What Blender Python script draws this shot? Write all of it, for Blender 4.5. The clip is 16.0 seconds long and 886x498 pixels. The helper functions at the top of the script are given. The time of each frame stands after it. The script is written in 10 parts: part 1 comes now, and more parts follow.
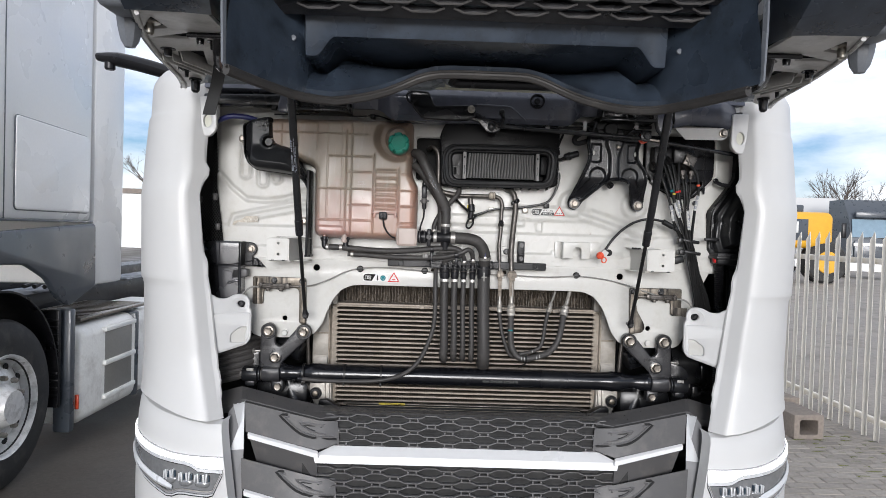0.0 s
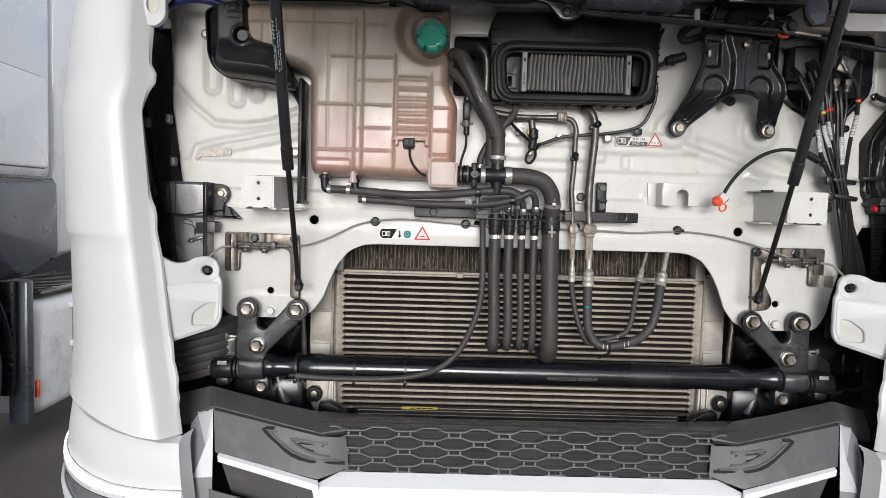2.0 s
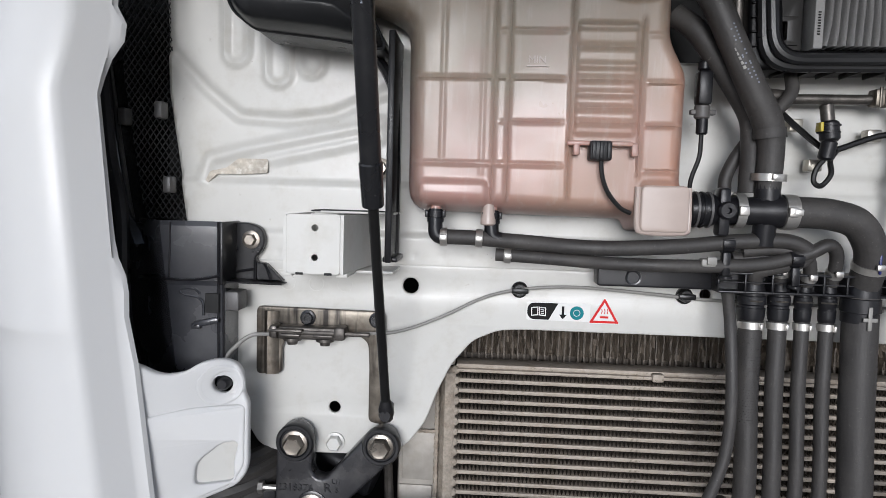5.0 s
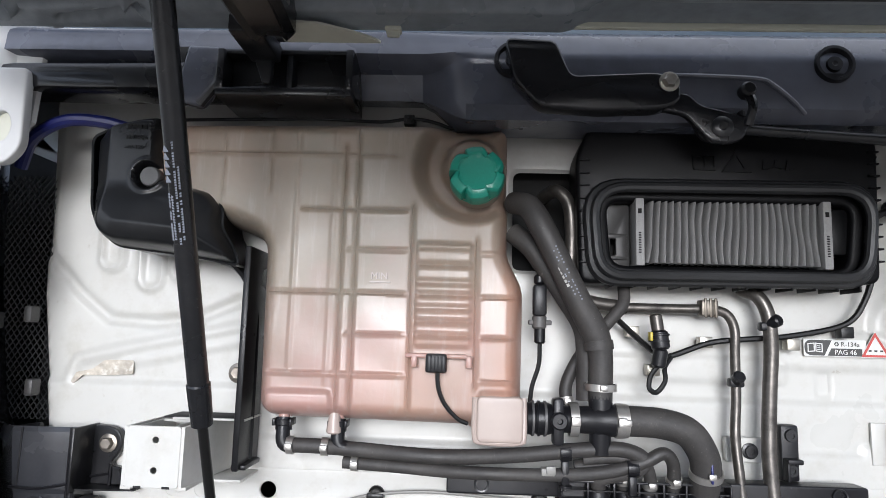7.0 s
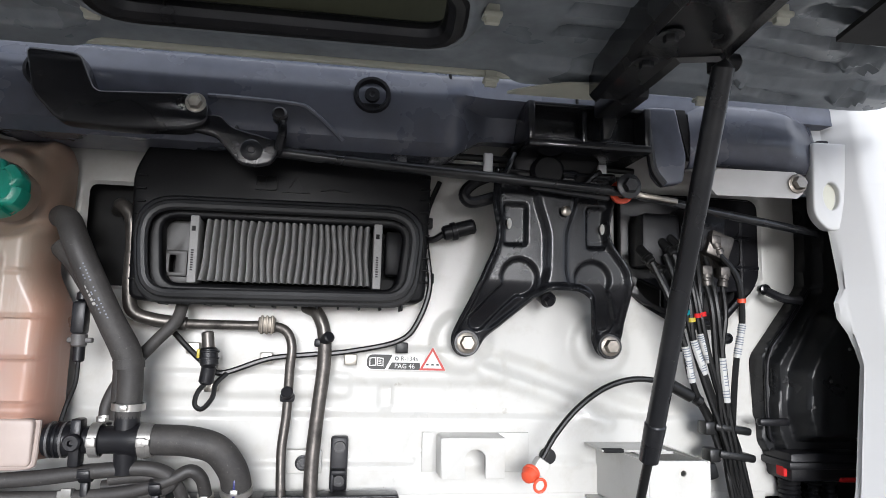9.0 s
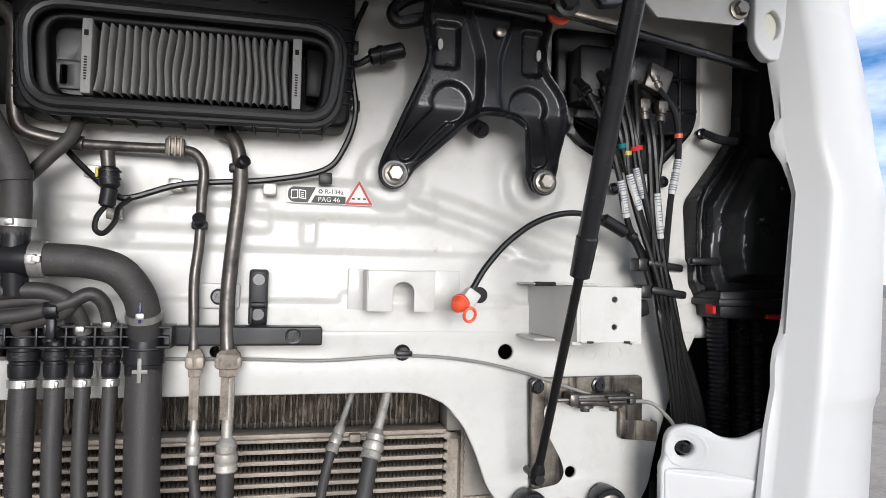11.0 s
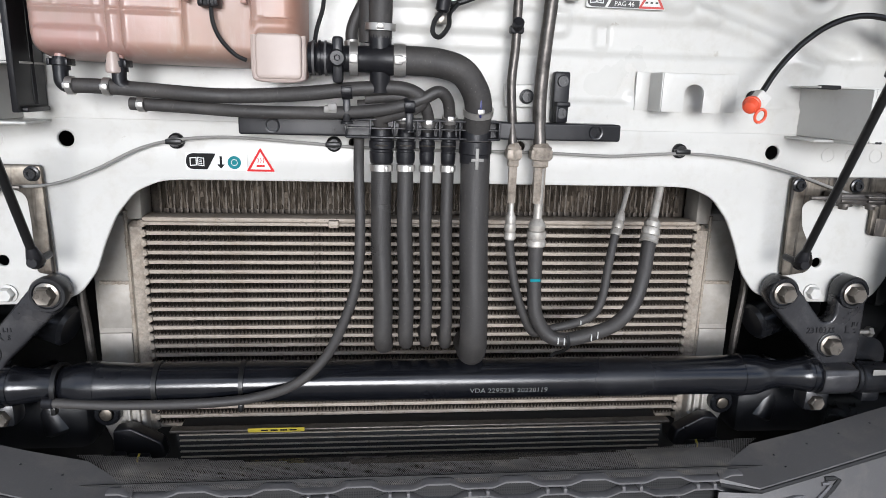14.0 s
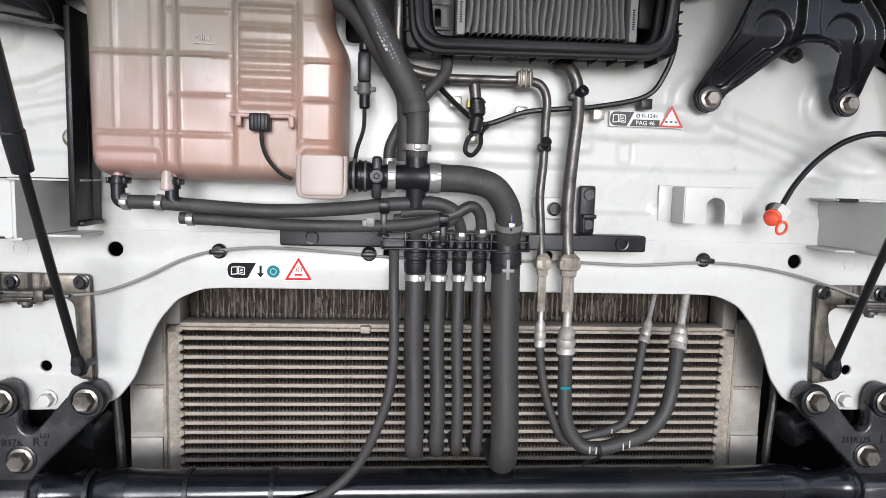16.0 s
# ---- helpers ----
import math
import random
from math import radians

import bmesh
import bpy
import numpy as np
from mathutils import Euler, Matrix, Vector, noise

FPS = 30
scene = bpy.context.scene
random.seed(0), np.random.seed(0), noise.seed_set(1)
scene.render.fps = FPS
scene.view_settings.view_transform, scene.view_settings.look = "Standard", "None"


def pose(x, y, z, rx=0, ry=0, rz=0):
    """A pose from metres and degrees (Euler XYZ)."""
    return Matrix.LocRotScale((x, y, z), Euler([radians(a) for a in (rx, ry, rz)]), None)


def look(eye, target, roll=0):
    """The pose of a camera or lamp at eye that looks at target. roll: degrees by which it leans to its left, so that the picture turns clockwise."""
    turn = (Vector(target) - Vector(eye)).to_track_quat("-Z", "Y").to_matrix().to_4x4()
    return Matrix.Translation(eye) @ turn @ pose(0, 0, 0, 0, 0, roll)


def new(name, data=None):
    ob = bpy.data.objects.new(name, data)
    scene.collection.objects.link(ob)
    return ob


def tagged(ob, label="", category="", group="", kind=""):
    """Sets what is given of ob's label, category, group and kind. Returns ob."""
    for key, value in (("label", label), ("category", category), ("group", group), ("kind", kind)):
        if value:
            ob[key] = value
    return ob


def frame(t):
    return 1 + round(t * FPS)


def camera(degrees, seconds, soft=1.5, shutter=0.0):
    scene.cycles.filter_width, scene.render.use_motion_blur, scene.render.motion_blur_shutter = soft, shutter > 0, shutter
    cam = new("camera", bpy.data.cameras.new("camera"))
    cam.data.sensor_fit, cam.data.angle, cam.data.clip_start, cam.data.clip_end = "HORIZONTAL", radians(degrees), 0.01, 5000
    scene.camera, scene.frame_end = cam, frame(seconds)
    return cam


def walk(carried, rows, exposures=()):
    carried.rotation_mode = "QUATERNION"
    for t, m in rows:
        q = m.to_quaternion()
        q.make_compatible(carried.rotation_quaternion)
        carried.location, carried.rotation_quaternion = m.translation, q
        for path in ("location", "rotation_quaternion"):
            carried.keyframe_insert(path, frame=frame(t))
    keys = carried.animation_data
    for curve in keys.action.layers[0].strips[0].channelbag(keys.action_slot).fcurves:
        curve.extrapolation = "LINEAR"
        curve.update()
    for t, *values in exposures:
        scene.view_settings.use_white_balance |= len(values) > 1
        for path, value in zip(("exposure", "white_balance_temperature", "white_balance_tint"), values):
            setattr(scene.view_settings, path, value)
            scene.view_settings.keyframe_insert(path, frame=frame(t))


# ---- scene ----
cam = camera(67.0, 16.0, 0.5)
PATH = [
    (0, (-0.132, -2.393, 1.591), (-0.101, -0.394, 1.54), 1.8),
    (0.5, (-0.123, -2.36, 1.591), (-0.085, -0.361, 1.535), 1.7),
    (1, (-0.141, -2.258, 1.563), (-0.09, -0.259, 1.51), 1.8),
    (1.5, (-0.185, -1.99, 1.522), (-0.155, 0.009, 1.478), 1.8),
    (2, (-0.242, -1.709, 1.497), (-0.209, 0.286, 1.366), 1.7),
    (2.5, (-0.256, -1.374, 1.468), (-0.26, 0.619, 1.296), 1.6),
    (3, (-0.285, -1.167, 1.463), (-0.377, 0.82, 1.253), 1.6),
    (3.2, (-0.305, -1.094, 1.449), (-0.457, 0.884, 1.196), 1.4),
    (5.3, (-0.446, -0.952, 1.603), (-0.564, 1.042, 1.507), 1.7),
    (5.5, (-0.439, -0.96, 1.616), (-0.572, 1.035, 1.628), 1.7),
    (6, (-0.407, -0.967, 1.635), (-0.544, 1.02, 1.814), 1.7),
    (6.5, (-0.346, -0.974, 1.656), (-0.466, 1.009, 1.89), 1.6),
    (7, (-0.268, -0.984, 1.674), (-0.339, 0.998, 1.933), 1.6),
    (7.5, (-0.165, -1.013, 1.685), (-0.072, 0.968, 1.944), 1.5),
    (8, (0.024, -1.042, 1.693), (0.187, 0.932, 1.97), 1.4),
    (8.5, (0.127, -1.044, 1.714), (0.347, 0.924, 1.998), 1.3),
    (8.7, (0.154, -1.037, 1.724), (0.404, 0.929, 1.993), 1.4),
    (10.8, (0.212, -0.974, 1.586), (0.676, 0.964, 1.751), 1.3),
    (11, (0.215, -0.963, 1.567), (0.676, 0.982, 1.638), 1.3),
    (11.5, (0.206, -0.943, 1.535), (0.676, 0.995, 1.386), 1.3),
    (12, (0.2, -0.936, 1.504), (0.672, 0.978, 1.165), 1.5),
    (12.5, (0.156, -0.968, 1.491), (0.616, 0.93, 1.06), 1.6),
    (13, (0.085, -0.994, 1.478), (0.511, 0.908, 1.032), 1.7),
    (13.5, (-0.02, -1.007, 1.48), (0.279, 0.918, 1.027), 1.7),
    (14, (-0.096, -1.032, 1.542), (0.107, 0.9, 1.065), 1.7),
    (14.5, (-0.122, -1.064, 1.563), (0.059, 0.877, 1.118), 1.6),
    (15, (-0.132, -1.067, 1.576), (0.048, 0.902, 1.276), 1.5),
    (15.5, (-0.125, -1.051, 1.573), (0.043, 0.928, 1.334), 1.5),
    (16, (-0.126, -1.052, 1.575), (0.033, 0.93, 1.358), 1.6),
]
walk(cam, [(t, look(eye, target, roll)) for t, eye, target, roll in PATH],
     [(0, 0.54, 6350, 12), (1.5, 0.58, 6450, 12), (3.0, 0.76, 6550, 12), (3.6, 0.72, 6500, 12), (5.3, 0.50, 6150, 12), (6.4, 0.78, 6150, 12), (7.0, 0.95, 6100, 12), (8.6, 1.10, 6150, 12), (9.6, 0.98, 6250, 12), (10.9, 0.82, 6350, 12), (12.0, 0.62, 6350, 12), (13.5, 0.86, 6150, 12), (16, 0.86, 6150, 12)])

# ---- world and sun ----
world = bpy.data.worlds.new("sky")
scene.world = world
world.use_nodes = True
wn, wl = world.node_tree.nodes, world.node_tree.links
sky = wn.new("ShaderNodeTexSky")
sky.sky_type, sky.sun_disc = "NISHITA", False
sky.sun_elevation, sky.sun_rotation = radians(6), radians(182)
sky.air_density, sky.dust_density, sky.ozone_density = 1.0, 1.0, 5.0
wcoord = wn.new("ShaderNodeTexCoord")
wmap = wn.new("ShaderNodeMapping")
wmap.inputs["Scale"].default_value = (1.0, 1.0, 3.2)
wmap.inputs["Location"].default_value = (3.1, 1.4, 0.2)
cloud = wn.new("ShaderNodeTexNoise")
cloud.inputs["Scale"].default_value, cloud.inputs["Detail"].default_value, cloud.inputs["Roughness"].default_value = 2.2, 8, 0.55
cramp = wn.new("ShaderNodeValToRGB")
cramp.color_ramp.elements[0].position, cramp.color_ramp.elements[1].position = 0.34, 0.60
cmix = wn.new("ShaderNodeMix")
cmix.data_type = "RGBA"
cmix.inputs["B"].default_value = (6.7, 6.8, 7.0, 1)
wl.new(wcoord.outputs["Generated"], wmap.inputs["Vector"])
wl.new(wmap.outputs["Vector"], cloud.inputs["Vector"])
wl.new(cloud.outputs["Fac"], cramp.inputs["Fac"])
wl.new(cramp.outputs["Color"], cmix.inputs["Factor"])
wl.new(sky.outputs["Color"], cmix.inputs["A"])
wl.new(cmix.outputs["Result"], wn["Background"].inputs["Color"])
wn["Background"].inputs["Strength"].default_value = 0.15
sun = new("sun", bpy.data.lights.new("sun", "SUN"))
sun.data.energy, sun.data.angle, sun.data.color = 2.6, radians(25), (1.0, 0.985, 0.965)
sun.matrix_world = look((-0.15, -5.0, 0.55), (0, 0, 0))

# ---- materials ----
def surface(name, color, rough=0.5, metal=0.0, var=0.12, fine=60.0, broad=5.0, bump=0.15, bump_scale=None, dirt=None, dirt_amount=0.0, dirt_scale=9.0,
            rough_var=0.12, coat=0.0, random_value=0.0, spec=0.5):
    """A node material: base colour varied at two scales, speckled dirt, rough variation and fine relief."""
    m = bpy.data.materials.new(name)
    m.use_nodes = True
    n, l = m.node_tree.nodes, m.node_tree.links
    b = n["Principled BSDF"]
    co = n.new("ShaderNodeTexCoord")
    f1, f2 = n.new("ShaderNodeTexNoise"), n.new("ShaderNodeTexNoise")
    f1.inputs["Scale"].default_value, f1.inputs["Detail"].default_value = fine, 4
    f2.inputs["Scale"].default_value, f2.inputs["Detail"].default_value = broad, 5
    for f in (f1, f2):
        l.new(co.outputs["Object"], f.inputs["Vector"])
    add = n.new("ShaderNodeMath")
    add.operation = "ADD"
    l.new(f1.outputs["Fac"], add.inputs[0])
    l.new(f2.outputs["Fac"], add.inputs[1])
    rng = n.new("ShaderNodeMapRange")
    rng.inputs["From Min"].default_value, rng.inputs["From Max"].default_value = 0.6, 1.4
    rng.inputs["To Min"].default_value, rng.inputs["To Max"].default_value = 1 - var, 1 + var
    l.new(add.outputs[0], rng.inputs["Value"])
    hsv = n.new("ShaderNodeHueSaturation")
    hsv.inputs["Color"].default_value = (*color, 1)
    l.new(rng.outputs["Result"], hsv.inputs["Value"])
    out = hsv.outputs["Color"]
    if random_value:
        info = n.new("ShaderNodeObjectInfo")
        r2 = n.new("ShaderNodeMapRange")
        r2.inputs["To Min"].default_value, r2.inputs["To Max"].default_value = 1 - random_value, 1 + random_value
        l.new(info.outputs["Random"], r2.inputs["Value"])
        h2 = n.new("ShaderNodeHueSaturation")
        l.new(out, h2.inputs["Color"])
        l.new(r2.outputs["Result"], h2.inputs["Value"])
        out = h2.outputs["Color"]
    if dirt:
        d = n.new("ShaderNodeTexNoise")
        d.inputs["Scale"].default_value, d.inputs["Detail"].default_value, d.inputs["Roughness"].default_value = dirt_scale, 9, 0.68
        l.new(co.outputs["Object"], d.inputs["Vector"])
        dr = n.new("ShaderNodeMapRange")
        dr.inputs["From Min"].default_value, dr.inputs["From Max"].default_value = 0.5, 0.72
        dr.inputs["To Max"].default_value = dirt_amount
        l.new(d.outputs["Fac"], dr.inputs["Value"])
        mx = n.new("ShaderNodeMix")
        mx.data_type = "RGBA"
        mx.inputs["B"].default_value = (*dirt, 1)
        l.new(dr.outputs["Result"], mx.inputs["Factor"])
        l.new(out, mx.inputs["A"])
        out = mx.outputs["Result"]
    l.new(out, b.inputs["Base Color"])
    rr = n.new("ShaderNodeMapRange")
    rr.inputs["From Min"].default_value, rr.inputs["From Max"].default_value = 0.3, 0.7
    rr.inputs["To Min"].default_value, rr.inputs["To Max"].default_value = max(0.02, rough - rough_var), min(1.0, rough + rough_var)
    l.new(f2.outputs["Fac"], rr.inputs["Value"])
    l.new(rr.outputs["Result"], b.inputs["Roughness"])
    b.inputs["Metallic"].default_value = metal
    b.inputs["Specular IOR Level"].default_value = spec
    b.inputs["Coat Weight"].default_value = coat
    b.inputs["Coat Roughness"].default_value = 0.06
    if bump:
        bp = n.new("ShaderNodeBump")
        bp.inputs["Strength"].default_value, bp.inputs["Distance"].default_value = bump, 0.002
        src = f1
        if bump_scale:
            src = n.new("ShaderNodeTexNoise")
            src.inputs["Scale"].default_value, src.inputs["Detail"].default_value = bump_scale, 3
            l.new(co.outputs["Object"], src.inputs["Vector"])
        l.new(src.outputs["Fac"], bp.inputs["Height"])
        l.new(bp.outputs["Normal"], b.inputs["Normal"])
    return m


def perforate(m, scale, hole=(0.004, 0.004, 0.004)):
    """Small dark holes, close together, over a material's base colour."""
    n, l = m.node_tree.nodes, m.node_tree.links
    b = n["Principled BSDF"]
    src = b.inputs["Base Color"].links[0].from_socket
    co, v, r, mx = n.new("ShaderNodeTexCoord"), n.new("ShaderNodeTexVoronoi"), n.new("ShaderNodeMapRange"), n.new("ShaderNodeMix")
    v.inputs["Scale"].default_value, v.inputs["Randomness"].default_value = scale, 0.0
    l.new(co.outputs["Object"], v.inputs["Vector"])
    r.inputs["From Min"].default_value, r.inputs["From Max"].default_value = 0.46, 0.36
    l.new(v.outputs["Distance"], r.inputs["Value"])
    mx.data_type = "RGBA"
    mx.inputs["B"].default_value = (*hole, 1)
    l.new(r.outputs["Result"], mx.inputs["Factor"])
    l.new(src, mx.inputs["A"])
    l.new(mx.outputs["Result"], b.inputs["Base Color"])


def speckle(m, color, scale, amount, edge=0.66):
    """Fine scattered specks of dirt or dust over a material's base colour."""
    n, l = m.node_tree.nodes, m.node_tree.links
    b = n["Principled BSDF"]
    src = b.inputs["Base Color"].links[0].from_socket
    co, v, r, mx = n.new("ShaderNodeTexCoord"), n.new("ShaderNodeTexNoise"), n.new("ShaderNodeMapRange"), n.new("ShaderNodeMix")
    v.inputs["Scale"].default_value, v.inputs["Detail"].default_value, v.inputs["Roughness"].default_value = scale, 6, 0.7
    l.new(co.outputs["Object"], v.inputs["Vector"])
    r.inputs["From Min"].default_value, r.inputs["From Max"].default_value, r.inputs["To Max"].default_value = edge, edge + 0.05, amount
    l.new(v.outputs["Fac"], r.inputs["Value"])
    mx.data_type = "RGBA"
    mx.inputs["B"].default_value = (*color, 1)
    l.new(r.outputs["Result"], mx.inputs["Factor"])
    l.new(src, mx.inputs["A"])
    l.new(mx.outputs["Result"], b.inputs["Base Color"])


def streak(m, color, scale, amount, edge):
    """Dark runs down a material's face."""
    n, l = m.node_tree.nodes, m.node_tree.links
    b = n["Principled BSDF"]
    src = b.inputs["Base Color"].links[0].from_socket
    co, mp, v, r, mx = n.new("ShaderNodeTexCoord"), n.new("ShaderNodeMapping"), n.new("ShaderNodeTexNoise"), n.new("ShaderNodeMapRange"), n.new("ShaderNodeMix")
    mp.inputs["Scale"].default_value = scale
    l.new(co.outputs["Object"], mp.inputs["Vector"])
    l.new(mp.outputs["Vector"], v.inputs["Vector"])
    v.inputs["Scale"].default_value, v.inputs["Detail"].default_value = 1.0, 5
    r.inputs["From Min"].default_value, r.inputs["From Max"].default_value, r.inputs["To Max"].default_value = edge, edge + 0.14, amount
    l.new(v.outputs["Fac"], r.inputs["Value"])
    mx.data_type = "RGBA"
    mx.inputs["B"].default_value = (*color, 1)
    l.new(r.outputs["Result"], mx.inputs["Factor"])
    l.new(src, mx.inputs["A"])
    l.new(mx.outputs["Result"], b.inputs["Base Color"])


def glow(name, color, strength):
    m = surface(name, color, 0.3, var=0.02, bump=0)
    b = m.node_tree.nodes["Principled BSDF"]
    b.inputs["Emission Color"].default_value, b.inputs["Emission Strength"].default_value = (*color, 1), strength
    return m


WHITE = surface("white_cab_paint", (0.49, 0.490, 0.484), 0.40, var=0.015, fine=30, broad=3, bump=0.012, bump_scale=90, dirt=(0.46, 0.42, 0.36), dirt_amount=0.05, dirt_scale=30, coat=0.06, spec=0.4)
PANEL = surface("white_bay_paint", (0.49, 0.484, 0.457), 0.38, var=0.03, fine=45, broad=6, bump=0.02, bump_scale=120, dirt=(0.33, 0.30, 0.245), dirt_amount=0.32, dirt_scale=24, coat=0.08, spec=0.4)
BLACK = surface("black_moulded_plastic", (0.007, 0.007, 0.0085), 0.36, var=0.25, fine=400, broad=10, bump=0.10, bump_scale=900, dirt=(0.07, 0.067, 0.06), dirt_amount=0.10, dirt_scale=22, spec=0.30)
GLOSS = surface("black_gloss_paint", (0.009, 0.0095, 0.011), 0.24, var=0.2, bump=0.03, bump_scale=60, dirt=(0.09, 0.085, 0.08), dirt_amount=0.12, dirt_scale=30, coat=0.15, spec=0.5)
DIPPED = surface("glossy_dipped_paint", (0.0042, 0.0046, 0.0062), 0.20, var=0.2, bump=0.10, bump_scale=26, dirt=(0.06, 0.06, 0.06), dirt_amount=0.10, dirt_scale=30, spec=0.45)
SATIN = surface("satin_black_steel", (0.007, 0.0075, 0.009), 0.30, var=0.2, fine=200, bump=0.05, bump_scale=300, dirt=(0.09, 0.085, 0.08), dirt_amount=0.12, dirt_scale=20)
RUBBER = surface("dusty_black_rubber", (0.029, 0.0268, 0.0252), 0.60, var=0.25, fine=300, broad=12, bump=0.2, bump_scale=700, dirt=(0.11, 0.10, 0.09), dirt_amount=0.28, dirt_scale=14)
CABLE = surface("black_cable_sleeve", (0.006, 0.006, 0.006), 0.36, var=0.2, fine=200, bump=0.1, bump_scale=500, spec=0.35)
GREY = surface("dark_grey_grille_plastic", (0.064, 0.062, 0.062), 0.46, var=0.14, fine=500, broad=6, bump=0.12, bump_scale=1100, dirt=(0.18, 0.16, 0.14), dirt_amount=0.28, dirt_scale=14)
NAVY = surface("weathered_hatch_plastic", (0.030, 0.041, 0.058), 0.32, var=0.35, fine=26, broad=5, bump=0.08, bump_scale=120, dirt=(0.010, 0.012, 0.016), dirt_amount=0.9, dirt_scale=11, rough_var=0.18)
LINER = surface("grey_hatch_liner", (0.215, 0.238, 0.258), 0.32, var=0.24, fine=60, broad=5, bump=0.05, bump_scale=200, dirt=(0.06, 0.06, 0.06), dirt_amount=0.3, dirt_scale=12)
CREAM = surface("pale_hatch_skin", (0.50, 0.50, 0.42), 0.5, var=0.06, bump=0.03)
STEEL = surface("bare_galvanised_steel", (0.36, 0.34, 0.30), 0.36, 1.0, var=0.25, fine=90, broad=20, bump=0.06, dirt=(0.14, 0.10, 0.07), dirt_amount=0.35, dirt_scale=26)
CHROME = surface("dull_zinc_steel", (0.24, 0.218, 0.19), 0.36, 0.9, var=0.28, fine=120, broad=30, bump=0.10, dirt=(0.13, 0.10, 0.075), dirt_amount=0.55, dirt_scale=60)
CLAMP = surface("bright_clamp_band", (0.46, 0.445, 0.42), 0.36, 0.85, var=0.25, fine=140, bump=0.08, dirt=(0.15, 0.125, 0.10), dirt_amount=0.5, dirt_scale=70)
UNION = surface("stained_union_alloy", (0.30, 0.26, 0.215), 0.5, 0.35, var=0.4, fine=150, broad=40, bump=0.15, bump_scale=260, dirt=(0.10, 0.075, 0.055), dirt_amount=0.8, dirt_scale=70)
ALU = surface("dull_cast_aluminium", (0.40, 0.38, 0.345), 0.48, 0.6, var=0.2, fine=240, broad=14, bump=0.12, bump_scale=420, dirt=(0.17, 0.14, 0.11), dirt_amount=0.6, dirt_scale=50)
BAR = surface("cooler_bar_aluminium", (0.32, 0.278, 0.232), 0.58, 0.12, var=0.25, fine=160, broad=16, bump=0.25, bump_scale=300, dirt=(0.22, 0.175, 0.13), dirt_amount=0.7, dirt_scale=35, spec=0.35)
SEAM = surface("rough_welded_seam", (0.31, 0.272, 0.225), 0.7, 0.1, var=0.35, fine=220, broad=40, bump=0.9, bump_scale=190, dirt=(0.17, 0.13, 0.10), dirt_amount=0.7, dirt_scale=60, spec=0.3)
PLATEALU = surface("dull_tank_plate", (0.30, 0.28, 0.25), 0.55, 0.25, var=0.2, fine=60, broad=9, bump=0.10, bump_scale=160, dirt=(0.22, 0.19, 0.15), dirt_amount=0.5, dirt_scale=22)
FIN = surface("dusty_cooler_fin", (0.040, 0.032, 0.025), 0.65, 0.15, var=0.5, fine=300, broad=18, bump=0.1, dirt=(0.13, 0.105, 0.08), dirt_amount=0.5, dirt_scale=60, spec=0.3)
# near-black that stands in for shade in gaps and voids; also one rubber plug
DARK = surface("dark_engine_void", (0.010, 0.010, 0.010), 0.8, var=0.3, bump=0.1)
GREEN = surface("green_cap_plastic", (0.010, 0.22, 0.155), 0.36, var=0.12, fine=300, bump=0.08, bump_scale=600)
ORANGE = surface("orange_red_plastic", (0.62, 0.075, 0.03), 0.35, var=0.1, bump=0.05)
RED = surface("red_print", (0.50, 0.022, 0.022), 0.5, var=0.05, bump=0, spec=0.08)
TEAL = surface("teal_print", (0.008, 0.16, 0.185), 0.5, var=0.05, bump=0, spec=0.1)
INK = surface("black_print", (0.008, 0.008, 0.008), 0.55, var=0.1, bump=0, spec=0.08)
# black and red prints paled to carry the glare on the refrigerant sticker
GLAREINK = surface("glare_paled_black_print", (0.075, 0.075, 0.073), 0.55, var=0.15, bump=0, spec=0.15)
GLARERED = surface("glare_paled_red_print", (0.46, 0.085, 0.075), 0.55, var=0.08, bump=0, spec=0.15)
PAPER = surface("white_sticker", (0.62, 0.62, 0.60), 0.45, var=0.03, bump=0, spec=0.15)
# yellow lowered so that the colour holds the shade on the sticker
YELLOW = surface("shade_dimmed_yellow", (0.42, 0.33, 0.03), 0.45, var=0.2, bump=0)
BLUE = surface("dark_blue_hose", (0.008, 0.012, 0.10), 0.35, var=0.15, bump=0.05)
SEAL = surface("soft_grey_black_seal", (0.011, 0.0113, 0.012), 0.40, var=0.2, fine=200, bump=0.1, bump_scale=500)
# grey darkened for the shade inside the filter box
TRAY = surface("shaded_grey_plastic", (0.030, 0.029, 0.028), 0.45, var=0.15, fine=120, bump=0.05, spec=0.2)
FILTER = surface("grey_filter_paper", (0.215, 0.212, 0.208), 0.8, var=0.15, fine=400, broad=30, bump=0.25, bump_scale=900)
SILVER = surface("silver_trim_paint", (0.55, 0.56, 0.57), 0.33, 0.25, var=0.04, bump=0.02)
TRIM = surface("white_trim_paint", (0.66, 0.662, 0.66), 0.34, var=0.03, bump=0.02, coat=0.1)
PRINT = surface("faint_blue_grey_print", (0.17, 0.185, 0.22), 0.5, var=0.1, bump=0, spec=0.2)
GREYCABLE = surface("grey_cable_sheath", (0.20, 0.195, 0.18), 0.42, var=0.12, bump=0.05)
TYRE = surface("tyre_rubber", (0.018, 0.018, 0.018), 0.7, var=0.3, fine=120, bump=0.2, dirt=(0.10, 0.09, 0.075), dirt_amount=0.5, dirt_scale=9)
SLATE = surface("slate_grey_paint", (0.055, 0.065, 0.078), 0.35, var=0.1, bump=0.02, coat=0.2)
PALE = surface("pale_grey_cab_paint", (0.80, 0.80, 0.79), 0.3, var=0.04, broad=2, bump=0.015, bump_scale=40, coat=0.3)
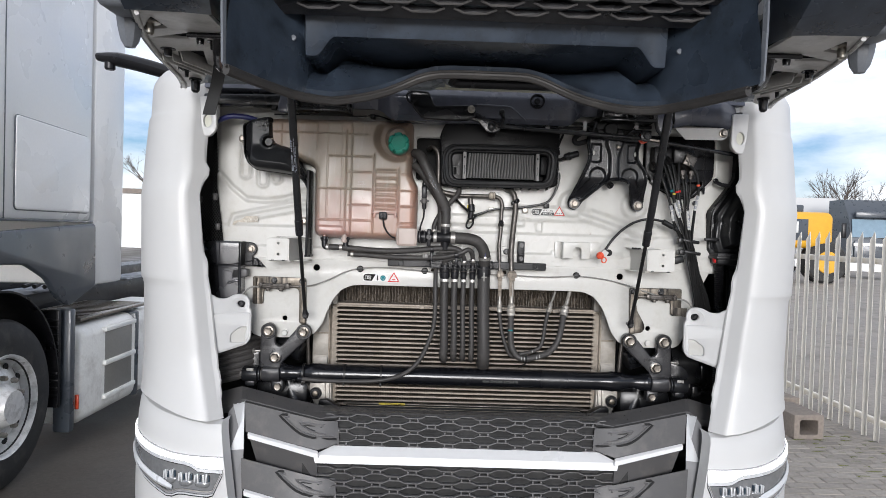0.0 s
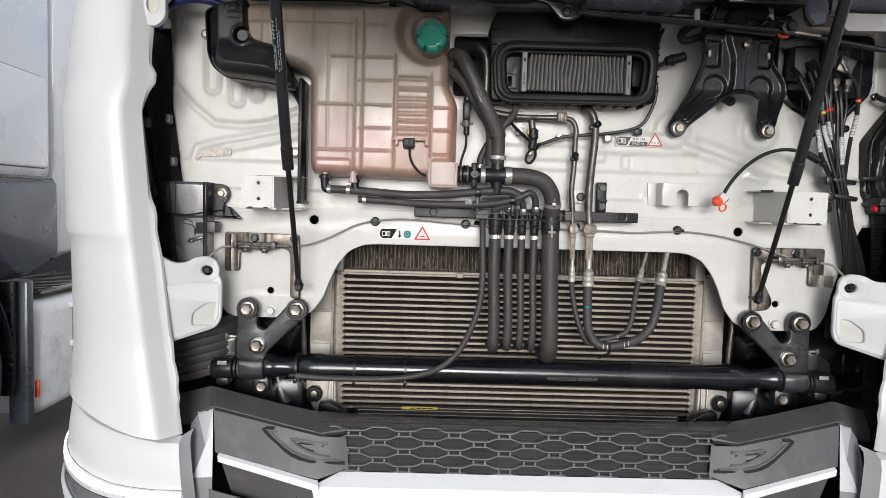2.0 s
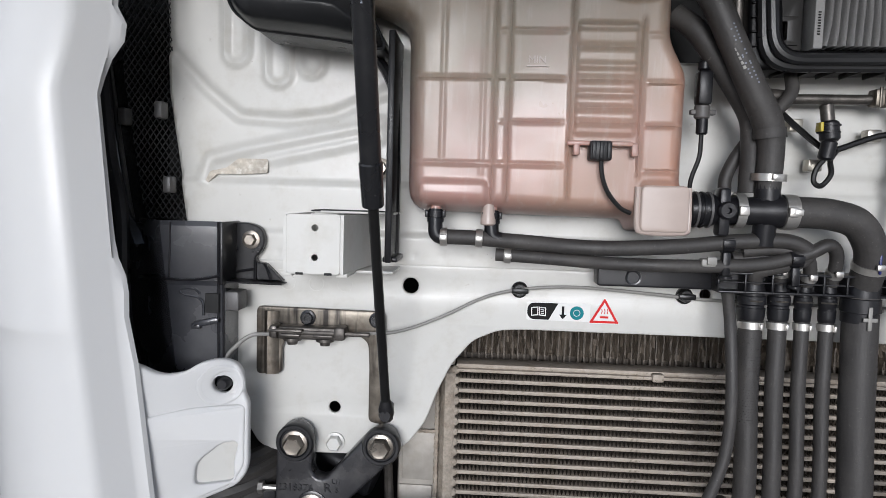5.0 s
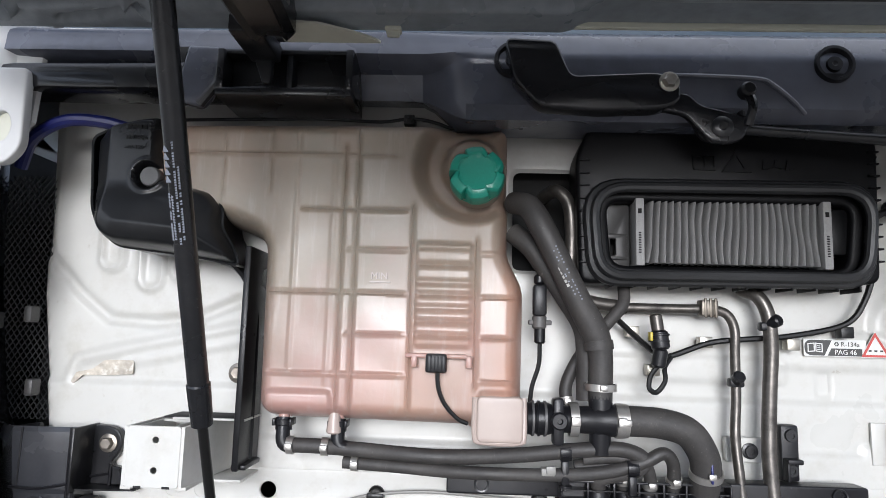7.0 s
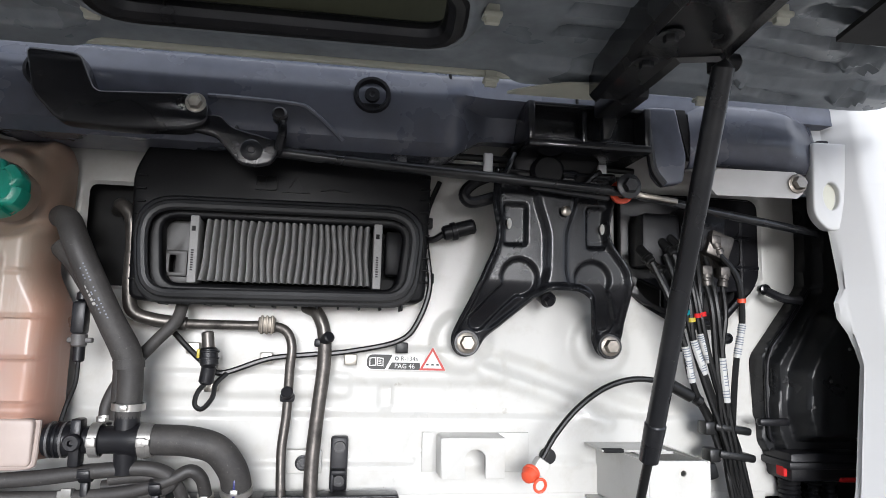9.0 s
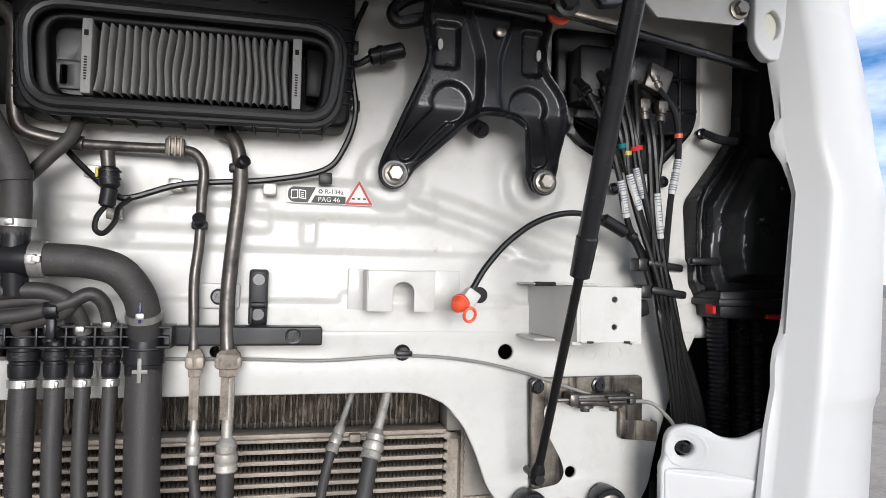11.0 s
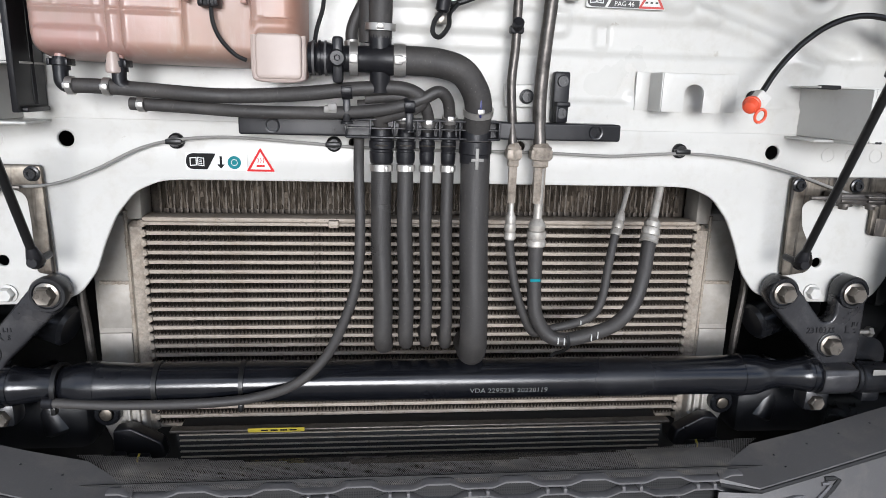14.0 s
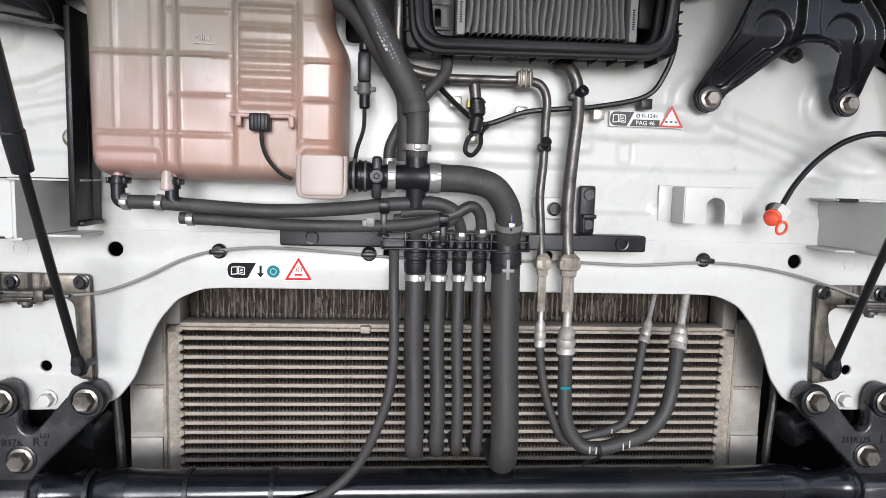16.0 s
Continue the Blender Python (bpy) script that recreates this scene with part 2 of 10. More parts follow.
FENCE = surface("cream_fence_paint", (0.74, 0.70, 0.62), 0.45, var=0.06, bump=0.05)
CONCRETE = surface("rough_concrete", (0.20, 0.17, 0.145), 0.85, var=0.25, fine=40, broad=6, bump=0.5, bump_scale=120)
FACET = surface("grey_trim_paint", (0.22, 0.22, 0.225), 0.4, 0.1, var=0.06, bump=0.03)
LENS = surface("clear_lamp_cover", (0.24, 0.245, 0.25), 0.14, 0.5, var=0.2, fine=90, bump=0.05)
PLANT = surface("bare_branch_bark", (0.10, 0.085, 0.075), 0.85, var=0.2)
MACHINE = surface("yellow_machine_paint", (0.62, 0.33, 0.02), 0.45, var=0.1, bump=0.05)
SCREEN = surface("dark_windscreen_glass", (0.03, 0.045, 0.06), 0.06, var=0.1, bump=0)
LAMP = glow("lit_daylight_lamp", (1.0, 1.0, 1.0), 1.6)
WORN = surface("worn_stained_steel", (0.135, 0.120, 0.10), 0.40, 0.8, var=0.35, fine=110, broad=26, bump=0.08, dirt=(0.07, 0.05, 0.035), dirt_amount=0.75, dirt_scale=32)
streak(WORN, (0.012, 0.011, 0.011), (95, 95, 7), 0.9, 0.50)
PRESSED = surface("black_dipped_steel", (0.0085, 0.0088, 0.0105), 0.25, var=0.2, fine=200, bump=0.04, bump_scale=250, dirt=(0.05, 0.048, 0.045), dirt_amount=0.10, dirt_scale=25, spec=0.42)
FRAMEGREY = surface("pale_grey_hatch_frame", (0.46, 0.455, 0.44), 0.42, var=0.1, bump=0.04, dirt=(0.12, 0.115, 0.10), dirt_amount=0.5, dirt_scale=14)
FORGED = surface("black_dipped_forging", (0.020, 0.020, 0.022), 0.32, 0.0, var=0.35, fine=160, broad=14, bump=0.14, bump_scale=220, dirt=(0.09, 0.085, 0.08), dirt_amount=0.45, dirt_scale=26, spec=0.5)
SLEEVE = surface("soft_white_label", (0.46, 0.46, 0.44), 0.5, var=0.08, fine=200, bump=0, spec=0.2)
PIPE = surface("dull_stained_pipe", (0.105, 0.096, 0.087), 0.42, 0.75, var=0.35, fine=120, broad=24, bump=0.10, dirt=(0.020, 0.018, 0.017), dirt_amount=0.95, dirt_scale=24)
BOXBLACK = surface("dark_filter_box_plastic", (0.0028, 0.0028, 0.0033), 0.42, var=0.25, fine=300, bump=0.08, bump_scale=800, dirt=(0.02, 0.019, 0.018), dirt_amount=0.08, dirt_scale=22, spec=0.13)
TANK = surface("milky_tank_plastic", (0.255, 0.217, 0.173), 0.39, var=0.06, fine=90, broad=9, bump=0.07, bump_scale=110, dirt=(0.27, 0.215, 0.16), dirt_amount=0.6, dirt_scale=6, spec=0.5)

MILKY = surface("pale_milky_plastic", (0.36, 0.292, 0.258), 0.36, var=0.06, bump=0.03)

speckle(PANEL, (0.20, 0.17, 0.13), 150, 0.7, 0.69)
speckle(PANEL, (0.30, 0.27, 0.22), 34, 0.5, 0.68)
speckle(WHITE, (0.34, 0.31, 0.27), 110, 0.4, 0.71)
speckle(BLACK, (0.16, 0.155, 0.145), 260, 0.5, 0.66)
speckle(RUBBER, (0.15, 0.14, 0.125), 190, 0.5, 0.64)
speckle(GREY, (0.14, 0.13, 0.12), 240, 0.5, 0.66)
speckle(SATIN, (0.13, 0.125, 0.115), 210, 0.5, 0.65)
speckle(NAVY, (0.20, 0.21, 0.22), 140, 0.5, 0.66)
speckle(NAVY, (0.012, 0.014, 0.018), 40, 0.8, 0.62)
speckle(GLOSS, (0.10, 0.10, 0.10), 170, 0.4, 0.67)
speckle(BAR, (0.12, 0.10, 0.075), 120, 0.8, 0.60)
speckle(LINER, (0.02, 0.02, 0.02), 55, 0.8, 0.70)


def tint_tank():
    """Pink coolant shows through the milky wall below its level and along one seam."""
    n, l = TANK.node_tree.nodes, TANK.node_tree.links
    b = n["Principled BSDF"]
    src = b.inputs["Base Color"].links[0].from_socket
    co = n.new("ShaderNodeTexCoord")
    sep = n.new("ShaderNodeSeparateXYZ")
    l.new(co.outputs["Object"], sep.inputs[0])
    nz = n.new("ShaderNodeTexNoise")
    nz.inputs["Scale"].default_value, nz.inputs["Detail"].default_value = 11, 4
    l.new(co.outputs["Object"], nz.inputs["Vector"])
    jit = n.new("ShaderNodeMath")
    jit.operation = "MULTIPLY_ADD"
    jit.inputs[1].default_value = 0.42
    l.new(nz.outputs["Fac"], jit.inputs[0])
    l.new(sep.outputs["Z"], jit.inputs[2])
    mr = n.new("ShaderNodeMapRange")
    mr.inputs["From Min"].default_value, mr.inputs["From Max"].default_value = 0.44, 0.20
    mr.inputs["To Max"].default_value = 0.9
    l.new(jit.outputs[0], mr.inputs["Value"])
    mix = n.new("ShaderNodeMix")
    mix.data_type = "RGBA"
    mix.inputs["B"].default_value = (0.355, 0.203, 0.178, 1)
    l.new(mr.outputs["Result"], mix.inputs["Factor"])
    l.new(src, mix.inputs["A"])
    l.new(mix.outputs["Result"], b.inputs["Base Color"])
    # dark runs down the wall and a broad brown stain
    for scale, rough, lo, hi, amount, color in (((46, 46, 3.2), 0.6, 0.54, 0.76, 0.36, (0.25, 0.175, 0.135)), ((5, 5, 2.4), 0.5, 0.46, 0.66, 0.55, (0.365, 0.222, 0.158)), ((70, 70, 9), 0.6, 0.54, 0.74, 0.38, (0.44, 0.385, 0.335))):
        mp = n.new("ShaderNodeMapping")
        mp.inputs["Scale"].default_value = scale
        l.new(co.outputs["Object"], mp.inputs["Vector"])
        st = n.new("ShaderNodeTexNoise")
        st.inputs["Scale"].default_value, st.inputs["Detail"].default_value, st.inputs["Roughness"].default_value = 1.0, 5, rough
        l.new(mp.outputs["Vector"], st.inputs["Vector"])
        sr = n.new("ShaderNodeMapRange")
        sr.inputs["From Min"].default_value, sr.inputs["From Max"].default_value, sr.inputs["To Max"].default_value = lo, hi, amount
        l.new(st.outputs["Fac"], sr.inputs["Value"])
        m2 = n.new("ShaderNodeMix")
        m2.data_type = "RGBA"
        m2.inputs["B"].default_value = (*color, 1)
        l.new(sr.outputs["Result"], m2.inputs["Factor"])
        l.new(b.inputs["Base Color"].links[0].from_socket, m2.inputs["A"])
        l.new(m2.outputs["Result"], b.inputs["Base Color"])
    # brown residue round the filler neck, with the cap recess's shade painted in
    away = n.new("ShaderNodeVectorMath")
    away.operation = "DISTANCE"
    away.inputs[1].default_value = (0.110, -0.05, 0.37)
    l.new(co.outputs["Object"], away.inputs[0])
    wob = n.new("ShaderNodeMath")
    wob.operation = "MULTIPLY_ADD"
    wob.inputs[1].default_value = -0.09
    l.new(nz.outputs["Fac"], wob.inputs[0])
    l.new(away.outputs["Value"], wob.inputs[2])
    ring = n.new("ShaderNodeMapRange")
    ring.inputs["From Min"].default_value, ring.inputs["From Max"].default_value, ring.inputs["To Max"].default_value = 0.12, 0.0, 0.7
    l.new(wob.outputs[0], ring.inputs["Value"])
    m3 = n.new("ShaderNodeMix")
    m3.data_type = "RGBA"
    m3.inputs["B"].default_value = (0.22, 0.165, 0.125, 1)
    l.new(ring.outputs["Result"], m3.inputs["Factor"])
    l.new(b.inputs["Base Color"].links[0].from_socket, m3.inputs["A"])
    l.new(m3.outputs["Result"], b.inputs["Base Color"])
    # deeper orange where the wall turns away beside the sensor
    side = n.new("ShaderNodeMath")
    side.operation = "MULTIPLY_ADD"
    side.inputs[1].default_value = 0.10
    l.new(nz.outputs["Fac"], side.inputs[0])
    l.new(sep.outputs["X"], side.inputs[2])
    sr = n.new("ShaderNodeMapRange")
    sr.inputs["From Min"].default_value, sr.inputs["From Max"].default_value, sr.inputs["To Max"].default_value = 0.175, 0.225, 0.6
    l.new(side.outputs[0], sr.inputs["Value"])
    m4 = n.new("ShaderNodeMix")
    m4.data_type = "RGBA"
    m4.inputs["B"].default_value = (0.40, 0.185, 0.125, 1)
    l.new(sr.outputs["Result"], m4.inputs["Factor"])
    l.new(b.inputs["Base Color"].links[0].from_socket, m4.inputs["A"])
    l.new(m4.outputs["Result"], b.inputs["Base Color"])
    b.inputs["Subsurface Weight"].default_value = 0.2
    b.inputs["Subsurface Radius"].default_value = (0.02, 0.012, 0.009)


tint_tank()

# ---- mesh helpers ----
def thing(name, base, label, category, group="", kind=""):
    ob = new(name)
    ob.location = base
    ob.empty_display_size = 0.05
    return tagged(ob, label, category, group, kind)


def top_of(ob):
    while ob.parent:
        ob = ob.parent
    return ob


def shade(bm, angle=0.6):
    for f in bm.faces:
        f.smooth = True
    for e in bm.edges:
        e.smooth = len(e.link_faces) == 2 and e.calc_face_angle(4.0) < angle


def finish(name, bm, material, shift=(0, 0, 0), angle=0.6):
    bmesh.ops.translate(bm, vec=-Vector(shift), verts=bm.verts)
    bm.normal_update()
    shade(bm, angle)
    me = bpy.data.meshes.new(name)
    bm.to_mesh(me)
    bm.free()
    me.materials.append(material)
    return me


def part(name, bm, material, parent, label="", angle=0.6, kind=""):
    """One mesh object under a thing or under a part; the bmesh is in world coordinates."""
    ob = new(name, finish(name, bm, material, top_of(parent).location, angle))
    ob.parent = parent
    return tagged(ob, label, kind=kind)


def solid(name, bm, material, label, category, kind="", group="", angle=0.6):
    """A thing of one mesh, in world coordinates."""
    return tagged(new(name, finish(name, bm, material, (0, 0, 0), angle)), label, category, group, kind)


def piece(name, mesh, m, parent):
    """A repeat that shares its mesh, at the pose m relative to its thing."""
    ob = new(name, mesh)
    ob.parent = parent
    ob.matrix_basis = m
    return ob


def mirror(pts, side):
    return [(p[0] * side, *p[1:]) for p in pts]


def box(bm, lo, hi, bevel=0.0, turn=None, seg=2):
    c = [(a + b) / 2 for a, b in zip(lo, hi)]
    s = [abs(b - a) for a, b in zip(lo, hi)]
    r = bmesh.ops.create_cube(bm, size=1.0)
    bmesh.ops.scale(bm, vec=s, verts=r["verts"])
    if bevel:
        es = list({e for v in r["verts"] for e in v.link_edges})
        g = bmesh.ops.bevel(bm, geom=es, offset=min(bevel, min(s) * 0.49), segments=seg, affect="EDGES", profile=0.5)
        vs = list({v for f in g["faces"] for v in f.verts} | {v for v in r["verts"] if v.is_valid})
    else:
        vs = r["verts"]
    if turn is not None:
        bmesh.ops.rotate(bm, cent=(0, 0, 0), matrix=Euler([radians(a) for a in turn]).to_matrix(), verts=vs)
    bmesh.ops.translate(bm, vec=c, verts=vs)
    return vs


def frame_of(d):
    d = Vector(d).normalized()
    u = d.cross(Vector((0, 0, 1)) if abs(d.z) < 0.9 else Vector((1, 0, 0))).normalized()
    return d, u, d.cross(u)


def lathe(bm, origin, axis, profile, seg=20):
    """Turns a profile of (along, radius) about the axis through origin; ends with radius 0 close it."""
    d, u, w = frame_of(axis)
    o = Vector(origin)
    rings = []
    for h, r in profile:
        if r <= 1e-6:
            rings.append([bm.verts.new(o + d * h)])
        else:
            rings.append([bm.verts.new(o + d * h + (u * math.cos(a) + w * math.sin(a)) * r) for a in (2 * math.pi * k / seg for k in range(seg))])
    for a, b in zip(rings, rings[1:]):
        for k in range(seg):
            i, j = k, (k + 1) % seg
            q = [a[i % len(a)], a[j % len(a)], b[j % len(b)], b[i % len(b)]]
            q = [v for n, v in enumerate(q) if v not in q[:n]]
            if len(q) > 2:
                bm.faces.new(q)
    return rings


def rod(bm, p0, p1, r0, r1=None, seg=12, bevel=0.0):
    p0, p1 = Vector(p0), Vector(p1)
    h, r1 = (p1 - p0).length, r0 if r1 is None else r1
    b = min(bevel, h * 0.4, r0 * 0.8, r1 * 0.8)
    prof = [(0, 0), (0, r0 - b), (b, r0), (h - b, r1), (h, r1 - b), (h, 0)] if b else [(0, 0), (0, r0), (h, r1), (h, 0)]
    lathe(bm, p0, p1 - p0, prof, seg)


def glide(pts, steps=6):
    """A smooth run of points through pts (Catmull-Rom)."""
    ps = [Vector(p) for p in pts]
    if len(ps) < 3:
        return [ps[0].lerp(ps[1], k / steps) for k in range(steps + 1)]
    ps = [ps[0] * 2 - ps[1]] + ps + [ps[-1] * 2 - ps[-2]]
    out = []
    for a, b, c, d in zip(ps, ps[1:], ps[2:], ps[3:]):
        for k in range(steps):
            t = k / steps
            out.append(0.5 * (2 * b + (c - a) * t + (2 * a - 5 * b + 4 * c - d) * t * t + (3 * b - a - 3 * c + d) * t ** 3))
    return out + [ps[-2]]


def tube(bm, pts, radius, seg=12, steps=6, flat=1.0, ripple=0.0):
    """A round tube along a smooth run of points, closed at both ends; radius may be a list along the points."""
    line = glide(pts, steps)
    n = len(line)
    rs = [radius] * n if isinstance(radius, (int, float)) else list(np.interp(np.linspace(0, 1, n), np.linspace(0, 1, len(radius)), radius))
    rings, u = [], None
    for k, p in enumerate(line):
        d = (line[min(k + 1, n - 1)] - line[max(k - 1, 0)]).normalized()
        u = frame_of(d)[1] if u is None else (u - d * u.dot(d)).normalized()
        w = d.cross(u)
        r = rs[k] * (1 + (ripple if k % 2 else -ripple))
        rings.append([bm.verts.new(p + (u * math.cos(a) + w * math.sin(a) * flat) * r) for a in (2 * math.pi * i / seg for i in range(seg))])
    for a, b in zip(rings, rings[1:]):
        for i in range(seg):
            bm.faces.new((a[i], a[(i + 1) % seg], b[(i + 1) % seg], b[i]))
    bm.faces.new(rings[0][::-1])
    bm.faces.new(rings[-1])


def rounded(pts, r, steps=4):
    """A polygon's corners rounded by r (a number, or one for each corner)."""
    out, n = [], len(pts)
    for k in range(n):
        a, b, c = (Vector(pts[(k + i) % n]) for i in (-1, 0, 1))
        rr = r[k] if isinstance(r, (list, tuple)) else r
        u, v = a - b, c - b
        rr2 = min(rr, u.length * 0.48, v.length * 0.48)
        if rr2 < 1e-5:
            out.append(tuple(b))
            continue
        p, q = b + u.normalized() * rr2, b + v.normalized() * rr2
        for i in range(steps + 1):
            t = i / steps
            out.append(tuple(p * (1 - t) ** 2 + b * 2 * t * (1 - t) + q * t * t))
    return out


def circle(x, z, r, n=16):
    return [(x + r * math.cos(2 * math.pi * k / n), z + r * math.sin(2 * math.pi * k / n)) for k in range(n)]


def plate(outer, holes=(), y0=0.0, y1=0.01, bevel=0.0, seg=1):
    """A flat plate in x and z between the depths y0 and y1, with holes through it and rounded edges. Returns a bmesh."""
    cu = bpy.data.curves.new("outline", "CURVE")
    cu.dimensions, cu.fill_mode = "2D", "BOTH"
    cu.extrude, cu.bevel_depth, cu.bevel_resolution = max(0.0001, abs(y1 - y0) / 2 - bevel), bevel, seg
    cu.offset = -bevel
    for loop in (outer, *holes):
        sp = cu.splines.new("POLY")
        sp.points.add(len(loop) - 1)
        sp.use_cyclic_u = True
        for p, (x, z) in zip(sp.points, loop):
            p.co = (x, z, 0, 1)
    ob = bpy.data.objects.new("outline", cu)
    me = bpy.data.meshes.new_from_object(ob)
    bm = bmesh.new()
    bm.from_mesh(me)
    bpy.data.objects.remove(ob)
    bpy.data.curves.remove(cu)
    bpy.data.meshes.remove(me)
    bmesh.ops.remove_doubles(bm, verts=bm.verts, dist=0.00002)
    bmesh.ops.transform(bm, matrix=Matrix(((1, 0, 0, 0), (0, 0, -1, (y0 + y1) / 2), (0, 1, 0, 0), (0, 0, 0, 1))), verts=bm.verts)
    return bm


def writing(body, size, at, m=None, depth=0.0004, align="LEFT"):
    """Letters of the built-in font as a bmesh, upright on a wall that faces -y."""
    cu = bpy.data.curves.new("writing", "FONT")
    cu.body, cu.size, cu.extrude, cu.align_x = body, size, depth, align
    cu.resolution_u = 2
    ob = bpy.data.objects.new("writing", cu)
    me = bpy.data.meshes.new_from_object(ob)
    bm = bmesh.new()
    bm.from_mesh(me)
    bpy.data.objects.remove(ob)
    bpy.data.curves.remove(cu)
    bpy.data.meshes.remove(me)
    bmesh.ops.transform(bm, matrix=Matrix.Translation(at) @ (m or Matrix()) @ Euler((radians(90), 0, 0)).to_matrix().to_4x4(), verts=bm.verts)
    return bm


def join(bm, other):
    me = bpy.data.meshes.new("joined")
    other.to_mesh(me)
    other.free()
    bm.from_mesh(me)
    bpy.data.meshes.remove(me)


def edge_distance(P, poly):
    """Signed distance of points P (n, 2) to a polygon, inside positive, and the nearest point on it."""
    A = np.array(poly, float)
    B = np.roll(A, -1, 0)
    best, near, inside = np.full(len(P), 1e9), np.zeros_like(P), np.zeros(len(P), bool)
    for a, b in zip(A, B):
        ab = b - a
        t = np.clip(((P - a) @ ab) / max(ab @ ab, 1e-12), 0, 1)
        q = a + t[:, None] * ab
        d = np.hypot(*(P - q).T)
        m = d < best
        best[m], near[m] = d[m], q[m]
        with np.errstate(divide="ignore", invalid="ignore"):
            cross = ((a[1] > P[:, 1]) != (b[1] > P[:, 1])) & (P[:, 0] < (b[0] - a[0]) * (P[:, 1] - a[1]) / (b[1] - a[1]) + a[0])
        inside ^= cross
    return np.where(inside, best, -best), near


def relief(poly, step, height, holes=()):
    """A pressed or moulded skin: a fine grid inside an outline in x and z, whose depth y comes from height(x, z, d), d the distance to the edge."""
    A = np.array(poly, float)
    xs = np.arange(A[:, 0].min() - step, A[:, 0].max() + step * 1.5, step)
    zs = np.arange(A[:, 1].min() - step, A[:, 1].max() + step * 1.5, step)
    X, Z = np.meshgrid(xs, zs)
    P = np.stack([X.ravel(), Z.ravel()], 1)
    d, near = edge_distance(P, poly)
    for h in holes:
        dh, nh = edge_distance(P, h)
        m = -dh < d
        d, near = np.where(m, -dh, d), np.where(m[:, None], nh, near)
    inside = d > 0
    Q = np.where(inside[:, None], P, near)
    Y = height(Q[:, 0], Q[:, 1], np.maximum(d, 0))
    nx = len(xs)
    bm = bmesh.new()
    made = {}

    def vert(k):
        if k not in made:
            made[k] = bm.verts.new((Q[k, 0], Y[k], Q[k, 1]))
        return made[k]
    for j in range(len(zs) - 1):
        for i in range(nx - 1):
            ks = (j * nx + i, j * nx + i + 1, (j + 1) * nx + i + 1, (j + 1) * nx + i)
            n = sum(inside[k] for k in ks)
            if n and min(d[k] for k in ks) > -step * 1.5:
                bm.faces.new([vert(k) for k in ks])
    bmesh.ops.dissolve_degenerate(bm, dist=step * 0.02, edges=bm.edges)
    return bm


def ridge(d, w):
    """A smooth bump: 1 at d = 0, 0 past w."""
    return np.clip(1 - (d / w) ** 2, 0, 1) ** 2


def slope(d, w):
    t = np.clip(d / w, 0, 1)
    return t * t * (3 - 2 * t)


def along(x, z, pts):
    """The distance to a run of points."""
    best = np.full(x.shape, 1e9)
    for (ax, az), (bx, bz) in zip(pts, pts[1:]):
        vx, vz = bx - ax, bz - az
        t = np.clip(((x - ax) * vx + (z - az) * vz) / (vx * vx + vz * vz), 0, 1)
        best = np.minimum(best, np.hypot(x - ax - t * vx, z - az - t * vz))
    return best


def inside_box(x, z, x0, x1, z0, z1, r=0.01):
    """Distance into a rounded rectangle, negative outside."""
    qx, qz = np.abs(x - (x0 + x1) / 2) - (x1 - x0) / 2 + r, np.abs(z - (z0 + z1) / 2) - (z1 - z0) / 2 + r
    return r - np.hypot(np.maximum(qx, 0), np.maximum(qz, 0)) - np.minimum(np.maximum(qx, qz), 0)


def bolt(bm, at, r=0.011, axis=(0, -1, 0), washer=1.5, head=0.9):
    """A hexagon head on its washer."""
    d = Vector(axis)
    if washer:
        lathe(bm, at, axis, [(0, 0), (0, r * washer), (r * 0.2, r * washer), (r * 0.25, r * washer * 0.93), (r * 0.25, 0)], 20)
    lathe(bm, Vector(at) + d * r * 0.25, axis, [(0, r), (r * head * 0.75, r), (r * head, r * 0.84), (r * head, 0)], 6)


def loft(bm, rows, closed=False):
    """Joins rows of points (each of one length) into a skin."""
    vs = [[bm.verts.new(p) for p in row] for row in rows]
    for a, b in zip(vs, vs[1:]):
        n = len(a)
        for k in range(n if closed else n - 1):
            bm.faces.new((a[k], a[(k + 1) % n], b[(k + 1) % n], b[k]))
    return vs


def thicken(bm, t):
    bmesh.ops.recalc_face_normals(bm, faces=bm.faces)
    bmesh.ops.solidify(bm, geom=list(bm.faces), thickness=t)

# ---- ground and the truck's body ----
bm = bmesh.new()
bmesh.ops.create_grid(bm, x_segments=2, y_segments=2, size=400)
ASPHALT = surface("damp_grey_asphalt", (0.070, 0.060, 0.050), 0.6, var=0.4, fine=35, broad=0.7, bump=0.5, bump_scale=150, dirt=(0.12, 0.105, 0.088), dirt_amount=0.6, dirt_scale=0.8, rough_var=0.25)
solid("ground", bm, ASPHALT, "damp grey asphalt and paving of the truck yard", "ground", "structure")

bm = bmesh.new()
box(bm, (1.75, -1.2, -0.05), (60.0, 80.0, 0.006))
# unseen pale area before the trucks, added to bounce light up into the bay
box(bm, (-30.0, -30.0, -0.05), (60.0, -1.2, 0.006))
PAVING = surface("sandy_concrete_paving", (0.27, 0.245, 0.215), 0.8, var=0.3, fine=28, broad=1.2, bump=0.5, bump_scale=90, dirt=(0.10, 0.09, 0.075), dirt_amount=0.7, dirt_scale=1.4)
pavement = solid("pavement", bm, PAVING, "sandy grey concrete paving along the fence, with an unseen bounce-light area added before the trucks", "pavement", "structure")
AXIS_Z, AXIS_Y = 1.079, -0.035

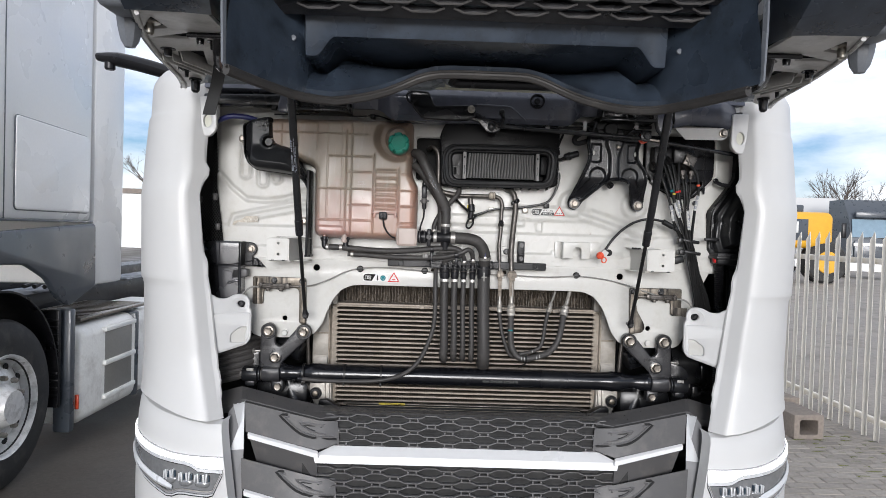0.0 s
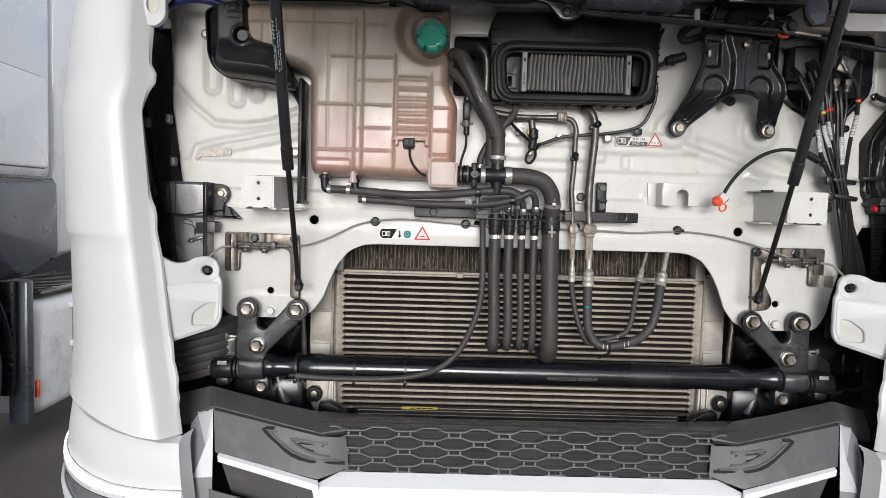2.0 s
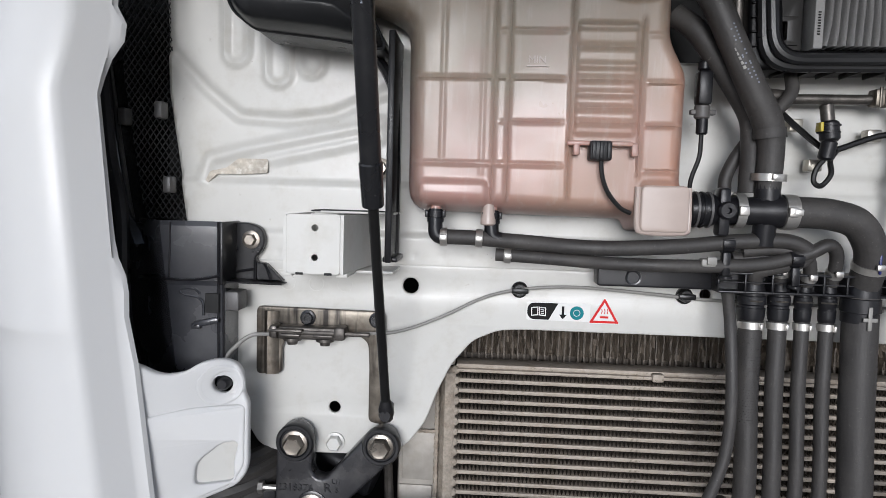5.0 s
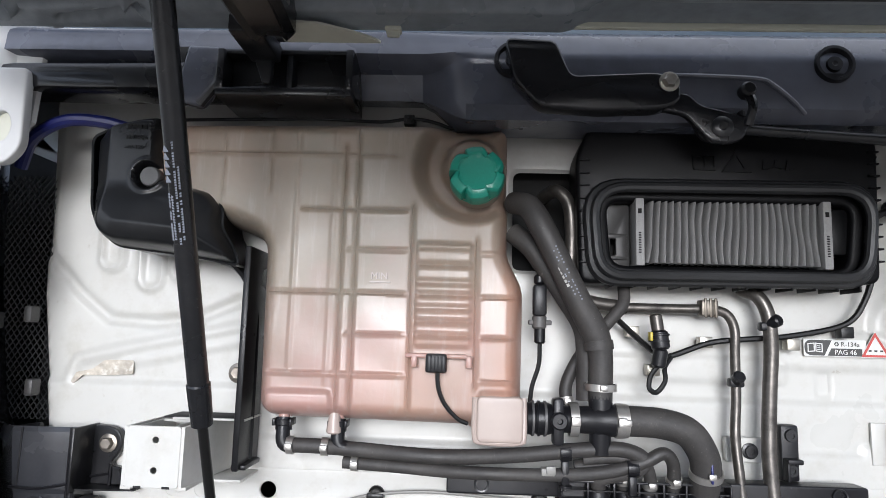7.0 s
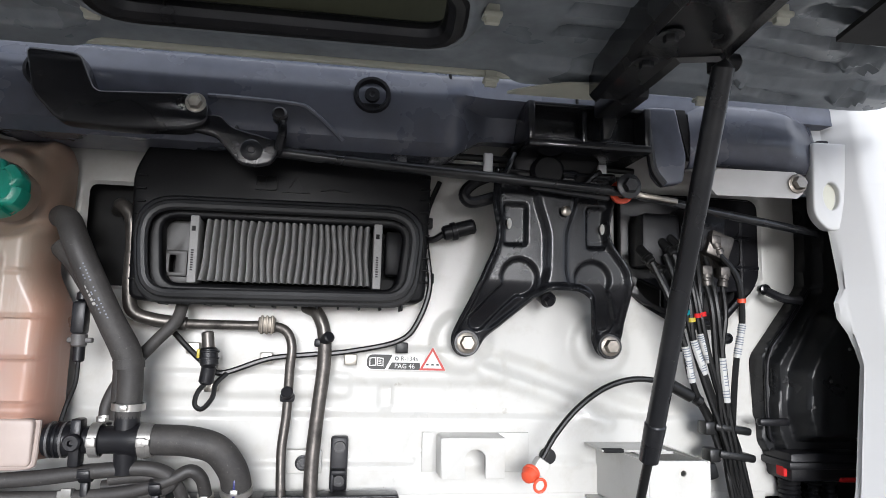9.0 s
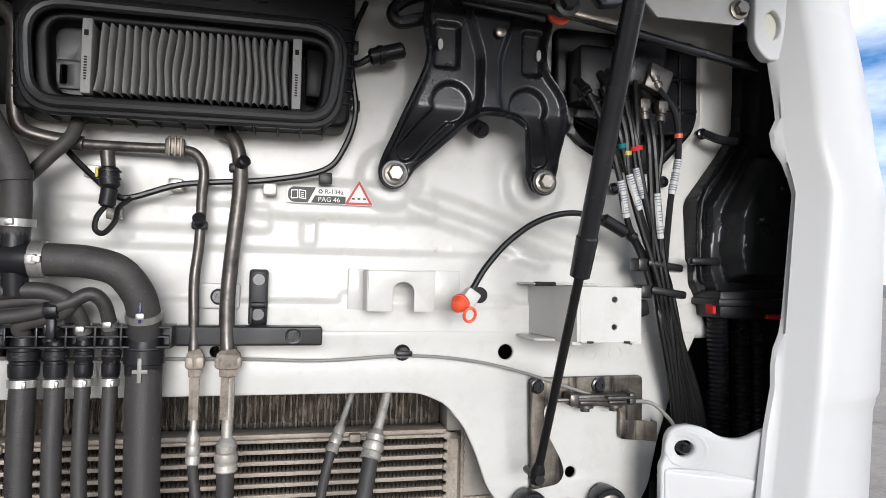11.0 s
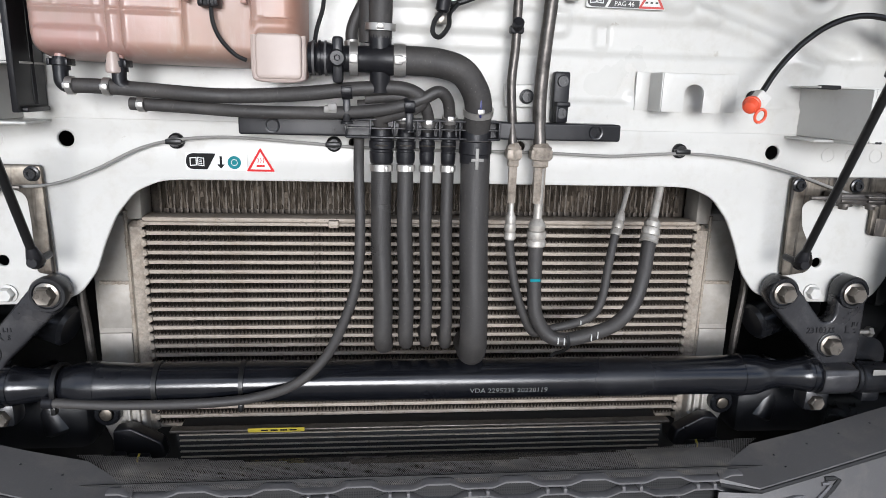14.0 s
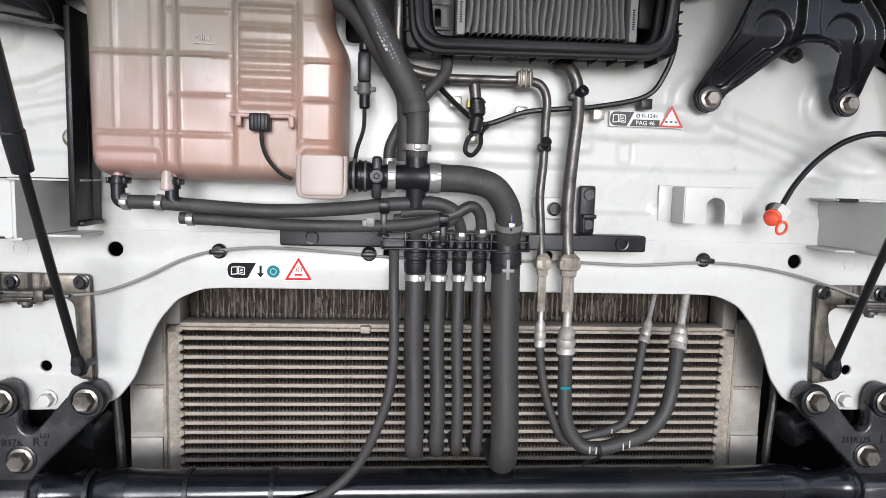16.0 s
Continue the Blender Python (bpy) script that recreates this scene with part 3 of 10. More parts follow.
FIRE = rounded([(-0.872, 1.47), (0.90, 1.47), (0.862, 1.56), (0.853, 1.69), (0.945, 1.81), (0.945, 2.07), (-0.922, 2.07), (-0.908, 1.72), (-0.884, 1.56)], 0.01)
HOLE_MID = rounded([(-0.20, 1.775), (-0.105, 1.775), (-0.105, 1.925), (-0.20, 1.925)], 0.012)
HOLE_RIGHT = rounded([(0.617, 1.96), (0.617, 1.83), (0.66, 1.775), (0.735, 1.735), (0.80, 1.735), (0.875, 1.815), (0.875, 1.96)], 0.02)


def fire_depth(x, z, d):
    y = np.full(x.shape, 0.012)
    y -= 0.006 * slope(1.600 - z, 0.012)
    y -= 0.005 * slope(1.528 - z, 0.010)
    # pressed field with the deep groove on the driver's side
    groove = along(x, z, [(-0.912, 2.0), (-0.909, 1.81), (-0.904, 1.782), (-0.852, 1.727), (-0.802, 1.687), (-0.73, 1.683), (-0.665, 1.692), (-0.58, 1.73)])
    y += 0.007 * ridge(groove, 0.013)
    y -= 0.006 * ridge(along(x, z, [(-0.854, 1.598), (-0.844, 1.625), (-0.793, 1.639), (-0.594, 1.681)]), 0.014)
    y -= 0.004 * ridge(along(x, z, [(-0.772, 1.622), (-0.593, 1.661)]), 0.013)
    for cx, zl in ((-0.8055, 1.762), (-0.744, 1.733), (-0.695, 1.747)):
        u = np.abs(inside_box(x, z, cx - 0.017, cx + 0.017, zl, 1.90, 0.017))
        y -= 0.005 * ridge(u, 0.009)
    # pads and channels round the wiper bracket
    y -= 0.008 * slope(0.055 - np.hypot(x - 0.363, z - 1.705), 0.02)
    y -= 0.008 * slope(0.055 - np.hypot(x - 0.588, z - 1.705), 0.02)
    y += 0.007 * ridge(along(x, z, [(0.40, 1.685), (0.47, 1.665), (0.60, 1.62), (0.66, 1.60)]), 0.02)
    y -= 0.006 * ridge(along(x, z, [(0.40, 1.66), (0.50, 1.63), (0.60, 1.585)]), 0.018)
    y -= 0.005 * slope(inside_box(x, z, 0.16, 0.44, 1.635, 1.70, 0.02), 0.014)
    y -= 0.004 * slope(inside_box(x, z, -0.10, 0.20, 1.615, 1.66, 0.012), 0.01)
    y += 0.004 * slope(inside_box(x, z, 0.235, 0.262, 1.60, 1.64, 0.008), 0.006)
    y -= 0.004 * ridge(along(x, z, [(0.30, 1.53), (0.55, 1.525)]), 0.012)
    y -= 0.004 * slope(inside_box(x, z, 0.54, 0.60, 1.575, 1.63, 0.03), 0.03)
    # spot welds
    for k in range(44):
        wx, wz = -0.86 + 0.04 * k, 1.615 + 0.03 * math.sin(k * 1.7)
        y -= 0.0012 * ridge(np.hypot(x - wx, z - wz), 0.006)
        y += 0.0010 * ridge(np.hypot(x - wx, z - 1.493), 0.006)
    y += 0.007 * (1 - slope(d, 0.006))
    return y


solid("wall_bay", relief(FIRE, 0.0038, fire_depth, [HOLE_MID, HOLE_RIGHT]), PANEL, "pressed white sheet-metal bulkhead of the truck's service bay", "wall", "structure")

OPEN = [(0.585, 1.197), (0.545, 1.214), (0.518, 1.25), (0.502, 1.295), (0.482, 1.338), (0.452, 1.374), (0.415, 1.390), (0.38, 1.392)]
right = [(0.87, 1.481), (0.83, 1.40), (0.80, 1.31), (0.785, 1.24), (0.765, 1.205), (0.735, 1.195)]
apron_poly = [(-0.87, 1.481), (0.87, 1.481)] + right[1:] + OPEN + [(-x, z) for x, z in OPEN[::-1]] + [(-x, z) for x, z in right[1:][::-1]]
apron_poly = rounded(apron_poly, 0.012, 3)
ap_holes = [circle(s * x, z, r) for s in (-1, 1) for x, z, r in ((0.544, 1.45, 0.0115), (0.387, 1.45, 0.009), (0.652, 1.266, 0.0085), (0.128, 1.452, 0.008))]
ap = plate(apron_poly, ap_holes, 0.007, 0.0, 0.0025, 2)
solid("wall_apron", ap, PANEL, "white painted cross panel with an arched cut-out above the radiator", "wall", "structure")
bm = bmesh.new()
for s in (-1, 1):
    for k in range(3):
        join(bm, plate(circle(s * (0.64 + 0.042 * k), 1.448, 0.0115), [circle(s * (0.64 + 0.042 * k), 1.448, 0.0103)], 0.0, -0.0008))
    box(bm, (s * 0.60, -0.0008, 1.4655), (s * 0.80, 0.0, 1.4668))
    bolt(bm, (s * 0.650, -0.001, 1.2145), 0.0115, washer=1.25)
solid("trim_apron", bm, PANEL, "white painted beads and bolt heads on the cross panel", "trim", "structure")
# near-black sheets that paint in the shade behind the bulkhead
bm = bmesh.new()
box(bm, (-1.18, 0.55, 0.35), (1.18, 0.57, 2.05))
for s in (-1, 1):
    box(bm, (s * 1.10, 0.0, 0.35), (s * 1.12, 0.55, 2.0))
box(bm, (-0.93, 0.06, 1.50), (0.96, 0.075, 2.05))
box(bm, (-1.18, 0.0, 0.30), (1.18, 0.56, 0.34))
solid("wall_inner", bm, DARK, "black sheets standing in for the shade behind the truck's front panels", "wall", "structure")

# ---- the cab above and behind ----
cab = thing("truck_cab", (0, 0.9, 0), "white truck cab body with its windscreen behind the raised hatch", "truck")
bm = bmesh.new()
rows = []
for z, hw, yf in ((2.06, 1.215, 0.16), (2.35, 1.21, 0.20), (2.9, 1.20, 0.30), (3.3, 1.17, 0.45), (3.6, 1.10, 0.75)):
    rows.append([(x, y, z) for x, y in [(-hw, 2.2), (-hw, yf + 0.35), (-hw + 0.08, yf + 0.12), (-hw + 0.28, yf), (0, yf - 0.05), (hw - 0.28, yf), (hw - 0.08, yf + 0.12), (hw, yf + 0.35), (hw, 2.2)]])
loft(bm, rows)
bm.faces.new([bm.verts.new(p) for p in rows[-1]])
part("upper_body", bm, WHITE, cab, "white upper cab shell")
bm = bmesh.new()
loft(bm, [[(x, y, z) for x, y in [(-1.0, y0 + 0.03), (-0.6, y0), (0, y0 - 0.02), (0.6, y0), (1.0, y0 + 0.03)]] for z, y0 in ((2.13, 0.075), (2.5, 0.13), (2.95, 0.22))])
thicken(bm, 0.006)
part("windscreen", bm, SCREEN, cab, "dark tinted windscreen")
bm = bmesh.new()
box(bm, (-1.20, 0.62, 0.55), (1.20, 2.2, 2.05), 0.03)
part("lower_body", bm, WHITE, cab)
bm = bmesh.new()
tube(bm, [(-1.10, 0.26, 2.155), (-1.25, 0.25, 2.195), (-1.38, 0.27, 2.225), (-1.47, 0.28, 2.237)], [0.034, 0.040, 0.040, 0.022], 12, 5, 0.7)
rod(bm, (-1.42, 0.272, 2.228), (-1.42, 0.272, 2.186), 0.020, bevel=0.004)
part("mirror_arm", bm, BLACK, cab, "black plastic camera arm beside the door")


# ---- corner panels ----
def corner(side):
    name = "white painted front corner panel with a stepped inner flange"
    t = thing("corner_panel", (side * 1.0, 0.0, 0.9), name, "panel", "corner panels")
    zs = np.concatenate([np.linspace(0.957, 1.40, 23), [1.405, 1.41, 1.42], np.linspace(1.45, 1.95, 24), [1.955, 1.962, 1.97], np.linspace(1.99, 2.12, 8)])
    kin = ([0.95, 1.03, 1.034, 1.065, 1.069, 1.10, 1.104, 1.16, 1.17, 1.36, 1.44, 1.444, 1.48, 1.484, 1.52, 1.69, 1.73, 1.765, 1.785, 1.80, 1.915, 1.93, 1.945, 2.10],
           [0.800, 0.816, 0.812, 0.820, 0.816, 0.824, 0.829, 0.836, 0.840, 0.862, 0.878, 0.873, 0.879, 0.885, 0.892, 0.908, 0.897, 0.876, 0.886, 0.896, 0.898, 0.885, 0.866, 0.866])
    kcr = ([0.95, 1.15, 1.40, 1.69, 1.74, 1.79, 1.80, 1.92, 1.95, 2.10], [0.822, 0.868, 0.898, 0.922, 0.912, 0.908, 0.914, 0.922, 0.920, 0.918])
    kyi = ([0.95, 1.15, 1.70, 1.80, 1.95, 2.10], [-0.205, -0.168, -0.168, -0.150, -0.115, -0.10])
    bm = bmesh.new()
    rows = []
    for z in zs:
        xi, xc, yi = (float(np.interp(z, *k)) for k in (kin, kcr, kyi))
        inset = 0.010 * float(slope(1.41 - z, 0.02)) + 0.006 * float(slope(z - 1.955, 0.015))
        domed = 0.05 * max(0.0, (z - 2.06) / 0.06) ** 2.2
        a, b = 1.207 - xc - inset - domed * 0.35, 0.45
        yf = yi - 0.050 + domed * 0.7
        row = [(xi + 0.003, yi + 0.010), (xi, yi + 0.006), (xi + 0.003, yi), (xc - 0.016, yi - 0.004), (xc - 0.013, yi - 0.007), (xc + 0.009, yi - 0.034 + domed * 0.3), (xc + 0.013, yi - 0.038 + domed * 0.4), (xc + 0.022, yf + 0.008)]
        for k in range(1, 13):
            th = radians(7.5 * k)
            row.append((xc + 0.02 + (a - 0.02) * math.sin(th), yf + inset * 0.5 + b * (1 - math.cos(th))))
        row += [(xc + a, 0.6), (xc + a, 0.9)]
        rows.append([(side * x, y, z + (0.050 * float(slope(np.array(max(0, x - xc)), 0.28)) * float(slope(1.05 - z, 0.1)))) for x, y in row])
    vs = loft(bm, rows)
    bm.faces.new(vs[-1])
    bmesh.ops.recalc_face_normals(bm, faces=bm.faces)
    body = part("outer_skin", bm, WHITE, t, angle=0.5)
    # the tab with its screw hole
    def slant(bm):
        for v in bm.verts:
            v.co.y -= 0.008 + 0.60 * max(0.0, abs(v.co.x) - 0.765)
        return bm
    tab = rounded([(side * x, z) for x, z in ((0.895, 1.374), (0.868, 1.361), (0.843, 1.343), (0.818, 1.345), (0.803, 1.356), (0.778, 1.360), (0.755, 1.346), (0.752, 1.310), (0.746, 1.300), (0.746, 1.215), (0.750, 1.200), (0.762, 1.184), (0.870, 1.150))], [0.004, 0.02, 0.02, 0.012, 0.014, 0.02, 0.018, 0.008, 0.006, 0.010, 0.01, 0.012, 0.004])
    pocket = rounded([(side * x, z) for x, z in ((0.758, 1.246), (0.779, 1.246), (0.806, 1.224), (0.808, 1.194), (0.764, 1.192), (0.765, 1.220))], 0.009, 4)
    grid = plate(tab, [circle(side * 0.776, 1.326, 0.0135), pocket], -0.078, -0.092, 0.004, 2)
    bmesh.ops.bisect_plane(grid, geom=list(grid.verts) + list(grid.edges) + list(grid.faces), plane_co=(side * 0.765, 0, 0), plane_no=(1, 0, 0))
    part("tab", slant(grid), WHITE, t)
    part("tab_pocket", slant(plate(pocket, [], -0.080, -0.0862)), PANEL, t, "white recessed pocket")
    bm = bmesh.new()
    lathe(bm, (side * 0.779, -0.0905, 1.324), (0, -1, 0), [(0, 0.0280), (0.0022, 0.0262), (0.0026, 0.0235), (0.0012, 0.0205), (0.0002, 0.0150), (0.0002, 0.0125)], 32)
    part("boss", slant(bm), WHITE, t, "shallow round seat")
    # pressed crease and the fuller field below it
    field = rounded([(side * x, z) for x, z in ((0.750, 1.296), (0.812, 1.298), (0.886, 1.288), (0.876, 1.258), (0.868, 1.235), (0.860, 1.158), (0.766, 1.188), (0.751, 1.214))], 0.008)
    part("field", slant(plate(field, [pocket], -0.088, -0.0945, 0.003, 2)), WHITE, t, "raised field below the crease")
    bm = bmesh.new()
    lathe(bm, (side * 0.776, -0.085, 1.326), (0, -1, 0), [(0, 0.0085), (0.026, 0.0085), (0.030, 0.006), (0.030, 0)], 12)
    part("clip", bm, BLACK, t, "black plastic clip")
    # upper ear with an oval pocket
    ear = rounded([(side * x, z) for x, z in ((0.925, 2.02), (0.868, 2.02), (0.866, 1.908), (0.888, 1.886), (0.925, 1.888))], [0.004, 0.008, 0.02, 0.01, 0.004])
    oval = [(side * 0.897 + 0.0135 * math.cos(a), 1.938 + 0.021 * math.sin(a)) for a in (2 * math.pi * k / 20 for k in range(20))]
    part("ear", plate(ear, [oval], -0.118, -0.136, 0.003, 2), WHITE, t)
    part("pocket", plate(oval, [], -0.120, -0.1265), CREAM, t, "cream recessed oval pocket")
    return t


for side in (-1, 1):
    corner(side)


# ---- lower front: bumper corners, headlamps and grille ----
def mirrored_loft(bm, rows, side):
    loft(bm, [[(side * p[0], *p[1:]) for p in r] for r in rows])


def bumper(side):
    t = thing("bumper_corner", (side * 1.05, -0.05, 0.3), "white bumper corner below the corner panel with a lit headlamp", "bumper", "bumper corners")
    bm = bmesh.new()
    rows = []
    for z, g in ((0.955, -0.020), (0.945, 0.004), (0.925, 0.014), (0.87, 0.022), (0.78, 0.028), (0.60, 0.03), (0.35, 0.02)):
        row = []
        xc, yf = 0.84, -0.225 - g
        a, b = 1.190 + g * 0.6 - xc, 0.45
        row.append((0.795 - (0.985 - z) * 0.14, yf + 0.05, z))
        row.append((0.803 - (0.985 - z) * 0.14, yf, z))
        for k in range(0, 11):
            th = radians(9 * k)
            row.append((xc + a * math.sin(th), yf + b * (1 - math.cos(th)), z + (0.05 * math.sin(th) if z > 0.9 else 0.05 * math.sin(th))))
        row.append((xc + a, 0.6, z + 0.04))
        rows.append(row)
    mirrored_loft(bm, rows, side)
    thicken(bm, 0.004)
    part("bumper_skin", bm, WHITE, t, angle=0.5)

    def skin(th, z, out=0.0):
        g = float(np.interp(z, [0.35, 0.6, 0.78, 0.87, 0.93], [0.02, 0.03, 0.028, 0.022, 0.014])) + out
        return (side * (0.84 + (1.190 + g * 0.6 - 0.84) * math.sin(th)), -0.225 - g + 0.45 * (1 - math.cos(th)), z + 0.05 * math.sin(th))
    def face(u, z, out=0.0):
        """A point of the lamp's face: u in metres inboard of the bend when negative, in radians round it when positive."""
        if u < 0:
            p = skin(0.0, z, out)
            return (p[0] + side * u, p[1], p[2])
        return skin(u, z - 0.05 * math.sin(u), out)

    us = [-0.056, -0.042, -0.028, -0.014] + [radians(a) for a in np.linspace(0, 72, 22)]
    top = [float(np.interp(u, [-0.056, 0.3, 0.93, 1.3], [0.846, 0.851, 0.872, 0.880])) for u in us]
    low = [float(np.interp(u, [-0.056, -0.026, 0.22, 0.33, 0.475, 0.93, 1.3], [0.784, 0.716, 0.722, 0.704, 0.720, 0.765, 0.780])) for u in us]
    strip = [float(np.interp(u, [-0.056, 0.07, 0.14, 0.5, 0.93, 1.3], [0.806, 0.812, 0.829, 0.836, 0.852, 0.861])) for u in us]

    def band(bm, lows, highs, out, steps=(0.0, 1.0), t=0.003, bulge=0.0):
        loft(bm, [[face(u, z0 + (z1 - z0) * k, out + bulge * 4 * k * (1 - k)) for u, z0, z1 in zip(us, lows, highs)] for k in steps])
        thicken(bm, t)
        return bm
    lens = part("headlamp", band(bmesh.new(), low, top, 0.002, (0.0, 0.33, 0.66, 1.0)), LENS, t, "clear headlamp with silver reflectors")
    part("daylight_strip", band(bmesh.new(), strip, [z - 0.002 for z in top], 0.007, (0.0, 0.2, 0.8, 1.0), bulge=0.002), LAMP, lens, "lit white daytime running strip")
    part("strip_rim", band(bmesh.new(), [z - 0.011 for z in strip], [z - 0.002 for z in strip], 0.008), SILVER, lens, "silver edge below the strip")
    part("strip_rim", band(bmesh.new(), [z - 0.0135 for z in strip], [z - 0.0115 for z in strip], 0.007), GLOSS, lens)
    for d0, d1, mat, out in ((0.000, 0.004, GLOSS, 0.006), (0.005, 0.009, SILVER, 0.009), (0.011, 0.017, FACET, 0.006), (0.018, 0.0205, CLAMP, 0.008)):
        part("lamp_bezel", band(bmesh.new(), [z + d0 for z in low], [z + d1 for z in low], out), mat, lens)
    # silver blade along the outboard half
    bm = bmesh.new()
    blade = [u for u in us if u > 0.25]
    loft(bm, [[face(u, float(np.interp(u, [0.25, 0.45, 1.3], [0.735, 0.750, 0.812])) + w * float(np.interp(u, [0.25, 0.4, 1.3], [0.2, 1, 0.8])), out) for u in blade] for w, out in ((-0.011, 0.006), (0.0, 0.012), (0.016, 0.006))])
    thicken(bm, 0.003)
    part("lamp_blade", bm, SILVER, lens, "silver blade inside the lamp")
    # three bowls with upright chrome facets over them
    for u0 in (0.02, 0.17, 0.33):
        p = Vector(face(u0, 0.757 + 0.012 * u0, 0.0))
        q = Vector(face(u0 + 0.05, 0.757, 0.0))
        d = (q - p).normalized()
        n = Vector((d.y, -d.x, 0)) * side
        bm = bmesh.new()
        rows = []
        for k in range(7):
            a = math.pi * 0.5 * k / 6
            rows.append([tuple(p + d * (0.026 * math.cos(a) * math.cos(b)) + Vector((0, 0, 0.014 * math.cos(a) * math.sin(b))) + n * (0.010 * math.sin(a) - 0.002)) for b in (2 * math.pi * j / 16 for j in range(16))])
        loft(bm, rows, True)
        bmesh.ops.recalc_face_normals(bm, faces=bm.faces)
        part("reflector_bowl", bm, LENS, lens, "dim grey reflector bowl")
        for k in range(6):
            c = p + d * (0.009 * k - 0.022)
            bm = bmesh.new()
            h = 0.020 + 0.005 * ((k * 2) % 3)
            box(bm, (-0.0026, -0.004, -h / 2), (0.0026, 0.004, h / 2), 0.001, (0, 5 * (1 if k % 2 else -1), side * math.degrees(u0)))
            bmesh.ops.translate(bm, vec=c + n * 0.003 + Vector((0, 0, 0.020)), verts=bm.verts)
            part("reflector", bm, SILVER if k % 3 else SCREEN, lens)


for side in (-1, 1):
    bumper(side)


def hex_cell(cx, cz, w, h):
    return [(cx - w, cz), (cx - w * 0.5, cz + h), (cx + w * 0.5, cz + h), (cx + w, cz), (cx + w * 0.5, cz - h), (cx - w * 0.5, cz - h)]


grille = thing("front_grille", (0, -0.2, 0.5), "dark grey front grille with honeycomb mesh and white crossbars", "grille")


STEP = 0.1175


def wave(x, j):
    """Height of one wavy grille strip: flat crests and troughs joined by slants."""
    u = (x / STEP + 0.5 * (j % 2)) % 1
    u = min(u, 1 - u)
    return 0.0042 * (1 - 2 * min(1.0, max(0.0, (u - 0.15) / 0.17)))


def strip_row(x, y, z):
    return [(x, y + 0.002, z + 0.0022), (x, y - 0.001, z + 0.0012), (x, y - 0.001, z - 0.0014), (x, y + 0.012, z - 0.0050), (x, y + 0.014, z + 0.0016)]


INSECT = surface("fine_black_insect_mesh", (0.014, 0.0138, 0.0135), 0.55, var=0.25, fine=900, bump=0.2, bump_scale=1400, dirt=(0.035, 0.032, 0.03), dirt_amount=0.4, spec=0.2)
perforate(INSECT, 275)
SCREENWIRE = surface("fine_grey_screen_wire", (0.105, 0.10, 0.095), 0.5, var=0.2, fine=200, broad=20, bump=0, dirt=(0.26, 0.23, 0.19), dirt_amount=0.5, dirt_scale=30)
STRIP = surface("worn_grille_strip", (0.105, 0.103, 0.104), 0.36, var=0.2, fine=300, bump=0.1, bump_scale=800, dirt=(0.20, 0.19, 0.175), dirt_amount=0.4, dirt_scale=25)
for zt, yt, dz, dy, count, hw in ((0.9665, -0.163, 0.0190, 0.0055, 6, 0.47), (0.8080, -0.214, 0.0205, 0.0022, 8, 0.49)):
    for j in range(count):
        bm = bmesh.new()
        y, z = yt - dy * j, zt - dz * j
        loft(bm, [strip_row(x, y, z + wave(x, j)) for x in np.arange(-hw, hw + 0.001, STEP / 20)], True)
        bmesh.ops.recalc_face_normals(bm, faces=bm.faces)
        strip = part("grille_strip", bm, STRIP, grille, "wavy grey grille strip", angle=0.5)
        if j == count - 1:
            continue
        # paired studs where two strips draw together
        bm = bmesh.new()
        for i in range(-4, 5):
            x = (i + (0.5 if j % 2 == 0 else 0.0)) * STEP
            if abs(x) < hw - 0.02:
                for dx in (-0.0135, 0.0135):
                    box(bm, (x + dx - 0.0024, y - dy - 0.002, z - 0.5 * dz - 0.004), (x + dx + 0.0024, y + 0.010, z - 0.5 * dz + 0.004), 0.0008)
        part("studs", bm, STRIP, strip, kind="stuff")
bm = bmesh.new()
loft(bm, [[(x, y, z) for x in (-0.54, 0.0, 0.54)] for y, z in ((-0.146, 0.975), (-0.156, 0.94), (-0.186, 0.86), (-0.198, 0.82), (-0.212, 0.60))])
thicken(bm, 0.003)
part("mesh_backing", bm, INSECT, grille, "fine black insect mesh")
# crossbars
top = [(-0.44, -0.192, 0.874), (0.44, -0.192, 0.874), (0.50, -0.228, 0.852), (0.492, -0.236, 0.829), (-0.492, -0.236, 0.829), (-0.50, -0.228, 0.852)]
bm = bmesh.new()
a = [bm.verts.new(p) for p in top]
bm.faces.new((a[0], a[1], a[2], a[5]))
bm.faces.new((a[5], a[2], a[3], a[4]))
thicken(bm, 0.012)
part("crossbar", bm, TRIM, grille, "white painted crossbar")
bm = bmesh.new()
a = [bm.verts.new(p) for p in ((-0.45, -0.20, 0.670), (0.45, -0.20, 0.670), (0.50, -0.236, 0.650), (0.492, -0.244, 0.625), (-0.492, -0.244, 0.625), (-0.50, -0.236, 0.650))]
bm.faces.new((a[0], a[1], a[2], a[5]))
bm.faces.new((a[5], a[2], a[3], a[4]))
thicken(bm, 0.012)
part("crossbar", bm, TRIM, grille, "white painted crossbar")
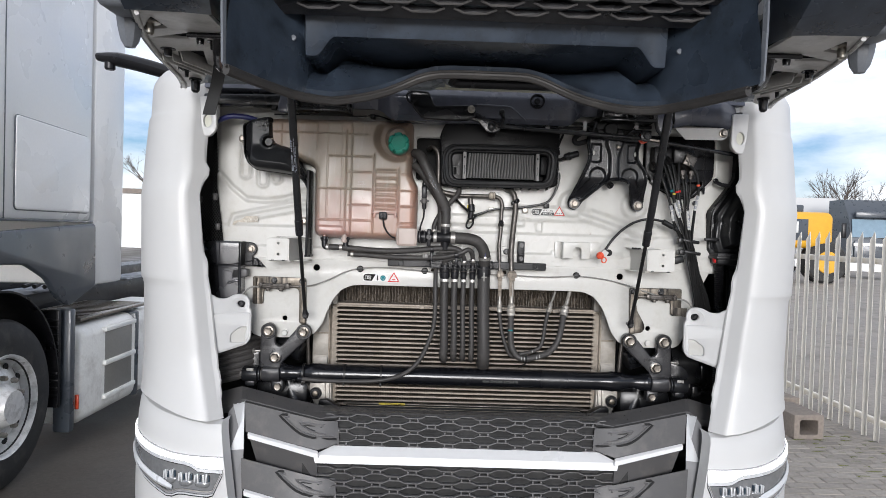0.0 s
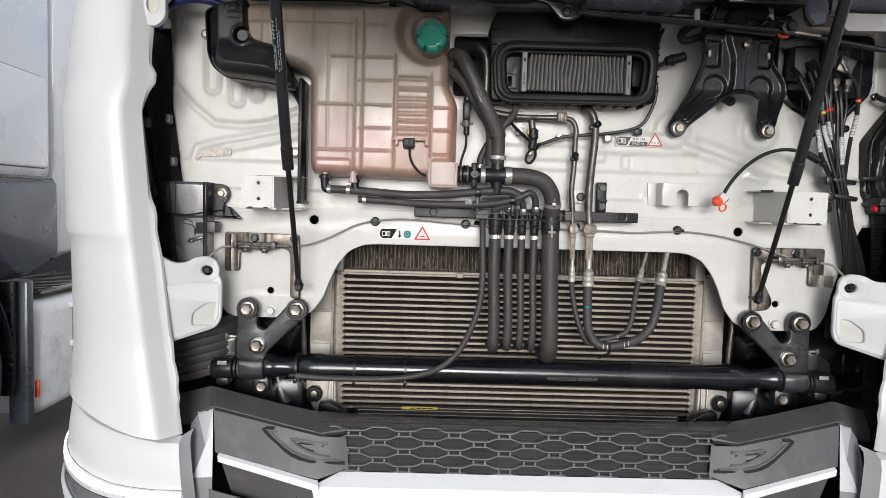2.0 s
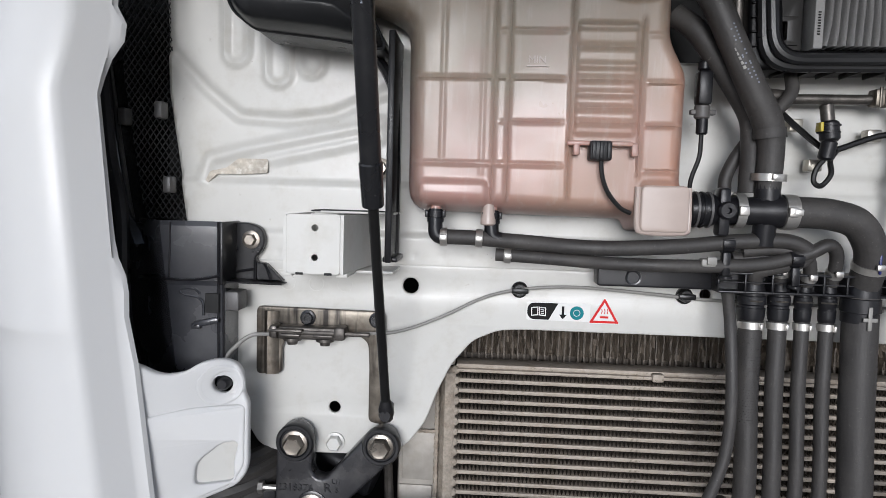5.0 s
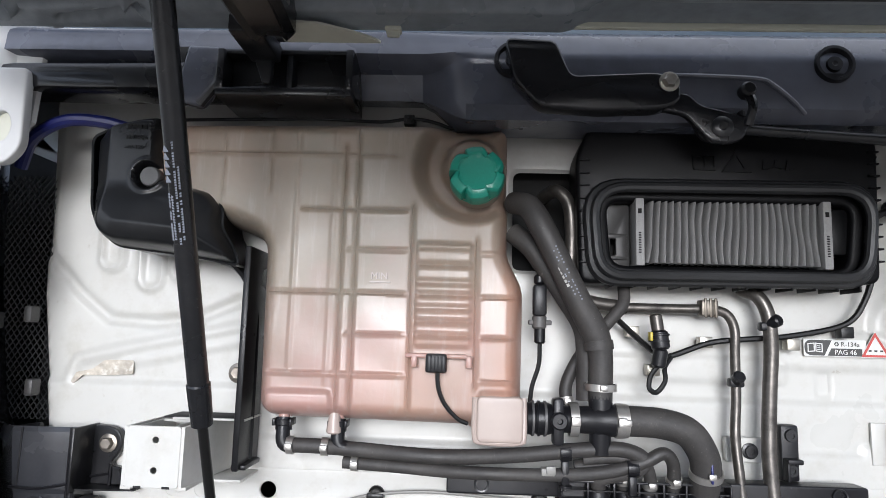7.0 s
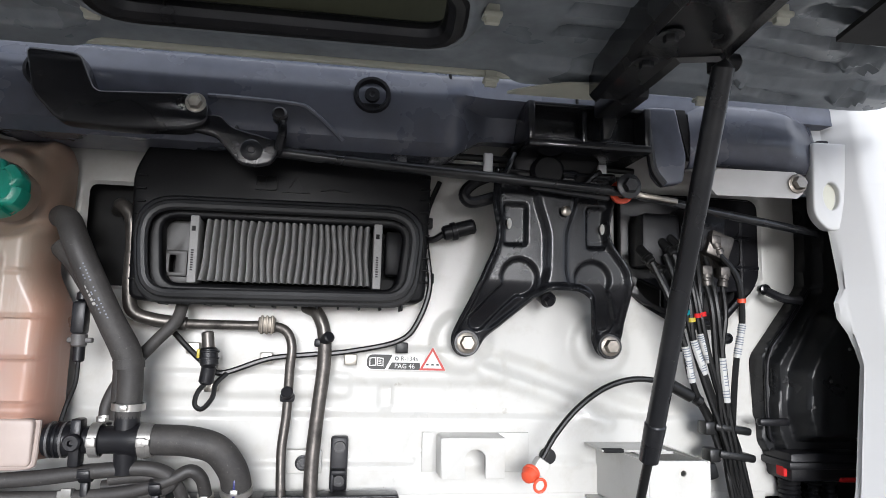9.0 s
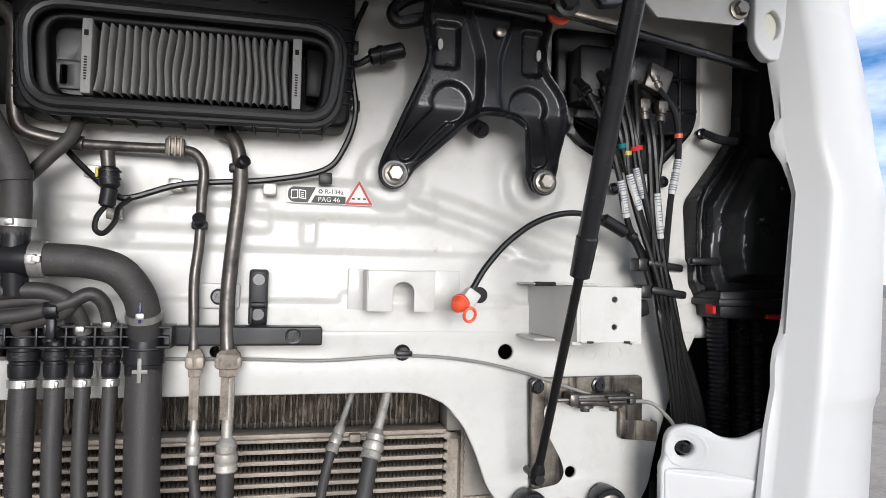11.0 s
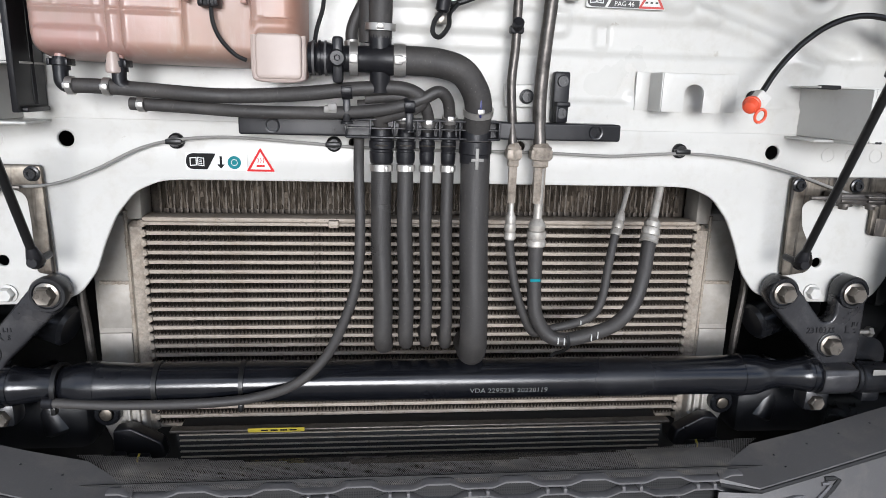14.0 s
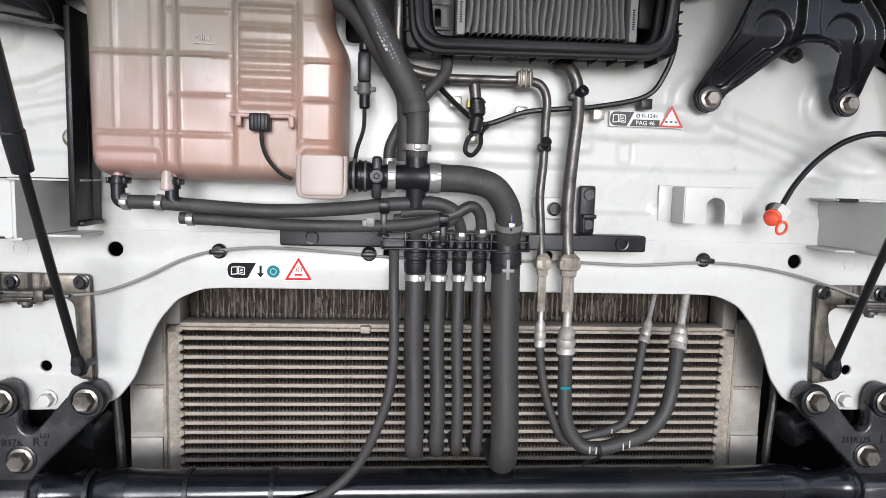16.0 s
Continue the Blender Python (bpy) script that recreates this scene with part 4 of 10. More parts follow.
for s in (-1, 1):
    # side wings, swept back and up from the crossbar's ends
    def quad(bm, pts):
        return bm.faces.new([bm.verts.new((s * x, y, z)) for x, y, z in pts])

    upper = ((0.43, -0.172, 0.948), (0.487, -0.190, 0.955), (0.62, -0.171, 0.978), (0.745, -0.152, 1.000))
    lower = ((0.42, -0.194, 0.884), (0.487, -0.226, 0.868), (0.62, -0.198, 0.888), (0.735, -0.172, 0.905))

    def on_wing(x, z, out=0.0):
        """The point of the wing's face at x and z."""
        yu, zu, yl, zl = (float(np.interp(x, [p[0] for p in r], [p[k] for p in r])) for r in (upper, lower) for k in (1, 2))
        return (s * x, yl + (yu - yl) * min(1.0, max(0.0, (z - zl) / (zu - zl))) - out, z)

    for dz, dy in ((0.0, 0.0), (-0.178, -0.034)):
        bm = bmesh.new()
        loft(bm, [[(s * p[0], p[1] + dy, p[2] + dz) for p in r] for r in ([tuple(q + (p - q) * k for p, q in zip(u, v)) for u, v in zip(upper, lower)] for k in (0.0, 0.5, 1.0))])
        thicken(bm, 0.008)
        part("wing", bm, GREY, grille, "dark grey side wing")
        bm = bmesh.new()
        loft(bm, [[(s * x, y + dy, z + dz) for x, y, z in r] for r in (((0.485, -0.228, 0.866), (0.725, -0.176, 0.906)), ((0.483, -0.241, 0.861), (0.725, -0.186, 0.902)), ((0.482, -0.240, 0.845), (0.724, -0.186, 0.888)), ((0.485, -0.226, 0.842), (0.722, -0.174, 0.884)))])
        thicken(bm, 0.006)
        part("wing_strip", bm, TRIM, grille, "white strip under the wing")
        bm = bmesh.new()
        quad(bm, [(0.49, -0.215, 0.850 + dz), (0.728, -0.160, 0.890 + dz), (0.70, -0.156, 0.80 + dz), (0.49, -0.205, 0.77 + dz)])
        thicken(bm, 0.008)
        part("under_wing", bm, GREY, grille)
        # nested chevrons that end the honeycomb
        for line, r, m, out in (([(0.596, 0.968), (0.623, 0.965), (0.588, 0.938), (0.552, 0.914), (0.504, 0.903), (0.430, 0.895)], 0.0042, DARK, 0.000), ([(0.590, 0.962), (0.606, 0.960), (0.580, 0.940), (0.547, 0.920), (0.502, 0.909), (0.440, 0.902)], 0.0030, STRIP, 0.002), ([(0.470, 0.940), (0.520, 0.944), (0.556, 0.947), (0.529, 0.930), (0.500, 0.920), (0.465, 0.912)], 0.0032, STRIP, 0.002), ([(0.478, 0.934), (0.520, 0.938), (0.538, 0.939), (0.522, 0.929), (0.500, 0.924)], 0.0022, DARK, 0.000)):
            bm = bmesh.new()
            pts = [on_wing(x, z, out) for x, z in line]
            tube(bm, [(p[0], p[1] + dy, p[2] + dz) for p in pts], r, 6, 2)
            part("chevron_rim", bm, m, grille, "raised chevron rim" if m is STRIP else "dark chevron groove")
    # cover above the wing, towards the bay
    bm = bmesh.new()
    rows = [((0.437, -0.150, 0.970), (0.434, -0.164, 0.966), (0.434, -0.166, 0.960)), ((0.516, -0.100, 0.986), (0.487, -0.186, 0.962), (0.486, -0.188, 0.956)), ((0.605, -0.090, 1.000), (0.585, -0.172, 0.979), (0.585, -0.174, 0.973)), ((0.768, -0.070, 1.032), (0.742, -0.149, 1.008), (0.742, -0.151, 1.001)), ((0.782, -0.066, 1.032), (0.757, -0.143, 1.006), (0.757, -0.145, 0.998)), ((0.850, -0.060, 1.012), (0.810, -0.112, 0.972), (0.812, -0.112, 0.950)), ((0.868, -0.050, 1.008), (0.862, -0.092, 0.962), (0.862, -0.092, 0.940)), ((0.880, -0.020, 0.995), (0.878, -0.040, 0.950), (0.878, -0.040, 0.930))]
    loft(bm, [[(s * x, y, z) for x, y, z in r] for r in rows])
    thicken(bm, 0.006)
    part("wing_cover", bm, GREY, grille, "dusty dark grey top cover", angle=0.35)
    # black cord that paints the shade under the cover's edge
    bm = bmesh.new()
    tube(bm, [(s * x, y, z) for x, y, z in ((0.436, -0.166, 0.957), (0.487, -0.188, 0.957), (0.585, -0.174, 0.974), (0.742, -0.151, 1.002))], 0.0035, 6, 1)
    part("cover_gap", bm, DARK, grille, "dark gap under the cover")
    bm = bmesh.new()
    for x, y, z in ((0.54, -0.13, 0.979), (0.60, -0.12, 0.992), (0.66, -0.11, 1.003), (0.545, -0.155, 0.973), (0.72, -0.10, 1.015)):
        lathe(bm, (s * x, y, z + 0.004), (0, -0.4, 1), [(0, 0.0020), (0.0006, 0.0014), (0.0006, 0)], 8)
    part("drop", bm, SATIN, grille, "drops of rain on the cover", kind="stuff")
    # bright facets between grille and bumper corner
    bm = bmesh.new()
    quad(bm, [(0.746, -0.154, 0.996), (0.790, -0.128, 0.980), (0.762, -0.162, 0.918), (0.744, -0.160, 0.960)])
    quad(bm, [(0.744, -0.160, 0.960), (0.762, -0.162, 0.918), (0.785, -0.178, 0.845), (0.738, -0.182, 0.850)])
    quad(bm, [(0.746, -0.154, 0.996), (0.748, -0.146, 1.004), (0.794, -0.120, 0.984), (0.790, -0.128, 0.980)])
    part("facet", bm, SILVER, grille, "silver angular trim facet")
    bm = bmesh.new()
    quad(bm, [(0.790, -0.128, 0.980), (0.806, -0.128, 0.958), (0.812, -0.165, 0.870), (0.785, -0.178, 0.845), (0.762, -0.162, 0.918)])
    quad(bm, [(0.785, -0.178, 0.845), (0.812, -0.165, 0.870), (0.800, -0.18, 0.60), (0.735, -0.20, 0.60), (0.738, -0.182, 0.850)])
    part("facet", bm, FACET, grille, "mid grey angular trim facet")
# dark shelf below the cooler and the fine insect mesh that lies before it
bm = bmesh.new()
loft(bm, [[(x * w, y, z) for x in (-1, -0.5, 0, 0.5, 1)] for y, z, w in ((-0.02, 0.925, 0.44), (-0.06, 0.958, 0.50), (-0.11, 0.966, 0.52), (-0.150, 0.964, 0.47))])
thicken(bm, 0.003)
part("shelf", bm, PRESSED, grille, "smooth black shelf under the mesh")


def mesh_height(x, y):
    return 0.9695 + 0.006 * math.sin((y + 0.15) / 0.09 * math.pi) + 0.004 * (x / 0.5) ** 2


bm = bmesh.new()
for way in (-1, 1):
    for k in range(-200, 201):
        p = None
        for j in range(17):
            y = -0.158 + 0.006 * j
            x = 0.0031 * k + way * 0.58 * (y + 0.11)
            inside = y < -0.107 + 0.047 * (x / 0.52) ** 2 and abs(x) < 0.441 + (y + 0.162) * 1.13
            q = None
            if inside:
                z = mesh_height(x, y)
                q = [bm.verts.new((x - 0.0006, y, z)), bm.verts.new((x + 0.0006, y, z))]
                if p:
                    bm.faces.new((p[0], p[1], q[1], q[0]))
            p = q
bmesh.ops.delete(bm, geom=[v for v in bm.verts if not v.link_faces], context="VERTS")
part("insect_screen", bm, SCREENWIRE, grille, "fine grey insect screen", kind="stuff")


# ---- radiator and charge-air cooler ----
cooler = thing("charge_air_cooler", (0, 0.11, 0.92), "dusty aluminium charge-air cooler with flat bars and zigzag fins", "radiator")
Z0, Z1, HW, YC = 0.9383, 1.3057, 0.478, 0.105
ROWS_N = 22
pitch = (Z1 - Z0) / ROWS_N
bar_bm = bmesh.new()
box(bar_bm, (-HW, -0.012, -0.0032), (HW, 0.03, 0.0032), 0.0012)
bar_mesh = finish("cooler_bar", bar_bm, BAR)
for k in range(ROWS_N + 1):
    piece("cooler_bar", bar_mesh, pose(0, YC - 0.11, Z0 + pitch * k - 0.92), cooler)
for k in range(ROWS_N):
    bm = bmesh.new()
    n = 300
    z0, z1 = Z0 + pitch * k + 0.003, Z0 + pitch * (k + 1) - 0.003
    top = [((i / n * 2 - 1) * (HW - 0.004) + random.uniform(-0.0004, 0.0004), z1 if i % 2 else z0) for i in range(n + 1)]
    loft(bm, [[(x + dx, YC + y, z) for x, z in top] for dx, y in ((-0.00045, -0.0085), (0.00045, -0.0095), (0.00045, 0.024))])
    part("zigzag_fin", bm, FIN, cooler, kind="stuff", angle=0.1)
# near-black sheet: the depth's shade behind the fins is its colour
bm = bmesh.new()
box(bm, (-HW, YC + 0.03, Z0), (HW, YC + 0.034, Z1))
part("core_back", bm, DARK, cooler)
for s in (-1, 1):
    bm = bmesh.new()
    rows = [[(s * (HW + x), YC + y, z) for x, y in ((0.0, -0.016), (0.006, -0.022), (0.016, -0.024), (0.022, -0.016), (0.026, 0.0), (0.026, 0.03))] for z in (Z0 - 0.02, Z0 + 0.1, Z1 - 0.02, Z1 - 0.004)]
    rows.append([(s * (HW + x * 0.7), YC + y * 0.4, Z1 + 0.004) for x, y in ((0.0, -0.016), (0.006, -0.022), (0.016, -0.024), (0.022, -0.016), (0.026, 0.0), (0.026, 0.03))])
    loft(bm, rows)
    bmesh.ops.recalc_face_normals(bm, faces=bm.faces)
    part("header_seam", bm, SEAM, cooler, "rough cast seam")
    bm = bmesh.new()
    for k in range(ROWS_N + 1):
        lathe(bm, (s * (HW + 0.001), YC - 0.010, Z0 + pitch * k), (0, -1, 0), [(0, 0.0075), (0.005, 0.0066), (0.0075, 0.0035), (0.008, 0)], 8)
    part("weld_bead", bm, SEAM, cooler, "row of weld beads at the bars' ends", kind="stuff")
    bm = bmesh.new()
    box(bm, (s * (HW + 0.026), YC + 0.0, 0.955), (s * (HW + 0.092), YC + 0.12, 1.33), 0.008)
    part("end_tank", bm, PLATEALU, cooler, "dull aluminium end tank")
    for x0, x1, z0, z1, dy in ((0.030, 0.088, 1.205, 1.318, 0.004), (0.030, 0.084, 1.118, 1.198, 0.002), (0.034, 0.088, 0.975, 1.110, 0.004)):
        bm = bmesh.new()
        box(bm, (s * (HW + x0), YC - dy, z0), (s * (HW + x1), YC + 0.006, z1), 0.002)
        part("tank_plate", bm, PLATEALU, cooler, "flat tank plate")
    bm = bmesh.new()
    tube(bm, [(s * (HW + 0.029), YC - 0.004, z) for z in np.linspace(0.96, 1.325, 60)], 0.0035, 8, 1, ripple=0.25)
    tube(bm, [(s * (HW + x), YC - 0.006, 1.2015) for x in np.linspace(0.03, 0.078, 10)], 0.003, 6, 1, ripple=0.25)
    part("tank_weld", bm, SEAM, cooler, "rough weld round the plates")
    bm = bmesh.new()
    tube(bm, [(s * 0.586, 0.12, 1.26), (s * 0.588, 0.10, 1.20), (s * 0.583, 0.098, 1.12), (s * 0.581, 0.10, 1.05), (s * 0.590, 0.12, 0.99)], 0.0075, 10, 5)
    part("side_pipe", bm, PIPE, cooler, "dull pipe beside the end tank")
    bm = bmesh.new()
    box(bm, (s * (HW + 0.002), YC - 0.004, Z1 + 0.004), (s * (HW + 0.030), YC + 0.05, 1.42), 0.004)
    part("side_post", bm, PLATEALU, cooler)
bm = bmesh.new()
box(bm, (-HW, YC - 0.018, Z1 - 0.002), (HW, YC + 0.03, Z1 + 0.0035), 0.0015)
box(bm, (-HW, YC - 0.013, Z1 + 0.0035), (HW, YC + 0.03, Z1 + 0.0105), 0.0015)
for x in (-0.165, 0.33):
    box(bm, (x - 0.009, YC - 0.024, Z1 - 0.004), (x + 0.009, YC - 0.01, Z1 + 0.009), 0.003)
part("top_rail", bm, BAR, cooler, "bright aluminium top rail")

radiator = thing("radiator", (0, 0.16, 1.3), "dark finned radiator behind the charge-air cooler", "radiator")
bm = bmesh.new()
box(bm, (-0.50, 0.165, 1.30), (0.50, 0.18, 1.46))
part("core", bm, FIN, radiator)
fin_bm = bmesh.new()
box(fin_bm, (-0.0016, -0.010, -0.08), (0.0016, 0.0, 0.08))
RADFIN = surface("dusty_radiator_fin", (0.105, 0.086, 0.067), 0.65, 0.1, var=0.5, fine=380, broad=24, bump=0.3, bump_scale=500, dirt=(0.05, 0.04, 0.03), dirt_amount=0.6, dirt_scale=60, spec=0.3)
TUBEFIN = surface("dusty_radiator_tube", (0.082, 0.068, 0.054), 0.65, 0.15, var=0.4, fine=220, broad=30, bump=0.5, bump_scale=420, dirt=(0.24, 0.20, 0.16), dirt_amount=0.7, dirt_scale=150)
tube_mesh = finish("fin_tube", fin_bm, TUBEFIN)
for k in range(86):
    piece("fin_tube", tube_mesh, pose(-0.465 + 0.0109 * k, 0.006, 0.08, 0, 0, random.uniform(-12, 12)), radiator)
bm = bmesh.new()
n = 430
loft(bm, [[((i / n * 2 - 1) * 0.468, 0.156 + (0.006 if i % 2 else 0.0), z) for i in range(n + 1)] for z in np.linspace(1.32, 1.45, 14)])
for v in bm.verts:
    v.co.y += random.uniform(-0.006, 0.003)
    v.co.x += random.uniform(-0.0012, 0.0012)
part("fin_wall", bm, RADFIN, radiator, kind="stuff", angle=0.1)

oil = thing("oil_cooler", (0, 0.04, 0.9), "flat black oil cooler with thin horizontal slats", "radiator")
for k in range(6):
    bm = bmesh.new()
    box(bm, (-0.425, 0.034, 0.897 + 0.0105 * k), (0.425, 0.0375, 0.8988 + 0.0105 * k))
    part("slat", bm, BAR, oil, "thin aluminium slat")
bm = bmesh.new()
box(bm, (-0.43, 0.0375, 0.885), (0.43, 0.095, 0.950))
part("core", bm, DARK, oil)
bm = bmesh.new()
box(bm, (-0.44, 0.03, 0.956), (0.44, 0.048, 0.9605), 0.0015)
part("top_edge", bm, PIPE, oil, "dull grey top edge")
bm = bmesh.new()
box(bm, (-0.310, 0.0285, 0.9560), (-0.215, 0.0300, 0.9632))
tagpart = part("tag", bm, YELLOW, oil, "yellow tag with black print")
bm = bmesh.new()
for k in range(4):
    box(bm, (-0.288 + 0.016 * k, 0.0280, 0.9582), (-0.276 + 0.016 * k, 0.0284, 0.9608))
part("print_bar", bm, INK, tagpart, kind="stuff")
for s in (-1, 1):
    t = thing("cooler_mount", (s * 0.52, 0.02, 0.92), "stained cast bracket with a rubber bush at the cooler's foot", "bracket", "cooler mounts")
    arm = rounded([(s * x, z) for x, z in ((0.485, 0.90), (0.488, 1.035), (0.520, 1.05), (0.566, 1.04), (0.572, 1.0), (0.556, 0.955), (0.535, 0.90))], 0.012)
    part("arm", plate(arm, [], 0.09, 0.062, 0.005, 2), ALU, t, "stained cast arm")
    for x in (0.497, 0.512):
        bm = bmesh.new()
        box(bm, (s * (x - 0.003), 0.054, 0.92), (s * (x + 0.003), 0.066, 1.045), 0.002)
        part("rib", bm, ALU, t)
    bm = bmesh.new()
    lathe(bm, (s * 0.545, 0.064, 0.985), (0, -1, 0), [(0, 0.022), (0.014, 0.022), (0.018, 0.019), (0.018, 0.013), (0.012, 0.012), (0.012, 0)], 24)
    part("bush", bm, SATIN, t, "black rubber bush")
    bm = bmesh.new()
    lathe(bm, (s * 0.545, 0.052, 0.985), (0, -1, 0), [(0, 0.011), (0.008, 0.0105), (0.009, 0.008), (0.009, 0)], 16)
    part("plug", bm, WORN, t, "dull steel plug")
    bm = bmesh.new()
    join(bm, plate(rounded([(s * x, z) for x, z in ((0.445, 0.915), (0.452, 0.945), (0.500, 0.972), (0.528, 0.968), (0.530, 0.925), (0.50, 0.905))], 0.006), [], 0.05, 0.022, 0.004, 2))
    box(bm, (s * 0.470, 0.014, 0.912), (s * 0.505, 0.03, 0.926), 0.003)
    box(bm, (s * 0.508, 0.012, 0.918), (s * 0.532, 0.03, 0.930), 0.003)
    part("clip_block", bm, BLACK, t, "black plastic clip block")
    bm = bmesh.new()
    tube(bm, [(s * 0.484, 0.012, 0.931), (s * 0.487, 0.008, 0.922), (s * 0.486, 0.010, 0.912)], 0.0018, 6, 3)
    part("tie_end", bm, YELLOW, t, "yellow tie end")

# ---- torsion tube with its brackets ----
tubebar = thing("cab_tilt_tube", (0, AXIS_Y, AXIS_Z), "glossy black steel cab tilt tube across the bay", "tube")
bm = bmesh.new()
prof = [(-0.655, 0.0), (-0.655, 0.0285), (-0.652, 0.0300), (-0.632, 0.0300), (-0.629, 0.0285), (-0.618, 0.0270), (-0.598, 0.0240), (-0.578, 0.0240), (-0.560, 0.0290), (-0.546, 0.0335), (-0.536, 0.0345), (-0.512, 0.0345), (-0.500, 0.0332), (-0.46, 0.0318)]
lathe(bm, (0, AXIS_Y, AXIS_Z), (1, 0, 0), prof + [(-x, r) for x, r in prof[::-1]], 36)
part("tube", bm, DIPPED, tubebar, "glossy black tube necked at both ends")
for x in (-0.428, -0.300, -0.573):
    bm = bmesh.new()
    lathe(bm, (x - 0.0025, AXIS_Y, AXIS_Z), (1, 0, 0), [(0, 0.030), (0, 0.0345), (0.007, 0.0345), (0.007, 0.030)], 28)
    box(bm, (x - 0.004, AXIS_Y - 0.034, AXIS_Z - 0.035), (x + 0.004, AXIS_Y - 0.022, AXIS_Z - 0.022), 0.002)
    part("cable_tie", bm, CABLE, tubebar, "black cable tie")
for x in (-0.518, 0.518, -0.643, 0.643):
    bm = bmesh.new()
    r = 0.0356 if abs(x) < 0.6 else 0.0312
    lathe(bm, (x - 0.004, AXIS_Y, AXIS_Z), (1, 0, 0), [(0, r - 0.003), (0.001, r), (0.007, r), (0.008, r - 0.003)], 32)
    part("collar", bm, DIPPED, tubebar)
LETTER = surface("pale_stencil_print", (0.26, 0.26, 0.25), 0.5, var=0.2, bump=0, spec=0.2)
bm = writing("VDA 2295235 20220119", 0.0125, (0.055, -0.0252, -0.011))
for v in bm.verts:
    a = v.co.z / 0.0322
    v.co = Vector((v.co.x, AXIS_Y - 0.0322 * math.cos(a), AXIS_Z + 0.0322 * math.sin(a)))
part("stencil", bm, LETTER, tubebar, "small pale stencilled part number")


def tilt_bracket(s):
    t = thing("tilt_bracket", (s * 0.69, AXIS_Y, AXIS_Z), "black forged bracket bolting the tilt tube to the cab", "bracket", "tilt brackets")
    pts = [(0.731, 1.075), (0.730, 1.125), (0.728, 1.222), (0.722, 1.243), (0.701, 1.252), (0.682, 1.243), (0.676, 1.222), (0.677, 1.182), (0.668, 1.171), (0.655, 1.172), (0.600, 1.236), (0.578, 1.252), (0.557, 1.242), (0.550, 1.220), (0.560, 1.203), (0.648, 1.116), (0.655, 1.104), (0.656, 1.075)]
    part("plate", plate(rounded([(s * x, z) for x, z in pts], 0.009, 3), [], -0.005, -0.034, 0.005, 2), FORGED, t, "black forged plate")
    for x in (0.701, 0.577):
        bm = bmesh.new()
        lathe(bm, (s * x, -0.026, 1.223), (0, -1, 0), [(0, 0.0275), (0.009, 0.0275), (0.0125, 0.0255), (0.0125, 0.0215), (0.0105, 0.0200), (0.0105, 0)], 32)
        part("boss", bm, SATIN, t, "raised black boss")
    for x, z, y, r in ((0.700, 1.223, -0.0365, 0.0150), (0.577, 1.224, -0.0365, 0.0150), (0.675, 1.131, -0.0355, 0.0150), (0.662, 1.028, -0.034, 0.0140)):
        bm = bmesh.new()
        bolt(bm, (s * x, y, z), r, washer=1.24)
        lathe(bm, (s * x, y - r * 1.15, z), (0, -1, 0), [(0, r * 0.72), (0.0008, r * 0.70), (0.0004, r * 0.5), (0.0004, 0)], 20)
        part("bolt", bm, CHROME, t, "dull hexagon bolt head")
    bm = bmesh.new()
    lathe(bm, (s * 0.675, -0.033, 1.131), (0, -1, 0), [(0, 0.0225), (0.003, 0.0222), (0.004, 0.019), (0.004, 0)], 28)
    part("spot_face", bm, SATIN, t)
    # clamp that holds the tube's end: flat brow, round belly
    ring = rounded([(-0.066, 1.098), (-0.004, 1.098), (-0.004, 1.062), (-0.018, 1.047), (-0.050, 1.046), (-0.068, 1.060), (-0.070, 1.084)], [0.004, 0.004, 0.012, 0.012, 0.012, 0.010, 0.006], 4)
    bm = bmesh.new()
    n = len(ring)
    rows = [[(s * x, y, z) for y, z in ring] for x in (0.6535, 0.656, 0.711, 0.7135)]
    for k in (0, 3):
        rows[k] = [(p[0], -0.037 + (p[1] + 0.037) * 0.95, 1.072 + (p[2] - 1.072) * 0.95) for p in rows[k]]
    vs = loft(bm, rows, True)
    bm.faces.new(vs[0])
    bm.faces.new(vs[-1])
    bmesh.ops.recalc_face_normals(bm, faces=bm.faces)
    part("clamp", bm, FORGED, t, "black forged clamp on the tube")
    bm = bmesh.new()
    box(bm, (s * 0.642, -0.042, 1.010), (s * 0.688, -0.004, 1.052), 0.010)
    part("clamp_foot", bm, SATIN, t)
    for x, w, r, m in ((0.7145, 0.007, 0.0235, RUBBER), (0.7225, 0.007, 0.026, SATIN)):
        bm = bmesh.new()
        rod(bm, (s * x, AXIS_Y - 0.002, AXIS_Z - 0.006), (s * (x + w), AXIS_Y - 0.002, AXIS_Z - 0.006), r, seg=28, bevel=0.0015)
        part("washer", bm, m, t)
    bm = bmesh.new()
    lathe(bm, (s * 0.731, AXIS_Y, AXIS_Z - 0.008), (s, 0, 0), [(0, 0), (0, 0.022), (0.004, 0.0270), (0.050, 0.0270), (0.055, 0.0245), (0.056, 0.0)], 28)
    box(bm, (s * 0.742, AXIS_Y - 0.012, AXIS_Z - 0.05), (s * 0.776, AXIS_Y + 0.02, AXIS_Z - 0.024), 0.006)
    part("bush_housing", bm, SATIN, t, "black round bush housing")
    bm = bmesh.new()
    lathe(bm, (s * 0.786, AXIS_Y, AXIS_Z - 0.008), (s, 0, 0), [(0, 0.0085), (0.009, 0.0085), (0.011, 0.007), (0.011, 0)], 6)
    part("end_bolt", bm, CLAMP, t, "bright end bolt")
    bm = bmesh.new()
